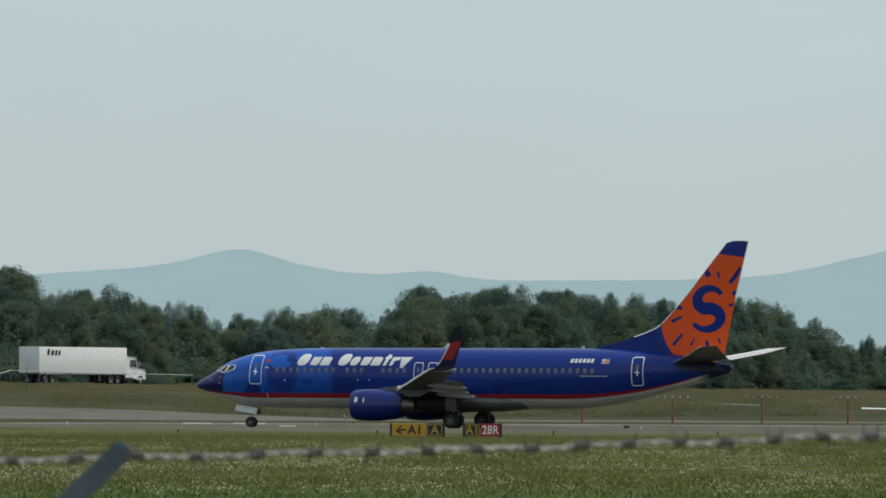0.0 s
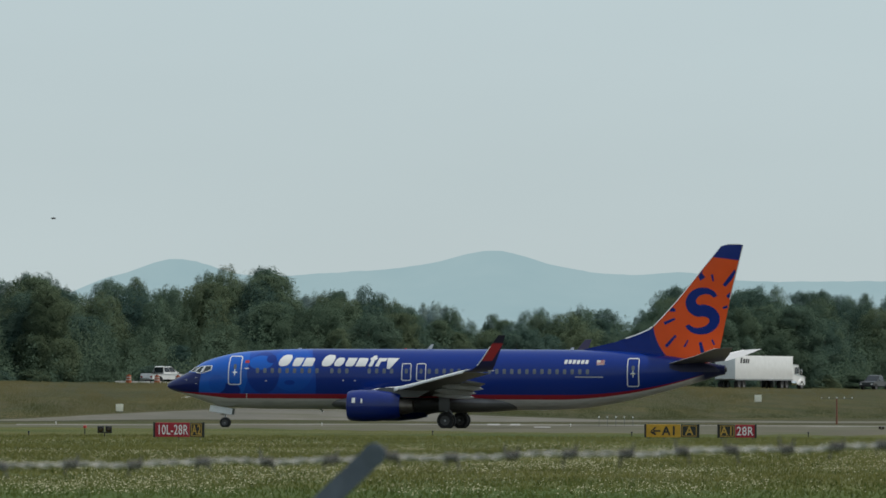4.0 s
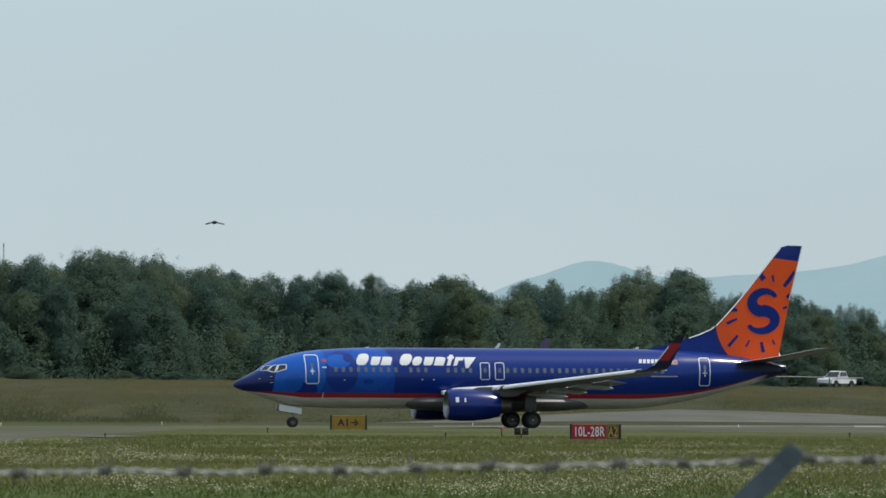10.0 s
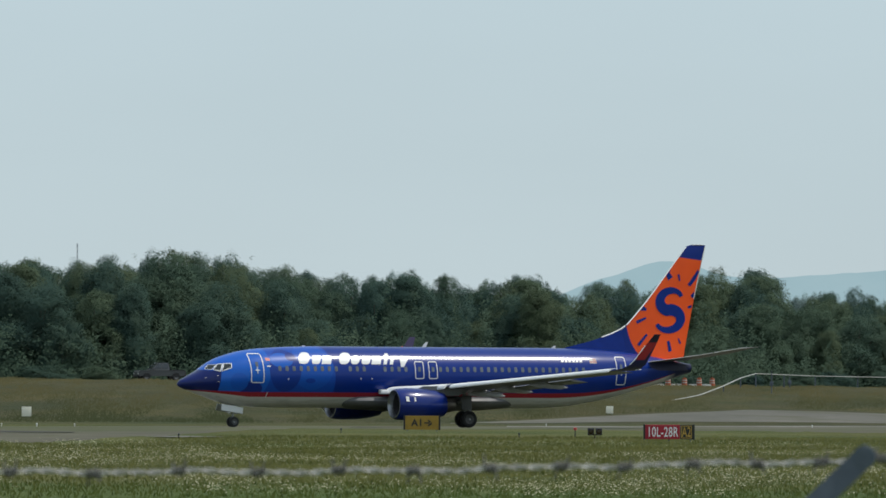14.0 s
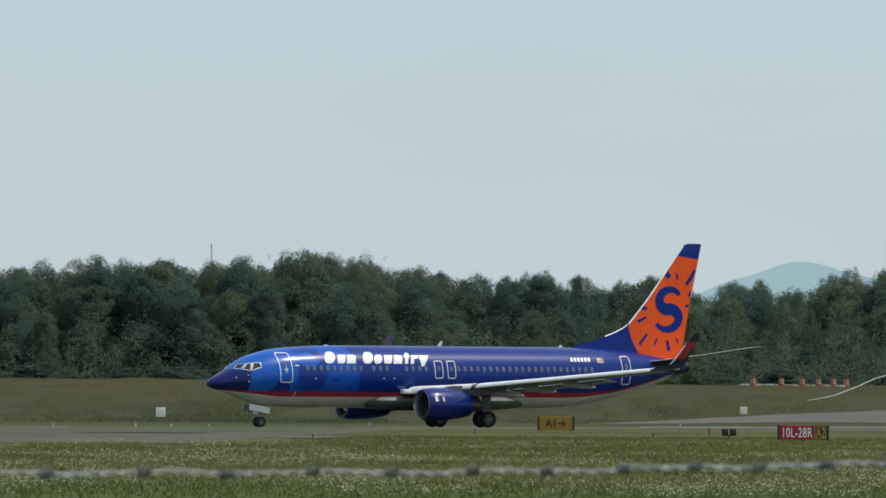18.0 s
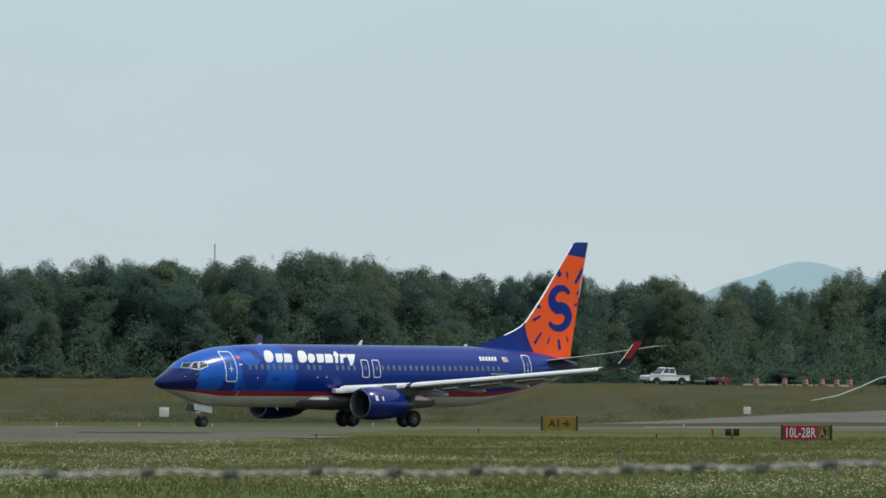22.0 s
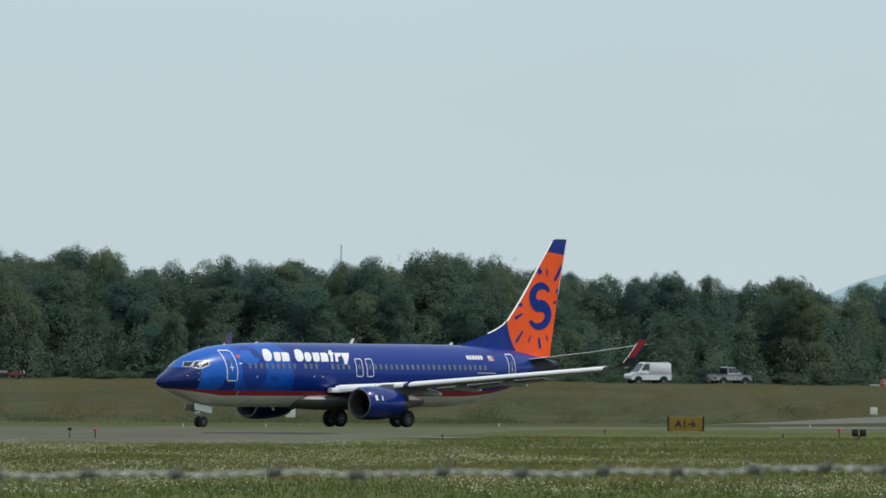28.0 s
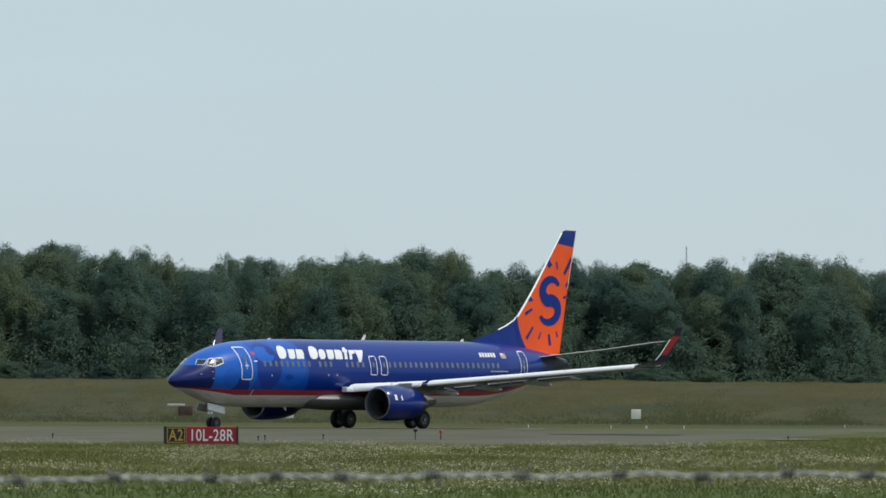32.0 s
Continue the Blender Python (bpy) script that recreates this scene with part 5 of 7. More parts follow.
for g0 in (-2478, 222, 2922):
    top, low = fence_at(g0 + 2, 794), fence_at(g0 - 293, 1079)
    base = Vector((low.x, low.y, 0))
    f = thing("fence_post", Matrix.Translation(base), "grey galvanised fence post with leaning arm", "fence post", "posts of the perimeter fence")
    bm = bmesh.new()
    rod(bm, (0, 0, -0.3), (0, 0, low.z + 0.03), 0.03, 0.03, 14)
    part("post", bm, GALV, f)
    bm = bmesh.new()
    d = (top - low)
    up = d.normalized()
    side = Vector((up.z, 0, -up.x)).normalized()
    sec = [side * x + Vector((0, y, 0)) for x, y in ((-0.021, -0.014), (0.021, -0.014), (0.021, 0.014), (0.017, 0.014), (0.015, -0.009), (-0.015, -0.009), (-0.017, 0.014), (-0.021, 0.014))]
    loft(bm, [[low - base + p for p in sec], [low - base + d * 0.97 + p for p in sec], [low - base + d + p * 0.8 for p in sec]])
    part("arm", bm, GALV, f, "leaning pressed-steel arm")
    bm = bmesh.new()
    rod(bm, top - base - up * 0.018 + Vector((0, -0.017, 0)), top - base - up * 0.018 + Vector((0, 0.016, 0)), 0.0225, 0.0225, 16)
    part("arm_tip", bm, GALV, f, "rounded steel end of the arm")
    bm = bmesh.new()
    rod(bm, (0, 0, low.z - 0.06), (0, 0, low.z + 0.05), 0.036, 0.034, 14)
    part("cap", bm, GALV, f)

WIRE_LINE = ((-2478, 852), (-2394, 852), (-1700, 843), (-1150, 838), (-700, 836), (-250, 824), (222, 812), (800, 797), (1568, 768), (2922, 720))
wire = thing("barbed_wire", pose(0, 0, 0), "twisted galvanised barbed wire strand strung along fence", "barbed wire")


def wire_at(g):
    return fence_at(g, soft_line(g))


def soft_line(g):
    return sum(interp(g + 60 * k, WIRE_LINE) for k in (-2, -1, 0, 1, 2)) / 5 + 2.0 * math.sin(g * 0.021) + 1.2 * math.sin(g * 0.047)


WIRE_METAL = surface("zinc_wire", (0.46, 0.45, 0.425), 0.55, metal=0.15, vary=0.3, fine=80, coarse=20)
for ph in (0.0, math.pi):
    bm = bmesh.new()
    rings = []
    g, k = -2478.0, 0
    while g < 2922:
        c = wire_at(g)
        t = ph + (g / 64.0) * 2 * math.pi
        c = c + Vector((0, 0.0031 * math.cos(t), 0.0031 * math.sin(t)))
        rings.append([c + Vector((0, 0.0028 * math.cos(j * math.pi / 3), 0.0028 * math.sin(j * math.pi / 3))) for j in range(6)])
        g += 8
    loft(bm, rings)
    part("strand", bm, WIRE_METAL, wire)
DARKWIRE = surface("rusted_barb", (0.13, 0.125, 0.12), 0.7, metal=0.4, vary=0.3)
brng = random.Random(3)
BARBS = [-2470, -2360, -2190, -2020, -1905, -1790, -1627, -1471, -1298, -1150, -1000, -861, -717, -584, -449, -323, -211, -91, 23, 135, 245, 350, 455, 558, 659, 757, 844, 941, 1030, 1113, 1202, 1284, 1370, 1455, 1540, 1630, 1720, 1810]
for g in BARBS:
    bm = bmesh.new()
    c = wire_at(g)
    # two wire tips bent out of one coil
    path = [Vector((-0.013, 0.012, 0.026 * brng.choice((-1, 1)) * brng.uniform(0.7, 1.1)))]
    path += [Vector((-0.012 + 0.0016 * k, 0.0082 * math.cos(k * 1.1), 0.0082 * math.sin(k * 1.1))) for k in range(16)]
    path += [Vector((0.015, -0.008, 0.026 * brng.choice((-1, 1)) * brng.uniform(0.7, 1.1)))]
    rings = []
    for k, p in enumerate(path):
        d = (path[min(k + 1, len(path) - 1)] - path[max(k - 1, 0)]).to_track_quat("Z", "Y").to_matrix()
        w = 0.0014 if k in (0, len(path) - 1) else 0.0032
        rings.append([c + p + d @ Vector((w * math.cos(j * 1.2566), w * math.sin(j * 1.2566), 0)) for j in range(5)])
    loft(bm, rings)
    part("barb", bm, DARKWIRE, wire)


# ---- airfield signs ----
def legend(text, size, mat, parent, m, label, room):
    cu = bpy.data.curves.new("legend", "FONT")
    cu.body, cu.size, cu.extrude, cu.align_x, cu.align_y = text, size, 0.004, "CENTER", "CENTER"
    cu.space_character, cu.offset = 1.08, (0.03 if mat is SIGN_BLACK else 0.01) * size
    tmp = bpy.data.objects.new("legend", cu)
    me = bpy.data.meshes.new_from_object(tmp)
    bpy.data.objects.remove(tmp)
    wide = max(v.co.x for v in me.vertices) - min(v.co.x for v in me.vertices)
    me.transform(Matrix.Diagonal((min(1.0, room / wide), 1, 1, 1)))
    me.materials.append(mat)
    ob = new("legend", me)
    ob.parent, ob.matrix_basis = parent, m
    return tagged(ob, label)


def sign(g, r, height, panels, label, face=0.0, letter=0.96):
    """A lit taxiway sign: panels of (text, width, ground, lettering, bordered)."""
    a = math.degrees((784 - g) / LENS)
    s = thing("taxiway_sign", pose(*bearing(g, r, ground_z(g, r)), 0, 0, a + face), label, "sign", "taxiway signs")
    total = sum(p[1] for p in panels)
    x = -total / 2
    z0 = 0.1
    for text, w, ground_mat, ink, bordered in panels:
        bm = bmesh.new()
        box(bm, (x + w / 2, 0, z0 + height / 2), (w - 0.02, 0.24, height), bevel=0.012)
        p = part("panel", bm, ground_mat, s, smooth=False)
        if text:
            legend(text, height * letter, ink, p, pose(x + w / 2, -0.127, z0 + height * 0.47, 90, 0, 0), "raised sign lettering", w * (0.70 if bordered else 0.84))
        if bordered:
            bm = bmesh.new()
            for cx, cz, sx, sz in ((x + w / 2, z0 + 0.06, w - 0.12, 0.03), (x + w / 2, z0 + height - 0.06, w - 0.12, 0.03), (x + 0.07, z0 + height / 2, 0.03, height - 0.12), (x + w - 0.07, z0 + height / 2, 0.03, height - 0.12)):
                box(bm, (cx, -0.123, cz), (sx, 0.008, sz))
            part("border", bm, ink, p, smooth=False)
        x += w
    for sx in (-1, 1):
        bm = bmesh.new()
        box(bm, (sx * (total / 2 + 0.04), 0, z0 + height / 2), (0.10, 0.28, height + 0.05), bevel=0.01)
        part("end_cap", bm, SIGN_BLACK, s, smooth=False)
    n = max(2, int(total / 0.8) + 1)
    for k in range(n):
        bm = bmesh.new()
        rod(bm, (-total / 2 + 0.12 + (total - 0.24) * k / (n - 1), 0, -0.05), (-total / 2 + 0.12 + (total - 0.24) * k / (n - 1), 0, z0 + 0.02), 0.03, seg=8)
        part("leg", bm, GALV, s)
    return s


SIGN_OCHRE = surface("sign_ochre", (0.34, 0.20, 0.02), 0.5, vary=0.15, coarse=4)
INK_YELLOW = surface("sign_legend_yellow", (0.55, 0.33, 0.05), 0.5, vary=0.08)
sign(739, 371, 0.64, (("\u2190A1", 1.75, SIGN_YELLOW, SIGN_BLACK, False), ("A", 0.85, SIGN_BLACK, INK_YELLOW, True)), "yellow arrow panel and black letter panel on grass")
sign(854, 371, 0.64, (("A1", 0.8, SIGN_BLACK, INK_YELLOW, True), ("28R", 1.0, SIGN_RED, LEGEND_WHITE, False)), "black letter panel beside red runway panel")
sign(-133, 361, 0.70, (("10L-28R", 1.72, SIGN_RED, LEGEND_WHITE, False), ("A2", 0.62, SIGN_BLACK, INK_YELLOW, True)), "red runway panel with black letter panel at its end")
sign(-2038, 330, 0.76, (("A2", 0.92, SIGN_BLACK, INK_YELLOW, True), ("10L-28R", 2.25, SIGN_RED, LEGEND_WHITE, False)), "black letter panel leading wide red runway panel")
sign(-570, 418, 0.78, (("A1\u2192", 1.92, SIGN_OCHRE, SIGN_BLACK, False),), "yellow direction panel with black arrow", letter=0.70)


# ---- lights and markers beside the pavements ----
def guard_light(g, r, k=1.0):
    a = math.degrees((784 - g) / LENS)
    s = thing("guard_light", pose(*bearing(g, r, ground_z(g, r)), 0, 0, a) @ Matrix.Scale(k, 4), "black twin-lamp runway guard light on short stand", "runway light")
    bm = bmesh.new()
    rod(bm, (0, 0, -0.05), (0, 0, 0.2), 0.03, seg=8)
    box(bm, (0, 0, 0.2), (0.5, 0.1, 0.05))
    part("stand", bm, BLACK, s)
    for x in (-0.2, 0.2):
        bm = bmesh.new()
        box(bm, (x, 0.02, 0.36), (0.33, 0.26, 0.36), bevel=0.04)
        spin(bm, ((0.13, -0.16), (0.16, -0.2), (0.17, -0.1), (0.13, -0.1)), (x, 0, 0.36), 16)
        h = part("lamp_housing", bm, BLACK, s)
        bm = bmesh.new()
        spin(bm, ((0.12, -0.125), (0.02, -0.15), (0.02, -0.12), (0.12, -0.115)), (x, 0, 0.36), 14)
        part("lens", bm, surface("amber_lens", (0.05, 0.03, 0.012), 0.2), h, "unlit amber lens")


guard_light(-264, 371)
guard_light(1109, 470, 0.5)


def edge_light(g, r, h, mat, label):
    s = thing("edge_light", pose(*bearing(g, r, ground_z(g, r))), label, "runway light", "lights along the pavement edge")
    bm = bmesh.new()
    rod(bm, (0, 0, -0.05), (0, 0, h * 0.75), 0.03, 0.025, 8)
    part("stem", bm, SIGN_BLACK if mat is not WHITE else OFFWHITE, s)
    bm = bmesh.new()
    loft(bm, [[(q * math.cos(k * math.pi / 6), q * math.sin(k * math.pi / 6), z) for k in range(12)] for z, q in ((h - 0.3 * h, 0.11 * h), (h - 0.24 * h, 0.2 * h), (h - 0.05 * h, 0.17 * h), (h, 0.04 * h))])
    part("lens", bm, mat, s)


BLUE_LENS = surface("blue_lens", (0.010, 0.012, 0.035), 0.2)
for g, r in ((-1937, 352), (-1925, 356), (-1822, 362), (-1000, 362), (-398, 372), (-713, 402), (316, 384), (668, 384), (980, 388), (1270, 386), (-2300, 360)):
    edge_light(g, r, 0.26, BLUE_LENS, "low blue-lensed taxiway edge light on black stem")
edge_light(-1659, 362, 0.56, BLUE_LENS, "tall black-stemmed blue light beside the pavement")
for g, r in ((-1614, 362), (-299, 380)):
    edge_light(g, r, 0.5, RED, "low red-lensed light beside the pavement")
for g, r in ((-1459, 498), (-1313, 496), (-1251, 497), (-1184, 499), (-900, 522), (-1250, 470), (-350, 521), (120, 520), (560, 522), (1135, 440)):
    edge_light(g, r, 0.22, WHITE, "low white marker light at the far pavement edge")


CREAM = surface("cream_board_paint", (0.85, 0.82, 0.68), 0.6, vary=0.06)


def slope_spot(g, y):
    """Distance at which the ground at a bearing stands at a height number."""
    return next((r for r in range(560, 900) if EYE + (695 - y) * r / LENS <= ground_z(g, r)), 640)


def marker_board(g, r, w):
    a = math.degrees((784 - g) / LENS)
    s = thing("marker_board", pose(*bearing(g, r, ground_z(g, r)), 0, 0, a), "plain white square marker board on two stakes", "marker", "white marker boards")
    bm = bmesh.new()
    box(bm, (0, 0, 0.1 + w / 2), (w, 0.04, w), bevel=0.01)
    part("board", bm, CREAM, s)
    for x in (-0.3, 0.3):
        bm = bmesh.new()
        box(bm, (x * w, 0.04, 0.2), (0.05, 0.03, 0.5))
        part("stake", bm, GALV, s)


for g, r, w in ((-1269, 562, 0.74), (-238, 605, 0.6), (-1883, 562, 0.74), (891, slope_spot(891, 711), 0.72)):
    marker_board(g, r, w)


MAST_ORANGE = surface("faded_orange", (0.20, 0.07, 0.042), 0.7, vary=0.3, coarse=3)


def lamp_bar(g, r, n, pitch, h):
    """A frangible orange mast with a row of small white approach lamps."""
    a = math.degrees((784 - g) / LENS)
    s = thing("approach_light", pose(*bearing(g, r, ground_z(g, r)), 0, 0, a), "orange frangible mast with a row of white lamps", "approach light", "approach lights")
    bm = bmesh.new()
    rod(bm, (0, 0, -0.1), (0, 0, h), 0.075, 0.055, 8)
    part("mast", bm, MAST_ORANGE, s)
    bm = bmesh.new()
    box(bm, (0, 0, h), (pitch * (n - 1) + 0.1, 0.03, 0.022))
    part("crossbar", bm, GALV, s)
    for k in range(n):
        x = (k - (n - 1) / 2) * pitch
        bm = bmesh.new()
        spin(bm, ((0.055, -0.1), (0.06, 0.05), (0.03, 0.1), (0.01, 0.1), (0.01, -0.1)), (x, 0, h + 0.08), 10)
        part("lamp", bm, WHITE, s, "small white lamp")


for g in (1030, 1190, 1348, 1500):
    lamp_bar(g, 575, 5, 0.6, 2.0)
for k in range(5):
    g = 610 + 15 * k
    s = thing("approach_light", pose(*bearing(g, 530, ground_z(g, 530))), "short white-lensed approach lamp on stake", "approach light", "low approach lamps")
    bm = bmesh.new()
    rod(bm, (0, 0, -0.05), (0, 0, 0.62), 0.012, seg=6)
    part("stake", bm, GALV, s)
    bm = bmesh.new()
    spin(bm, ((0.055, -0.1), (0.06, 0.06), (0.02, 0.1), (0.01, -0.08)), (0, 0, 0.68), 10)
    part("lamp", bm, WHITE, s, "small white lamp")

# ---- roadworks on the dyke: drums and a pale rail ----
DRUM_ORANGE = surface("drum_orange", (0.36, 0.085, 0.03), 0.6, vary=0.2, coarse=3)
DRUM_WHITE = surface("drum_white", (0.42, 0.40, 0.38), 0.6, vary=0.15)
for g in (-222, -172, -135, -106, -80, -57):
    r = interp(g, ROAD_R) - 5.6
    d = thing("traffic_drum", pose(*bearing(g, r, ground_z(g, r))), "orange traffic drum with white bands at roadside", "traffic drum", "roadworks drums")
    for z0, z1, r0, r1, mm in ((0.0, 0.08, 0.34, 0.33, BLACK), (0.08, 0.36, 0.29, 0.28, DRUM_ORANGE), (0.36, 0.46, 0.275, 0.27, DRUM_WHITE), (0.46, 0.6, 0.27, 0.26, DRUM_ORANGE), (0.6, 0.7, 0.255, 0.25, DRUM_WHITE), (0.7, 0.86, 0.25, 0.23, DRUM_ORANGE)):
        bm = bmesh.new()
        rod(bm, (0, 0, z0), (0, 0, z1), r0, r1, 14)
        part("base" if mm is BLACK else "band", bm, mm, d)
    bm = bmesh.new()
    box(bm, (0, 0, 0.9), (0.2, 0.04, 0.1), bevel=0.015)
    part("handle", bm, DRUM_ORANGE, d)


RAIL_STEEL = surface("dull_rail", (0.30, 0.31, 0.29), 0.6, vary=0.15)


def guard_rail(line, label, thick):
    """line: bearing, distance, height number of the rail's middle; posts reach down to the ground."""
    rail = thing("guard_rail", pose(0, 0, 0), label, "guard rail")
    pts = [bearing(g, r, EYE + (695 - y) * r / LENS) for g, r, y in line]
    for p, q in zip(pts, pts[1:]):
        bm = bmesh.new()
        d = (q - p).normalized()
        w = Vector((0, 0, thick))
        n = Vector((-d.y, d.x, 0)) * 0.04
        loft(bm, [[c + w - n, c + w + n, c + w * 0.3 - n, c + n, c - w * 0.3 - n, c - w + n, c - w - n, c - w * 0.3 - n * 2] for c in (p, q)])
        part("rail", bm, RAIL_STEEL, rail, smooth=False)
    for p, (g, r, y) in zip(pts, line):
        z0 = ground_z(g, r) - 0.2
        if p.z - 0.04 > z0:
            bm = bmesh.new()
            box(bm, (p.x, p.y, (p.z - 0.04 + z0) / 2), (0.12, 0.12, p.z - 0.04 - z0))
            part("post", bm, GALV, rail, smooth=False)


guard_rail(((-131, 660, 707), (-106, 668, 703), (-78, 680, 697), (-37, 704, 681), (-7, 722, 667), (20, 738, 659), (70, 741, 661), (125, 748, 663), (200, 756, 664), (280, 764, 665), (340, 771, 666)), "pale steel guard rail curving down the dyke", 0.035)
guard_rail(((1185, 800, 711), (1230, 803, 712), (1270, 806, 713), (1310, 808, 714), (1350, 811, 715)), "low pale rail on the dyke's slope", 0.05)

# concrete kerb blocks at the foot of the drums
for k in range(9):
    g = -236 + 21 * k
    r = interp(g, ROAD_R) - 5.0
    a = math.degrees((784 - g) / LENS)
    kb = thing("barrier_block", pose(*bearing(g, r, ground_z(g, r)), 0, 0, a), "low pale concrete barrier block at roadside", "barrier", "roadside barrier blocks")
    bm = bmesh.new()
    box(bm, (0, 0, 0.13), (1.1, 0.3, 0.3), bevel=0.03)
    part("block", bm, OFFWHITE, kb)

# thin post with a control box beside the curved rail, a smaller one beyond
for g, r, y0, y1 in ((48, 700, 655, 700), (80, 735, 662, 676)):
    up = thing("utility_post", pose(*bearing(g, r, ground_z(g, r))), "thin grey post with small box on the slope", "post", "posts on the dyke")
    z1 = EYE + (695 - y0) * r / LENS - ground_z(g, r)
    bm = bmesh.new()
    rod(bm, (0, 0, -0.1), (0, 0, z1), 0.05, 0.04, 8)
    part("pole", bm, GALV, up)
    bm = bmesh.new()
    box(bm, (0, -0.1, max(0.5, z1 * 0.45)), (0.32, 0.2, 0.42), bevel=0.03)
    part("control_box", bm, GALV, up)

# brown container box low on the dyke's slope
eq = thing("equipment_box", pose(*bearing(-2076, 572, ground_z(-2076, 572)), 0, 0, 12), "rusty brown equipment box with pale lid on slope", "equipment box")
bm = bmesh.new()
box(bm, (0.45, 0, 0.36), (1.15, 0.9, 0.84), bevel=0.05)
part("cabinet", bm, surface("brown_enamel", (0.085, 0.04, 0.03), 0.6, vary=0.3), eq)
bm = bmesh.new()
box(bm, (-0.3, 0, 0.86), (1.35, 0.8, 0.16), bevel=0.03)
part("lid", bm, OFFWHITE, eq, "pale lid")
for sx in (0.18, 0.72):
    bm = bmesh.new()
    box(bm, (sx, -0.47, 0.4), (0.5, 0.04, 0.6), bevel=0.01)
    part("door", bm, eq.children[0].data.materials[0], eq)

# ---- wing of a light aircraft at the field's far side ----
la = thing("light_aircraft", pose(*bearing(1640, 560, ground_z(1640, 560)), 0, 0, -8), "small white high-wing aircraft on the grass", "airplane")
bm = bmesh.new()
loft(bm, [[(x, y + c, 1.15 + e + 0.02 * abs(x)) for y, e in ((-0.7, 0.0), (-0.45, 0.09), (0.3, 0.07), (0.75, 0.0), (0.3, -0.02), (-0.45, -0.03))] for x, c in ((-5.0, 0.2), (-4.4, 0.05), (0, 0), (4.4, 0.05), (5.0, 0.2))])
part("wing", bm, WHITE, la, "white high wing")
bm = bmesh.new()
loft(bm, [[(w * math.cos(t), y, z + h * math.sin(t)) for t in [k * math.pi / 8 for k in range(16)]] for y, w, h, z in ((-2.3, 0.15, 0.15, 0.6), (-1.9, 0.4, 0.35, 0.65), (-0.6, 0.52, 0.52, 0.7), (0.6, 0.5, 0.5, 0.7), (2.2, 0.25, 0.26, 0.75), (4.6, 0.06, 0.1, 0.85))])
part("fuselage", bm, OFFWHITE, la)
bm = bmesh.new()
prism(bm, ((4.0, 0.9), (4.7, 0.9), (4.9, 1.9), (4.5, 1.9)), -0.04, 0.04, axis="x")
part("fin", bm, WHITE, la)
for x, y in ((-0.95, 0.2), (0.95, 0.2), (0, -1.7)):
    bm = bmesh.new()
    rod(bm, (x * 0.4, y, 0.5), (x, y, 0.16), 0.03, seg=6)
    part("gear_leg", bm, GALV, la)
    bm = bmesh.new()
    spin(bm, ((0.05, -0.05), (0.05, 0.05), (0.15, 0.06), (0.17, 0.0), (0.15, -0.06)), (x, y, 0.17), 14, "x")
    part("wheel", bm, RUBBER, la)

# ---- wild flowers and tufts in the near grass: too many to count ----
FLOWER = surface("pale_flowers", (0.44, 0.43, 0.28), 0.8, vary=0.2)


def blade_material(name, low, high):
    """Thin leaves of grass: light passes through them."""
    m, ns, ls, b = nodes_of(name)
    isl = ns.new("ShaderNodeNewGeometry").outputs["Random Per Island"]
    tc = ns.new("ShaderNodeTexCoord").outputs["Object"]
    c = blend(ns, ls, isl, low, high)
    c = blend(ns, ls, math_(ns, ls, "MULTIPLY", band(ns, ls, noise_(ns, ls, tc, 0.06, 4), 0.45, 0.7), 0.6), c, tuple(k * 1.25 for k in high))
    # the blades share the greener ring that is fitted to the camera's view
    far = ns.new("ShaderNodeVectorMath")
    far.operation = "LENGTH"
    ls.new(tc, far.inputs[0])
    c = blend(ns, ls, math_(ns, ls, "MULTIPLY", band(ns, ls, math_(ns, ls, "MULTIPLY", far.outputs["Value"], -1.0), -200, -165), 0.6), c, (0.045, 0.09, 0.018))
    ls.new(c, b.inputs["Base Color"])
    b.inputs["Roughness"].default_value = 0.8
    b.inputs["Specular IOR Level"].default_value = 0.15
    tr, mx = ns.new("ShaderNodeBsdfTranslucent"), ns.new("ShaderNodeMixShader")
    ls.new(c, tr.inputs["Color"])
    mx.inputs[0].default_value = 0.5
    ls.new(b.outputs[0], mx.inputs[1])
    ls.new(tr.outputs[0], mx.inputs[2])
    ls.new(mx.outputs[0], ns["Material Output"].inputs["Surface"])
    return m


BLADE = blade_material("grass_blades", (0.052, 0.078, 0.019), (0.145, 0.146, 0.048))
nrng = np.random.default_rng(8)


def upright(me):
    """Grass takes the light of the ground that it stands on."""
    me.polygons.foreach_set("use_smooth", [True] * len(me.polygons))
    me.normals_split_custom_set_from_vertices([(0.0, -0.25, 0.97)] * len(me.vertices))


def scatter(n, r0, r1, power):
    r = r0 + (r1 - r0) * nrng.random(n) ** power
    g = -2560 + 4300 * nrng.random(n)
    return g, r


verts, faces = [], []
for g, r in zip(*scatter(110000, 162, 345, 0.9)):
    if noise.noise((g * 0.004, r * 0.035, 0.5)) + 0.6 * noise.noise((g * 0.02, r * 0.12, 4.5)) + 0.25 * nrng.normal() < 0.12:
        continue
    c = bearing(g, r, ground_z(g, r) + 0.08 + 0.1 * nrng.random())
    s = 0.005 + 0.014 * nrng.random() ** 2.5
    k = len(verts)
    verts += [(c.x - s, c.y, c.z - s * 0.4), (c.x + s, c.y, c.z - s * 0.4), (c.x + s * 0.9, c.y + s, c.z + s * 0.8), (c.x - s * 0.9, c.y + s, c.z + s * 0.8)]
    faces.append((k, k + 1, k + 2, k + 3))
me = bpy.data.meshes.new("wild_flowers")
me.from_pydata(verts, [], faces)
me.materials.append(FLOWER)
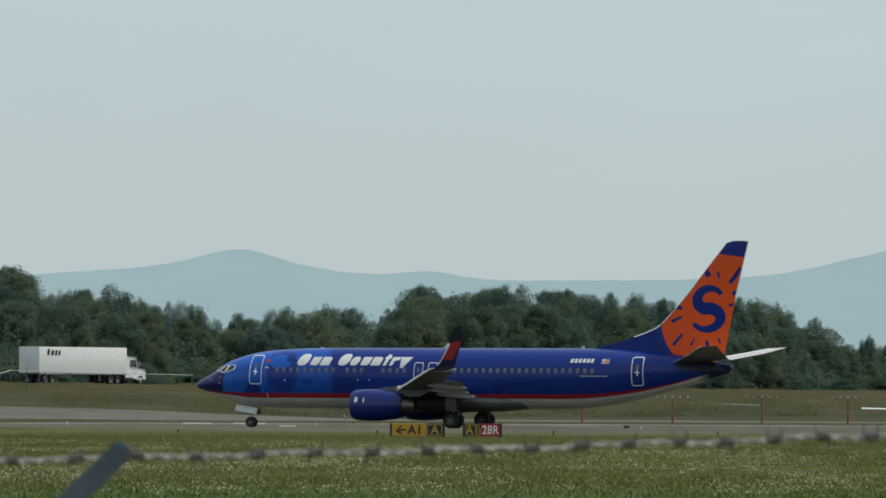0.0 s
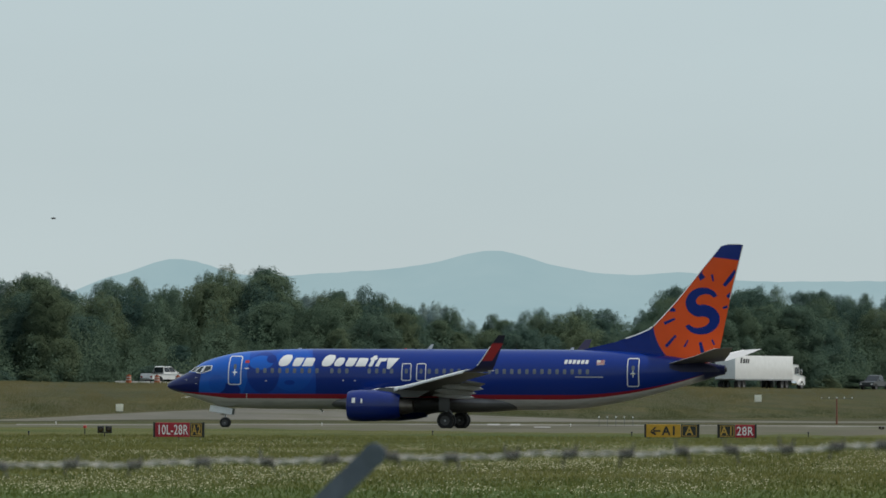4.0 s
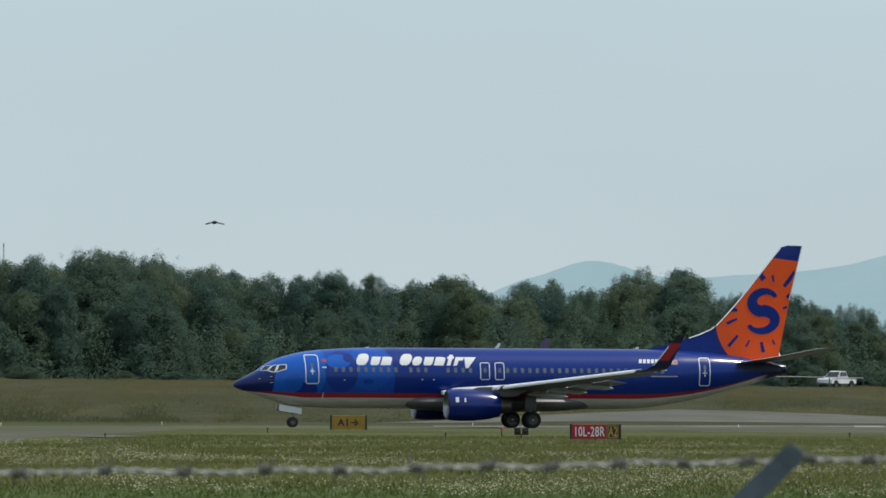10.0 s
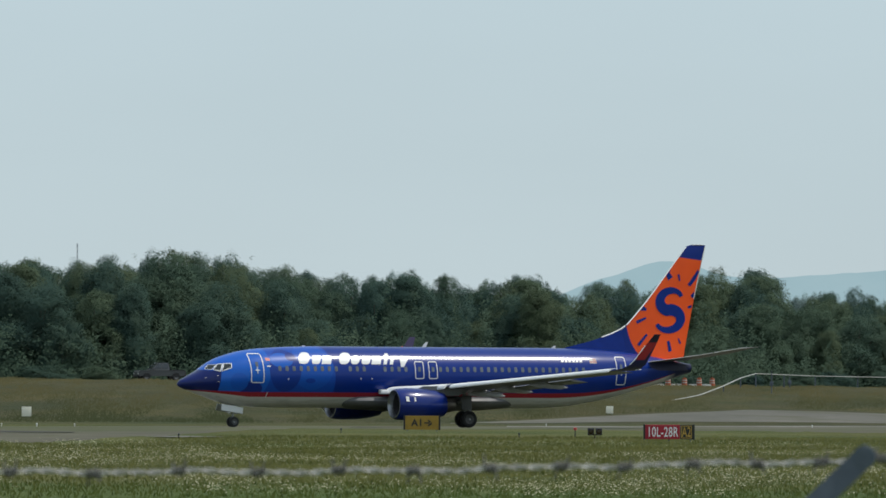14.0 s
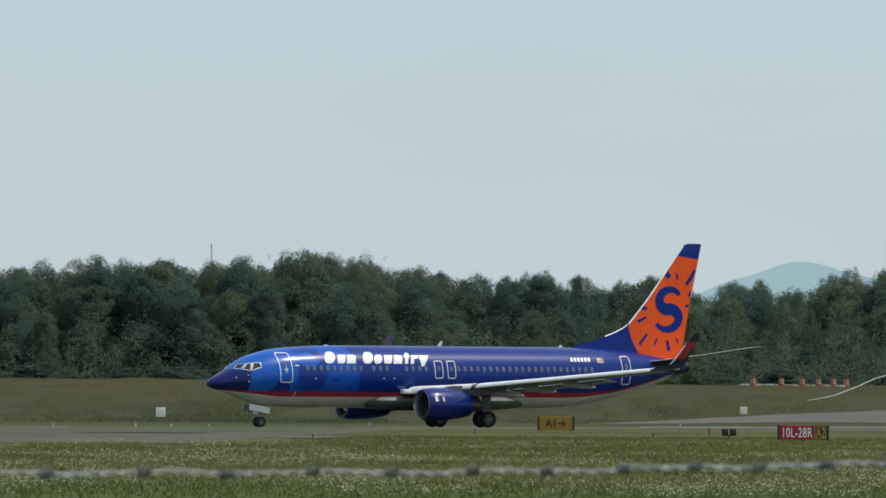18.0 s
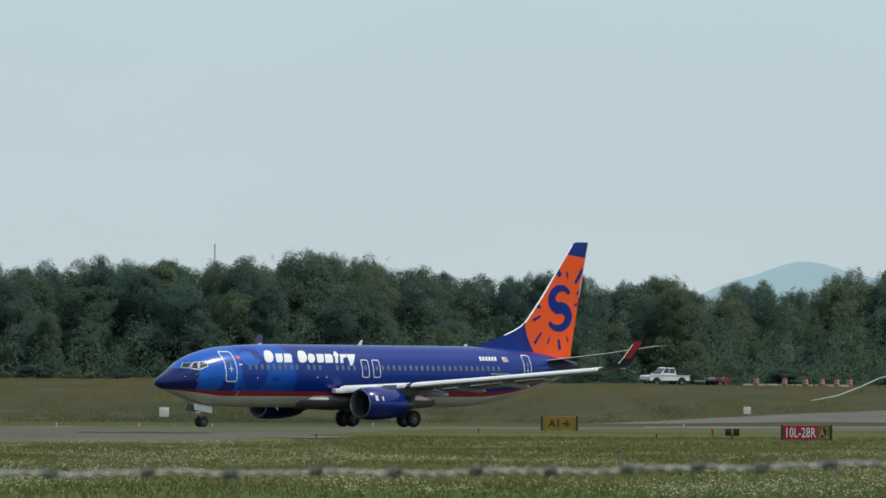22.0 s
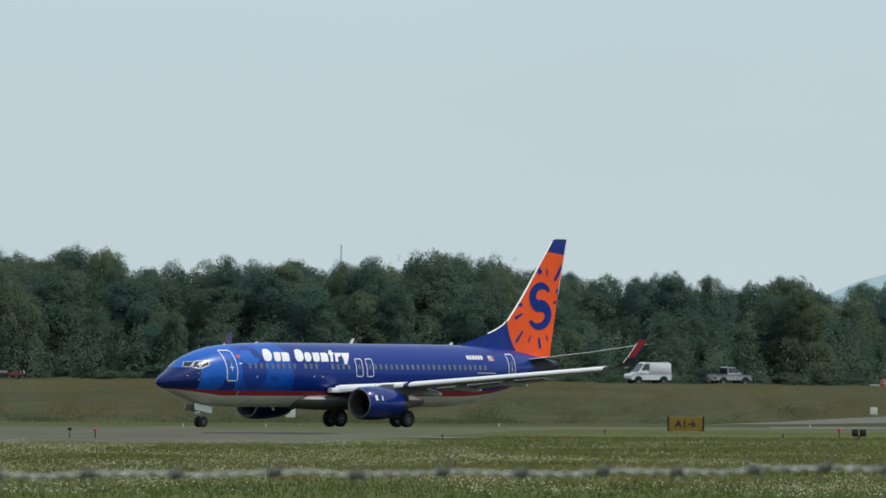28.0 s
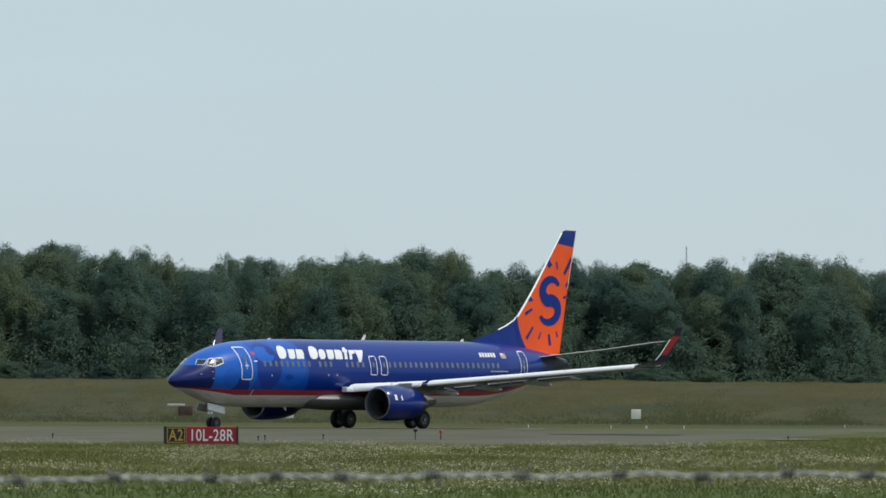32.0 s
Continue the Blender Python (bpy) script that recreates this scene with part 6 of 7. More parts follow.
tagged(new("wild_flowers", me), "scattered white and yellow wild flowers in grass", "flowers", kind="stuff")
verts, faces = [], []
for g, r in zip(*scatter(90000, 158, 385, 0.75)):
    if r > interp(g, ((-3000, 335), (-1150, 338), (-900, 380), (1700, 380))):
        continue
    z = ground_z(g, r)
    c = bearing(g, r, z)
    for j in range(2):
        h, w = 0.04 + 0.10 * nrng.random(), 0.010 + 0.022 * nrng.random()
        dx, dy = nrng.normal() * 0.05, nrng.normal() * 0.05
        k = len(verts)
        verts += [(c.x + dx - w, c.y + dy, z - 0.02), (c.x + dx + w, c.y + dy, z - 0.02), (c.x + dx * 2.2, c.y + dy * 1.5, z + h)]
        faces.append((k, k + 1, k + 2))
me = bpy.data.meshes.new("grass_tufts")
me.from_pydata(verts, [], faces)
me.materials.append(BLADE)
upright(me)
tagged(new("grass_tufts", me), "uncut tufts of green and yellowing grass", "grass", kind="stuff")



def slope_blades(n):
    """Tall unmown grass on the dyke: upright blades, higher and thicker in patches."""
    g = -2560 + 4600 * nrng.random(n)
    rr = np.interp(g, [p[0] for p in ROAD_R], [p[1] for p in ROAD_R])
    top = np.interp(g, [p[0] for p in DYKE_Z], [p[1] for p in DYKE_Z])
    up = nrng.random(n)
    r = rr - 6.5 - 172 * up
    s = (r - rr + 185) / 177
    z = top * (0.25 * s + 0.75 * s * s * (3 - 2 * s))
    patch = np.array([noise.noise((a * 0.012, b * 0.02, 3.5)) + 0.5 * noise.noise((a * 0.05, b * 0.05, 8.5)) for a, b in zip(g.tolist(), r.tolist())])
    near, far = (np.interp(g, [p[0] for p in t], [p[1] for p in t]) for t in (LINK_NEAR, LINK_FAR))
    road = 1.0 * ((g > -540) & (r > near - 26) & (r < far + 1))
    keep = (patch + 0.8 * nrng.normal(size=n) > -0.1) & (road < 0.5)
    g, r, z, patch = g[keep], r[keep], z[keep], patch[keep]
    k = len(g)
    a = (784 - g) / LENS
    h = (0.04 + 0.14 * nrng.random(k)) * np.clip(0.8 + 1.1 * patch, 0.3, 1.7)
    w = 0.014 + 0.022 * nrng.random(k)
    x, y = -r * np.sin(a), r * np.cos(a)
    dx = nrng.normal(size=k) * 0.1
    co = np.stack([np.stack([x - w, y, z - 0.06], 1), np.stack([x + w, y, z - 0.06], 1), np.stack([x + w * 0.4 + dx, y + 0.05, z + h], 1), np.stack([x - w * 0.4 + dx, y + 0.05, z + h], 1)], axis=1)
    return co


def slope_grass_material():
    """Unmown grass: yellow and dry towards the crest, darker and greener at the foot, in soft patches drawn out in
    depth to fit the camera's view.
    """
    m, ns, ls, b = nodes_of("slope_grass_blades")
    tc = ns.new("ShaderNodeTexCoord").outputs["Object"]
    isl = ns.new("ShaderNodeNewGeometry").outputs["Random Per Island"]
    sep = ns.new("ShaderNodeSeparateXYZ")
    ls.new(tc, sep.inputs[0])
    mp = ns.new("ShaderNodeMapping")
    mp.inputs["Scale"].default_value = (0.294, 0.025, 0.000)
    ls.new(tc, mp.inputs["Vector"])
    patch, fine = noise_(ns, ls, mp.outputs[0], 0.45, 4), noise_(ns, ls, mp.outputs[0], 2.2, 4)
    dry = math_(ns, ls, "ADD", band(ns, ls, sep.outputs["Z"], 0.2, 2.4), math_(ns, ls, "MULTIPLY", math_(ns, ls, "SUBTRACT", patch, 0.5), 2.6), True)
    c = blend(ns, ls, dry, (0.030, 0.042, 0.017), (0.079, 0.073, 0.032))
    c = blend(ns, ls, math_(ns, ls, "MULTIPLY", band(ns, ls, fine, 0.52, 0.7), 0.5), c, (0.030, 0.039, 0.018))
    c = blend(ns, ls, math_(ns, ls, "MULTIPLY", isl, 0.3), c, (0.072, 0.068, 0.039))
    ls.new(c, b.inputs["Base Color"])
    b.inputs["Roughness"].default_value = 0.85
    b.inputs["Specular IOR Level"].default_value = 0.1
    return m


me = leaf_mesh("dry_grass", slope_blades(330000), slope_grass_material())
upright(me)
tagged(new("dry_grass", me), "tall dry grass along the dyke's slope and crest", "grass", kind="stuff")


# ---- traffic on the dyke road: built facing +x, wheels on the ground ----
def car_paint(name, col):
    return surface(name, col, 0.3, vary=0.08, coat=0.6)


SILVER, DARK, DARKGREEN, MAROON, CARWHITE = (car_paint(n, c) for n, c in (("silver_car_paint", (0.35, 0.365, 0.375)), ("charcoal_car_paint", (0.045, 0.047, 0.05)), ("dark_green_car_paint", (0.02, 0.035, 0.028)), ("maroon_car_paint", (0.22, 0.02, 0.02)), ("white_car_paint", (0.75, 0.76, 0.76))))
HEADLAMP = surface("headlamp_glass", (0.7, 0.7, 0.68), 0.1, spec=0.8)
TAILLAMP = surface("tail_lamp", (0.3, 0.01, 0.01), 0.2)
CHROME = surface("bright_trim", (0.6, 0.6, 0.6), 0.2, metal=0.9)


WHEEL_GREY = surface("dull_wheel", (0.13, 0.13, 0.13), 0.5, metal=0.4)


def car_wheel(v, x, y, r=0.36, w=0.24):
    hub = new("wheel")
    hub.parent = v
    hub.matrix_basis = pose(x, y, r)
    bm = bmesh.new()
    spin(bm, ((r * 0.6, -w / 2), (r * 0.6, w / 2), (r * 0.92, w / 2), (r, w * 0.3), (r, -w * 0.3), (r * 0.92, -w / 2)), (0, 0, 0), 20)
    part("tyre", bm, RUBBER, hub)
    bm = bmesh.new()
    spin(bm, ((0.03, -w * 0.3), (0.03, w * 0.3), (r * 0.55, w * 0.4), (r * 0.62, w * 0.45), (r * 0.62, -w * 0.45), (r * 0.55, -w * 0.4)), (0, 0, 0), 14)
    part("rim", bm, WHEEL_GREY, hub)


def vehicle(name, label, category, paint, profile, cabin, width, wheels, r=0.36):
    """profile: the side outline of the body; cabin: that of the glazed part, both as (x, z)."""
    v = thing(name, pose(0, 700, 0), label, category)
    bm = bmesh.new()
    hw = width / 2
    loft(bm, [[(x, s * (hw + d), z) for x, z in profile] for s, d in ((-1, -0.06), (-1, 0.0), (1, 0.0), (1, -0.06))])
    body = part("body", bm, paint, v)
    bm = bmesh.new()
    zl = min(z for x, z in cabin)
    ht = max(z for x, z in cabin) - zl
    loft(bm, [[(x, s * (hw - 0.06 - 0.22 * (z - zl) / ht - d), z) for x, z in cabin] for s, d in ((-1, 0.04), (-1, 0.0), (1, 0.0), (1, 0.04))])
    cab = part("cabin", bm, paint, v)
    # side glass, windscreen
    xs = sorted(x for x, z in cabin)
    c0, c1 = xs[0], xs[-1]
    top = [x for x, z in cabin if z > zl + ht * 0.6]
    t0, t1 = min(top), max(top)
    n = 2 if c1 - c0 > 1.6 else 1
    for s in (-1, 1):
        for k in range(n):
            u0, u1 = (k + 0.06) / n, (k + 0.94) / n
            bm = bmesh.new()
            q = []
            for u, h in ((u0, 0.26), (u1, 0.26), (u1, 0.84), (u0, 0.84)):
                a, b_ = c0 + 0.12 + (c1 - c0 - 0.24) * u, t0 + 0.06 + (t1 - t0 - 0.12) * u
                q.append((a + (b_ - a) * h, s * (hw - 0.06 - 0.22 * h + 0.012), zl + ht * h))
            loft(bm, [q, [(x, y - s * 0.02, z) for x, y, z in q]])
            part("side_window", bm, GLASS_DARK, cab, smooth=False)
    for xa, xb, nm in ((c1, t1, "windscreen"), (c0, t0, "rear_window")):
        e = 0.015 if xa > 0 and nm == "windscreen" else -0.015
        bm = bmesh.new()
        q = [(xa + (xb - xa) * h + e, y * (hw - 0.14 - 0.2 * h), zl + ht * h) for h, y in ((0.1, -1), (0.1, 1), (0.88, 1), (0.88, -1))]
        loft(bm, [q, [(x - e * 1.5, y, z) for x, y, z in q]])
        part(nm, bm, GLASS_DARK, cab, smooth=False)
    x0, x1 = min(x for x, z in profile), max(x for x, z in profile)
    for x, nm, mm in ((x1 - 0.03, "headlight", HEADLAMP), (x0 + 0.03, "tail_light", TAILLAMP)):
        for s in (-1, 1):
            bm = bmesh.new()
            box(bm, (x, s * (hw - 0.22), 0.72), (0.12, 0.3, 0.16), bevel=0.02)
            part(nm, bm, mm, v)
    for x in (x1, x0):
        bm = bmesh.new()
        box(bm, (x, 0, 0.5), (0.14, width * 0.96, 0.2), bevel=0.04)
        part("bumper", bm, CHROME if paint is not DARK else BLACK, v)
    for x in wheels:
        for s in (-1, 1):
            car_wheel(v, x, s * (hw - 0.1), r)
            bm = bmesh.new()
            k = [(x + (r + 0.07) * math.cos(t), r + (r + 0.07) * math.sin(t)) for t in [i * math.pi / 8 for i in range(9)]]
            prism(bm, k, s * (hw - 0.16), s * (hw + 0.008))
            part("wheel_arch", bm, BLACK, v)
    for s in (-1, 1):
        bm = bmesh.new()
        box(bm, (c1 - 0.25, s * (hw + 0.1), zl + 0.12), (0.12, 0.18, 0.14), bevel=0.03)
        part("mirror", bm, paint, v)
    return v


# k shortens the truck along its length to fit the camera's view
def pickup(label, paint, k=0.85):
    v = vehicle("pickup_truck", label, "pickup truck", paint,
                [(x * k, z) for x, z in ((-2.85, 0.48), (-2.88, 1.02), (-0.75, 1.05), (1.05, 1.08), (2.62, 1.02), (2.8, 0.9), (2.82, 0.48))],
                [(x * k, z) for x, z in ((-1.02, 1.05), (-0.92, 1.72), (-0.78, 1.82), (0.20, 1.82), (0.38, 1.76), (1.32, 1.07))], 1.9, (-1.75 * k, 1.85 * k), 0.38)
    bm = bmesh.new()
    box(bm, (-1.85 * k, 0, 1.06), (1.8 * k, 1.55, 0.06))
    part("load_bed", bm, BLACK, v)
    bm = bmesh.new()
    box(bm, (-2.86 * k, 0, 0.85), (0.06, 1.65, 0.45), bevel=0.02)
    part("tailgate", bm, paint, v)
    return v


def sedan(label, paint):
    return vehicle("sedan", label, "car", paint, ((-2.3, 0.38), (-2.34, 0.85), (-1.6, 0.98), (0.9, 0.95), (2.1, 0.8), (2.3, 0.65), (2.3, 0.38)),
                   ((-1.75, 0.95), (-1.0, 1.38), (-0.6, 1.44), (0.2, 1.44), (0.45, 1.38), (1.25, 0.93)), 1.8, (-1.4, 1.4), 0.33)


def suv(label, paint, k=1.0):
    return vehicle("suv", label, "car", paint, [(x * k, z) for x, z in ((-2.3, 0.45), (-2.33, 1.05), (0.95, 1.08), (2.15, 1.0), (2.32, 0.85), (2.32, 0.45))],
                   [(x * k, z) for x, z in ((-2.28, 1.05), (-2.05, 1.72), (-1.8, 1.8), (0.2, 1.8), (0.4, 1.75), (1.1, 1.06))], 1.88, (-1.4 * k, 1.42 * k), 0.38)


def van(label, paint):
    v = vehicle("van", label, "van", paint, [(x * 0.88, z) for x, z in ((-2.5, 0.42), (-2.54, 1.15), (1.4, 1.15), (2.25, 1.05), (2.45, 0.85), (2.45, 0.42))],
                [(x * 0.88, z) for x, z in ((-2.52, 1.12), (-2.48, 2.1), (-2.3, 2.2), (0.45, 2.2), (0.7, 2.12), (1.65, 1.13))], 2.0, (-1.36, 1.4), 0.37)
    bm = bmesh.new()
    for s in (-1, 1):
        box(bm, (-1.0, s * 0.86, 1.62), (2.35, 0.16, 0.80), bevel=0.02)
    part("cargo_side", bm, paint, v, "windowless cargo side")
    return v


def flat_trailer():
    v = thing("flatbed_trailer", pose(0, 700, 0), "low dark equipment trailer towed by pickup", "trailer")
    bm = bmesh.new()
    box(bm, (0, 0, 0.52), (3.3, 1.8, 0.1), bevel=0.02)
    part("deck", bm, BLACK, v)
    bm = bmesh.new()
    rod(bm, (1.6, 0.5, 0.5), (2.7, 0, 0.46), 0.05, seg=6)
    rod(bm, (1.6, -0.5, 0.5), (2.7, 0, 0.46), 0.05, seg=6)
    part("drawbar", bm, STEEL, v)
    for s in (-1, 1):
        bm = bmesh.new()
        box(bm, (0.5, s * 0.9, 0.62), (1.7, 0.05, 0.14))
        part("side_rail", bm, MAROON, v)
        bm = bmesh.new()
        k = [(-0.45 + 0.62 * math.cos(t), 0.42 + 0.42 * math.sin(t)) for t in [i * math.pi / 8 for i in range(9)]]
        prism(bm, k, s * 0.9, s * 1.12)
        part("mudguard", bm, MAROON, v)
    for x in (-0.45, 0.25):
        for s in (-1, 1):
            car_wheel(v, x, s * 1.0, 0.31, 0.2)
    bm = bmesh.new()
    box(bm, (0.9, 0.1, 0.72), (0.8, 0.9, 0.3), bevel=0.04)
    part("tool_box", bm, STEEL, v)
    for x, h in ((-1.2, 0.42), (-0.9, 0.3), (-0.5, 0.36)):
        bm = bmesh.new()
        rod(bm, (x, -0.5, 0.55), (x + 0.1, -0.45, 0.55 + h), 0.05, seg=6)
        part("stake", bm, OFFWHITE if h > 0.4 else STEEL, v)
    return v


def semi_truck():
    v = thing("semi_truck", pose(0, 700, 0), "white articulated lorry with long box trailer", "truck")
    bm = bmesh.new()
    box(bm, (-9.07, 0, 2.5), (16.15, 2.55, 2.72), bevel=0.04)
    tr = part("trailer_box", bm, WHITE, v, "plain white box trailer")
    for s in (-1, 1):
        for k, (x, w, h) in enumerate(((-15.5, 0.55, 0.62), (-14.75, 0.6, 0.5), (-14.1, 0.55, 0.5), (-13.5, 0.5, 0.48))):
            bm = bmesh.new()
            d = 0.14
            prism(bm, ((x - w / 2, 3.0), (x + w / 2 - d, 3.0), (x + w / 2, 3.0 + h), (x - w / 2 + d, 3.0 + h)), s * 1.30, s * 1.305)
            part("logo_block", bm, BLACK, tr, "dark plain block of a mark", smooth=False)
        bm = bmesh.new()
        box(bm, (-9.07, s * 1.27, 1.1), (16.05, 0.06, 0.16))
        part("side_rail", bm, STEEL, tr, smooth=False)
    bm = bmesh.new()
    box(bm, (-2.3, 0, 0.95), (7.4, 0.9, 0.22))
    part("chassis", bm, BLACK, v)
    bm = bmesh.new()
    loft(bm, [[(x, s * d, z) for x, z in ((-0.9, 0.8), (-0.9, 2.75), (-0.6, 2.95), (0.75, 2.9), (1.0, 2.7), (1.2, 1.75), (2.5, 1.6), (2.75, 1.4), (2.8, 0.55), (1.0, 0.6))] for s, d in ((-1, 1.1), (-1, 1.18), (1, 1.18), (1, 1.1))])
    cab = part("cab", bm, WHITE, v, "white bonneted cab")
    for s in (-1, 1):
        bm = bmesh.new()
        prism(bm, ((-0.1, 1.85), (0.95, 1.85), (0.82, 2.6), (-0.1, 2.6)), s * 1.185, s * 1.195)
        part("side_window", bm, GLASS_DARK, cab, smooth=False)
        bm = bmesh.new()
        rod(bm, (-1.05, s * 0.95, 0.8), (-1.05, s * 0.95, 3.5), 0.07, seg=8)
        part("exhaust_stack", bm, CHROME, v)
        bm = bmesh.new()
        box(bm, (1.15, s * 1.4, 2.1), (0.1, 0.2, 0.5), bevel=0.03)
        part("mirror", bm, CHROME, cab)
        bm = bmesh.new()
        rod(bm, (-1.2, s * 0.95, 0.75), (0.2, s * 0.95, 0.75), 0.3, seg=14)
        part("fuel_tank", bm, ALU, v)
        bm = bmesh.new()
        box(bm, (2.76, s * 0.85, 1.0), (0.08, 0.35, 0.22), bevel=0.02)
        part("headlight", bm, HEADLAMP, v)
        bm = bmesh.new()
        k = [(1.7 + 0.68 * math.cos(t), 0.5 + 0.68 * math.sin(t)) for t in [i * math.pi / 8 for i in range(9)]]
        prism(bm, k, s * 1.0, s * 1.22)
        part("fender", bm, WHITE, cab)
    bm = bmesh.new()
    q = [(1.02 + d, y, z) for d, y, z in ((0.17, -1.0, 1.8), (0.17, 1.0, 1.8), (0.0, 0.95, 2.68), (0.0, -0.95, 2.68))]
    loft(bm, [q, [(x - 0.03, y, z) for x, y, z in q]])
    part("windscreen", bm, GLASS_DARK, cab, smooth=False)
    for x in (1.7, -2.6, -3.9, -14.6, -15.9):
        for s in (-1, 1):
            car_wheel(v, x, s * 1.0, 0.5, 0.5)
    for x in (-5.4,):
        for s in (-1, 1):
            bm = bmesh.new()
            box(bm, (x, s * 0.8, 0.75), (0.14, 0.14, 0.8))
            part("landing_leg", bm, STEEL, v)
    return v


DRIVES = []
PAN_T, PAN_P = [p[0] for p in PAN], [p[1] for p in PAN]


def road_pose(g, lane, way):
    """Where a vehicle stands on the road at a bearing: lane -1 is the near one; way +1 drives to greater bearings."""
    def spot(gg):
        r = interp(gg, ROAD_SOFT) + 1.85 * lane
        return bearing(gg, r, ground_z(gg, r) + 0.03)
    p, q = spot(g - 12), spot(g + 12)
    d = (q - p) * way
    c = spot(g)
    return pose(c.x, c.y, c.z, 0, 0, math.degrees(math.atan2(d.y, d.x)))


ROAD_SOFT = tuple((g, sum(interp(g + k * 60, ROAD_R) for k in (-2, -1, 0, 1, 2)) / 5) for g in range(-3400, 2601, 60))


def drive(ob, keys, way, lag=0.0):
    """keys: (seconds, bearing) along the road; carried on at the same pace before and after. lag: metres behind."""
    rows = []
    ts = [k[0] for k in keys]
    gs = [k[1] for k in keys]
    for i in range(33):
        t = float(i)
        if t < ts[0]:
            g = gs[0] + (t - ts[0]) * (gs[1] - gs[0]) / (ts[1] - ts[0])
        elif t > ts[-1]:
            g = gs[-1] + (t - ts[-1]) * (gs[-1] - gs[-2]) / (ts[-1] - ts[-2])
        else:
            g = float(np.interp(t, ts, gs))
        g -= way * lag * 17.6
        g = max(-3300, min(2500, g))
        rows.append((t, road_pose(g, -1 if way > 0 else 1, way)))
    DRIVES.append((ob, rows))


drive(semi_truck(), ((0, 216), (0.5, 306), (1, 395), (3.5, 850)), 1)
drive(sedan("silver sedan driving along the dyke road", SILVER), ((2.5, -240), (3.0, -127), (6.5, 640)), 1)
drive(pickup("white pickup truck driving along the dyke road", CARWHITE), ((3.0, -364), (3.5, -268), (7.0, 500), (7.5, 560)), 1)
drive(pickup("charcoal pickup truck driving along the dyke road", DARK), ((5.5, 824), (6, 733), (6.5, 623), (7, 545), (14, -1035), (15, -1308), (15.5, -1435)), -1)
drive(pickup("white crew pickup truck on the dyke road", CARWHITE), ((9.0, 520), (9.5, 376), (10, 293), (10.5, 199), (11, 113), (13, -290), (15, -780), (17.5, -1480)), -1)
TOW = ((20, 30), (20.5, -78), (21, -161), (21.5, -272), (22, -384), (22.5, -484), (23, -575), (27.5, -1725))
drive(pickup("white pickup truck towing a flat trailer", CARWHITE), TOW, -1)
drive(flat_trailer(), TOW, -1, lag=5.2)
drive(pickup("dark green pickup truck on the dyke road", DARKGREEN), ((22.5, -1500), (23, -1355), (27.5, -290), (28, -185)), 1)
drive(pickup("silver shortened pickup truck on the dyke road", SILVER, 0.72), ((24, -1529), (24.5, -1395), (27.5, -612), (28, -493), (28.5, -391)), 1)
drive(van("white windowless cargo van on the dyke road", CARWHITE), ((25.5, -90), (27.5, -520), (28, -638), (29.5, -1000)), -1)
drive(suv("maroon estate car driving along the dyke road", MAROON), ((25.5, -1570), (29, -638), (29.5, -519), (30, -421)), 1)


# ---- birds ----
def bird(label, span):
    b = thing("bird", pose(0, 150, 30), label, "bird")
    dark = surface("dark_feathers", (0.03, 0.03, 0.032), 0.8)
    bm = bmesh.new()
    loft(bm, [[(x, r * math.cos(k * math.pi / 4), r * 0.9 * math.sin(k * math.pi / 4)) for k in range(8)] for x, r in ((-0.30 * span, 0.006), (-0.22 * span, 0.07 * span), (-0.05 * span, 0.10 * span), (0.12 * span, 0.085 * span), (0.2 * span, 0.06 * span), (0.27 * span, 0.01))])
    part("body", bm, dark, b)
    bm = bmesh.new()
    loft(bm, [[(-0.2 * span, -0.02 * span, 0), (-0.2 * span, 0.02 * span, 0), (-0.2 * span, 0, 0.01)], [(-0.36 * span, -0.06 * span, 0), (-0.36 * span, 0.06 * span, 0), (-0.36 * span, 0, 0.006)]])
    part("tail", bm, dark, b)
    wings = []
    for s in (-1, 1):
        bm = bmesh.new()
        loft(bm, [[(a, s * y, z) for a, z in ((lo, 0.0), (hi, 0.008), ((lo + hi) / 2, 0.028))] for y, lo, hi in ((0.03 * span, -0.14 * span, 0.14 * span), (0.25 * span, -0.13 * span, 0.15 * span), (0.5 * span, -0.14 * span, -0.02 * span))])
        wings.append((part("wing", bm, dark, b), s))
    return b, wings


def fly(ob, wings, keys, r, head):
    """keys: seconds, bearing counted from the present heading, height number."""
    rows = []
    for t, x, y in keys:
        g = x - float(np.interp(t, PAN_T, PAN_P))
        p = bearing(g, r, EYE + (695 - y) * r / LENS)
        rows.append((t, pose(p.x, p.y, p.z, 0, 0, head)))
    DRIVES.append((ob, [(0.0, rows[0][1])] * (rows[0][0] > 0) + rows + [(32.0, rows[-1][1])] * (rows[-1][0] < 32)))
    for w, s in wings:
        flap = []
        for i in range(129):
            flap.append((i * 0.25, pose(0, 0, 0, s * (24 if i % 2 else -14), 0, 0)))
        DRIVES.append((w, flap))


b1, w1 = bird("dark bird flying over the airfield", 0.42)
fly(b1, w1, ((6.0, 560, -420), (6.5, 620, -190), (7, 696, 40), (7.5, 752, 168), (8, 762, 301), (8.5, 710, 420), (9, 696, 454), (9.5, 628, 458), (10, 378, 396), (10.5, 20, 300), (11, -400, 220), (12, -1600, 60)), 150, 120)
b2, w2 = bird("small dark bird low over the trees", 0.3)
fly(b2, w2, ((5.0, 200, 390), (5.5, 85, 436), (6, 42, 470), (6.5, 110, 465), (7.0, -60, 430), (7.5, -700, 380), (9, -2500, 300)), 240, 200)


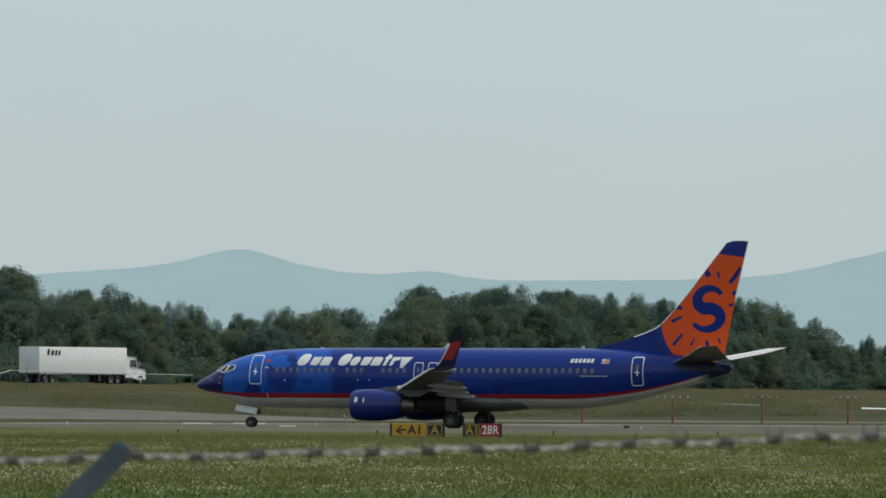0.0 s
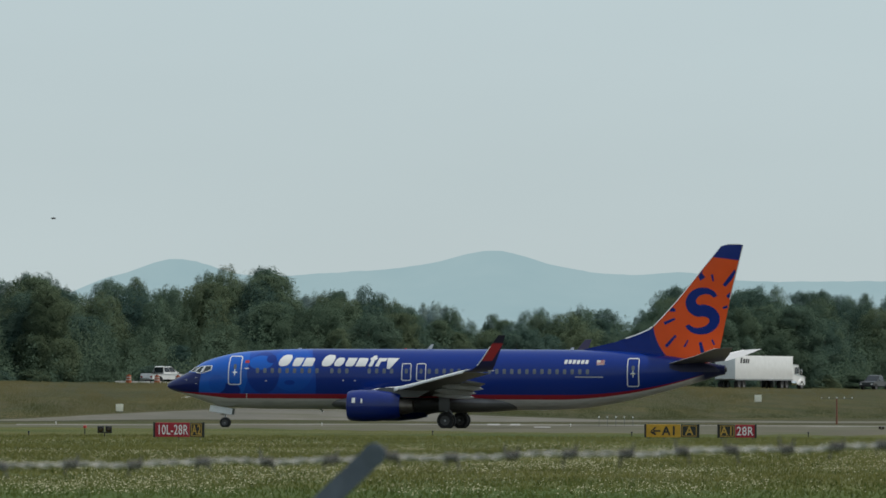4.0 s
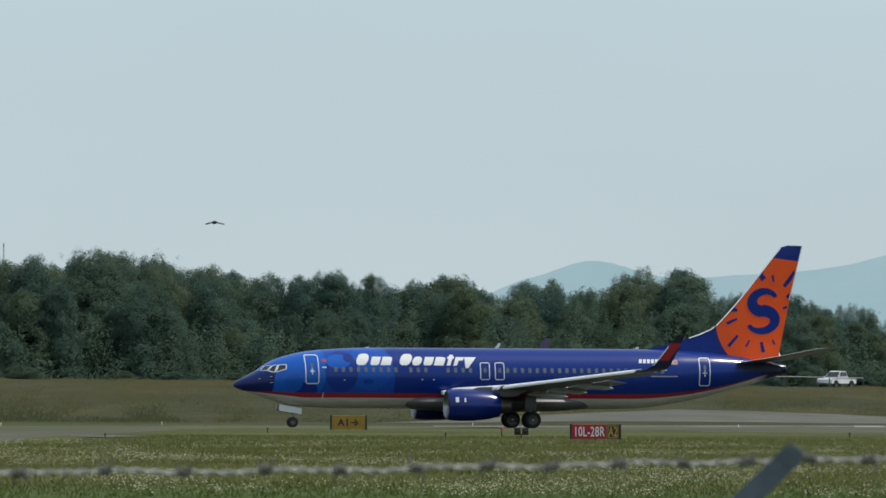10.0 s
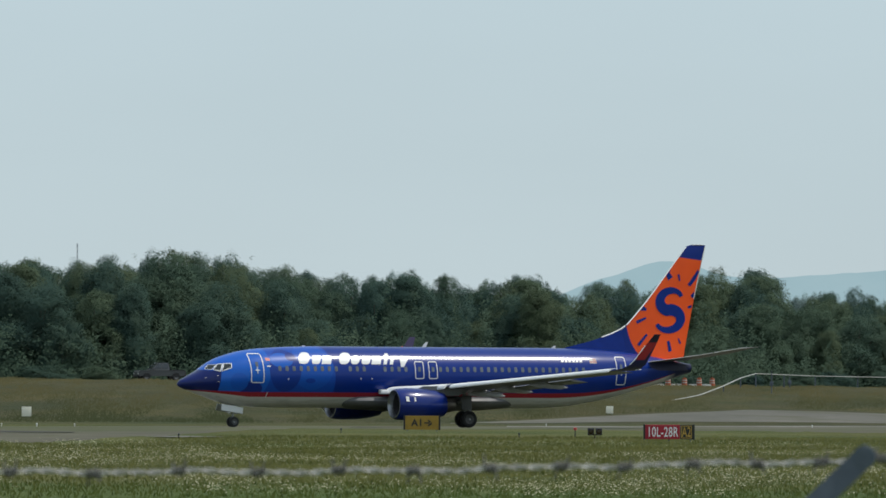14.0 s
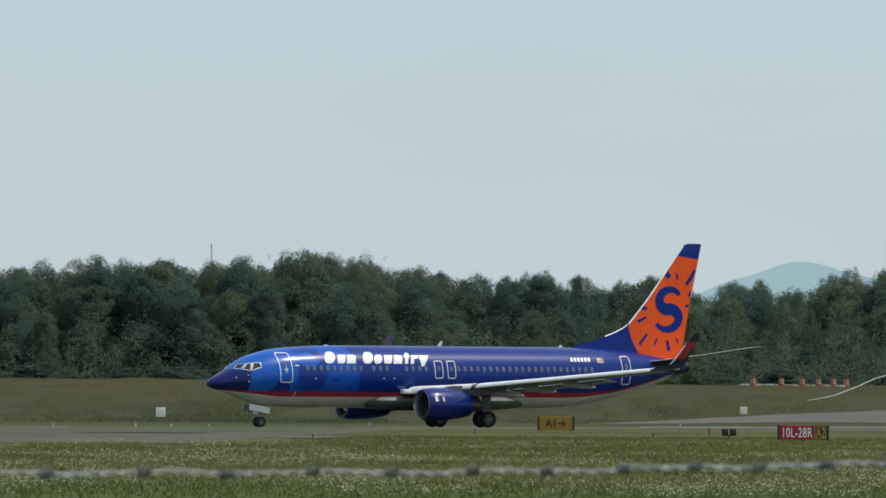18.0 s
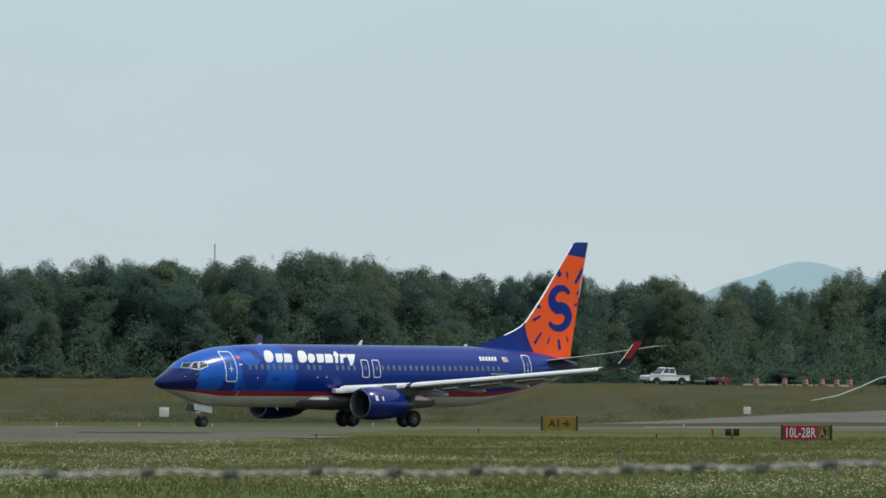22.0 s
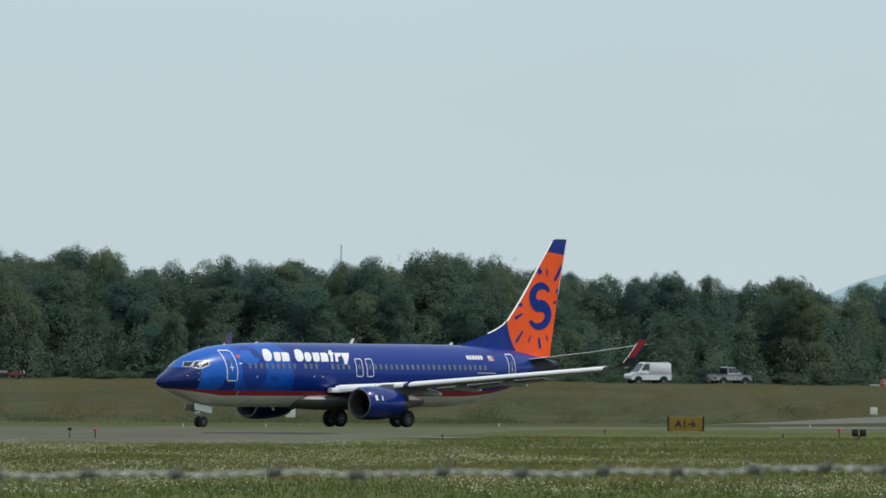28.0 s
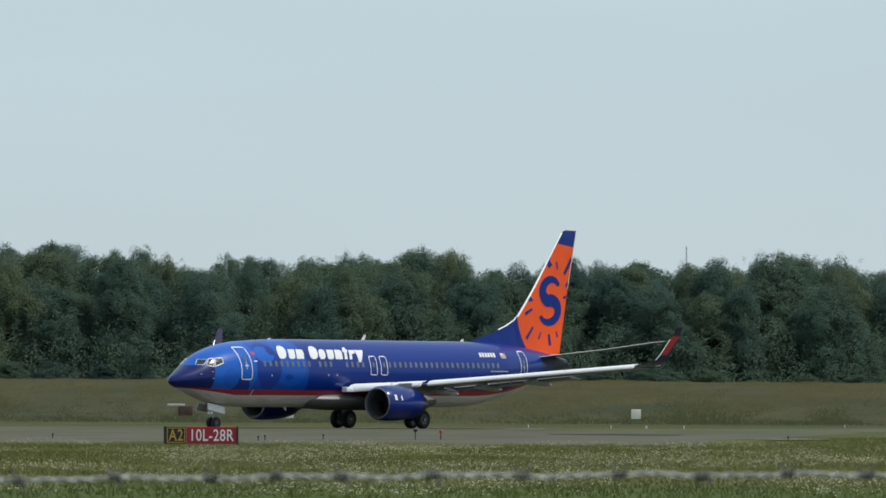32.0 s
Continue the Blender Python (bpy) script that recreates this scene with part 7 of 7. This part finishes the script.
# ---- what moves ----
TAXI = [
    (0, 1.74, 486.15, -21.25, -0.044),
    (1, -2.46, 487.67, -18.51, -0.046),
    (2, -6.96, 489.06, -15.53, -0.080),
    (3, -11.64, 490.22, -12.17, -0.093),
    (3.5, -13.98, 490.69, -10.29, -0.093),
    (5.5, -22.99, 491.59, -0.65, -0.093),
    (6, -25.21, 491.57, 1.62, -0.089),
    (7, -29.32, 491.30, 6.07, -0.071),
    (8, -33.03, 490.78, 10.31, -0.048),
    (9, -36.46, 490.04, 14.25, -0.031),
    (10, -39.56, 489.15, 18.35, -0.020),
    (11, -42.34, 488.14, 22.26, -0.012),
    (12, -44.80, 487.04, 26.01, 0.013),
    (13, -47.02, 485.90, 29.33, 0.008),
    (14, -49.04, 484.70, 32.22, 0.016),
    (15, -51.10, 483.37, 33.93, 0.032),
    (17.5, -55.64, 480.08, 39.02, 0.032),
    (18, -56.45, 479.41, 40.53, 0.044),
    (19, -57.83, 478.18, 43.69, 0.048),
    (20, -59.19, 476.83, 46.54, 0.042),
    (21, -60.33, 475.57, 49.31, 0.066),
    (22, -61.44, 474.24, 51.32, 0.069),
    (23, -62.40, 473.02, 52.65, 0.076),
    (24, -63.40, 471.69, 53.19, 0.071),
    (25, -64.53, 470.16, 53.93, 0.077),
    (25.5, -65.16, 469.30, 54.32, 0.081),
    (27.5, -68.02, 465.22, 56.02, 0.094),
    (28, -68.86, 463.95, 56.52, 0.101),
    (29, -71.13, 460.47, 57.59, 0.102),
    (30, -74.58, 454.87, 59.17, 0.122),
    (31, -79.21, 446.88, 60.72, 0.126),
    (32, -85.12, 436.10, 62.15, 0.145),
]


def motions():
    walk(jet, [(t, pose(x, y, z, 0, 0, h)) for t, x, y, h, z in TAXI])
    # the wheels roll with the ground that the jet covers
    ts = np.arange(0, 32.01, 0.1)
    px, py, hd = (np.interp(ts, [r[0] for r in TAXI], [r[k] for r in TAXI]) for k in (1, 2, 3))
    gone = np.concatenate([[0], np.cumsum(np.hypot(np.diff(px), np.diff(py)))])
    for hub, ax, y, r in JET_WHEELS:
        turn = np.degrees(gone / r)
        n = int(turn[-1] // 80) + 1
        rows = []
        for k in range(n + 1):
            a = turn[-1] * k / n
            rows.append((float(np.interp(a, turn, ts)), pose(ax, y, r, 0, -a, 0)))
        walk(hub, rows)
    for ob, rows in DRIVES:
        walk(ob, rows)


motions()
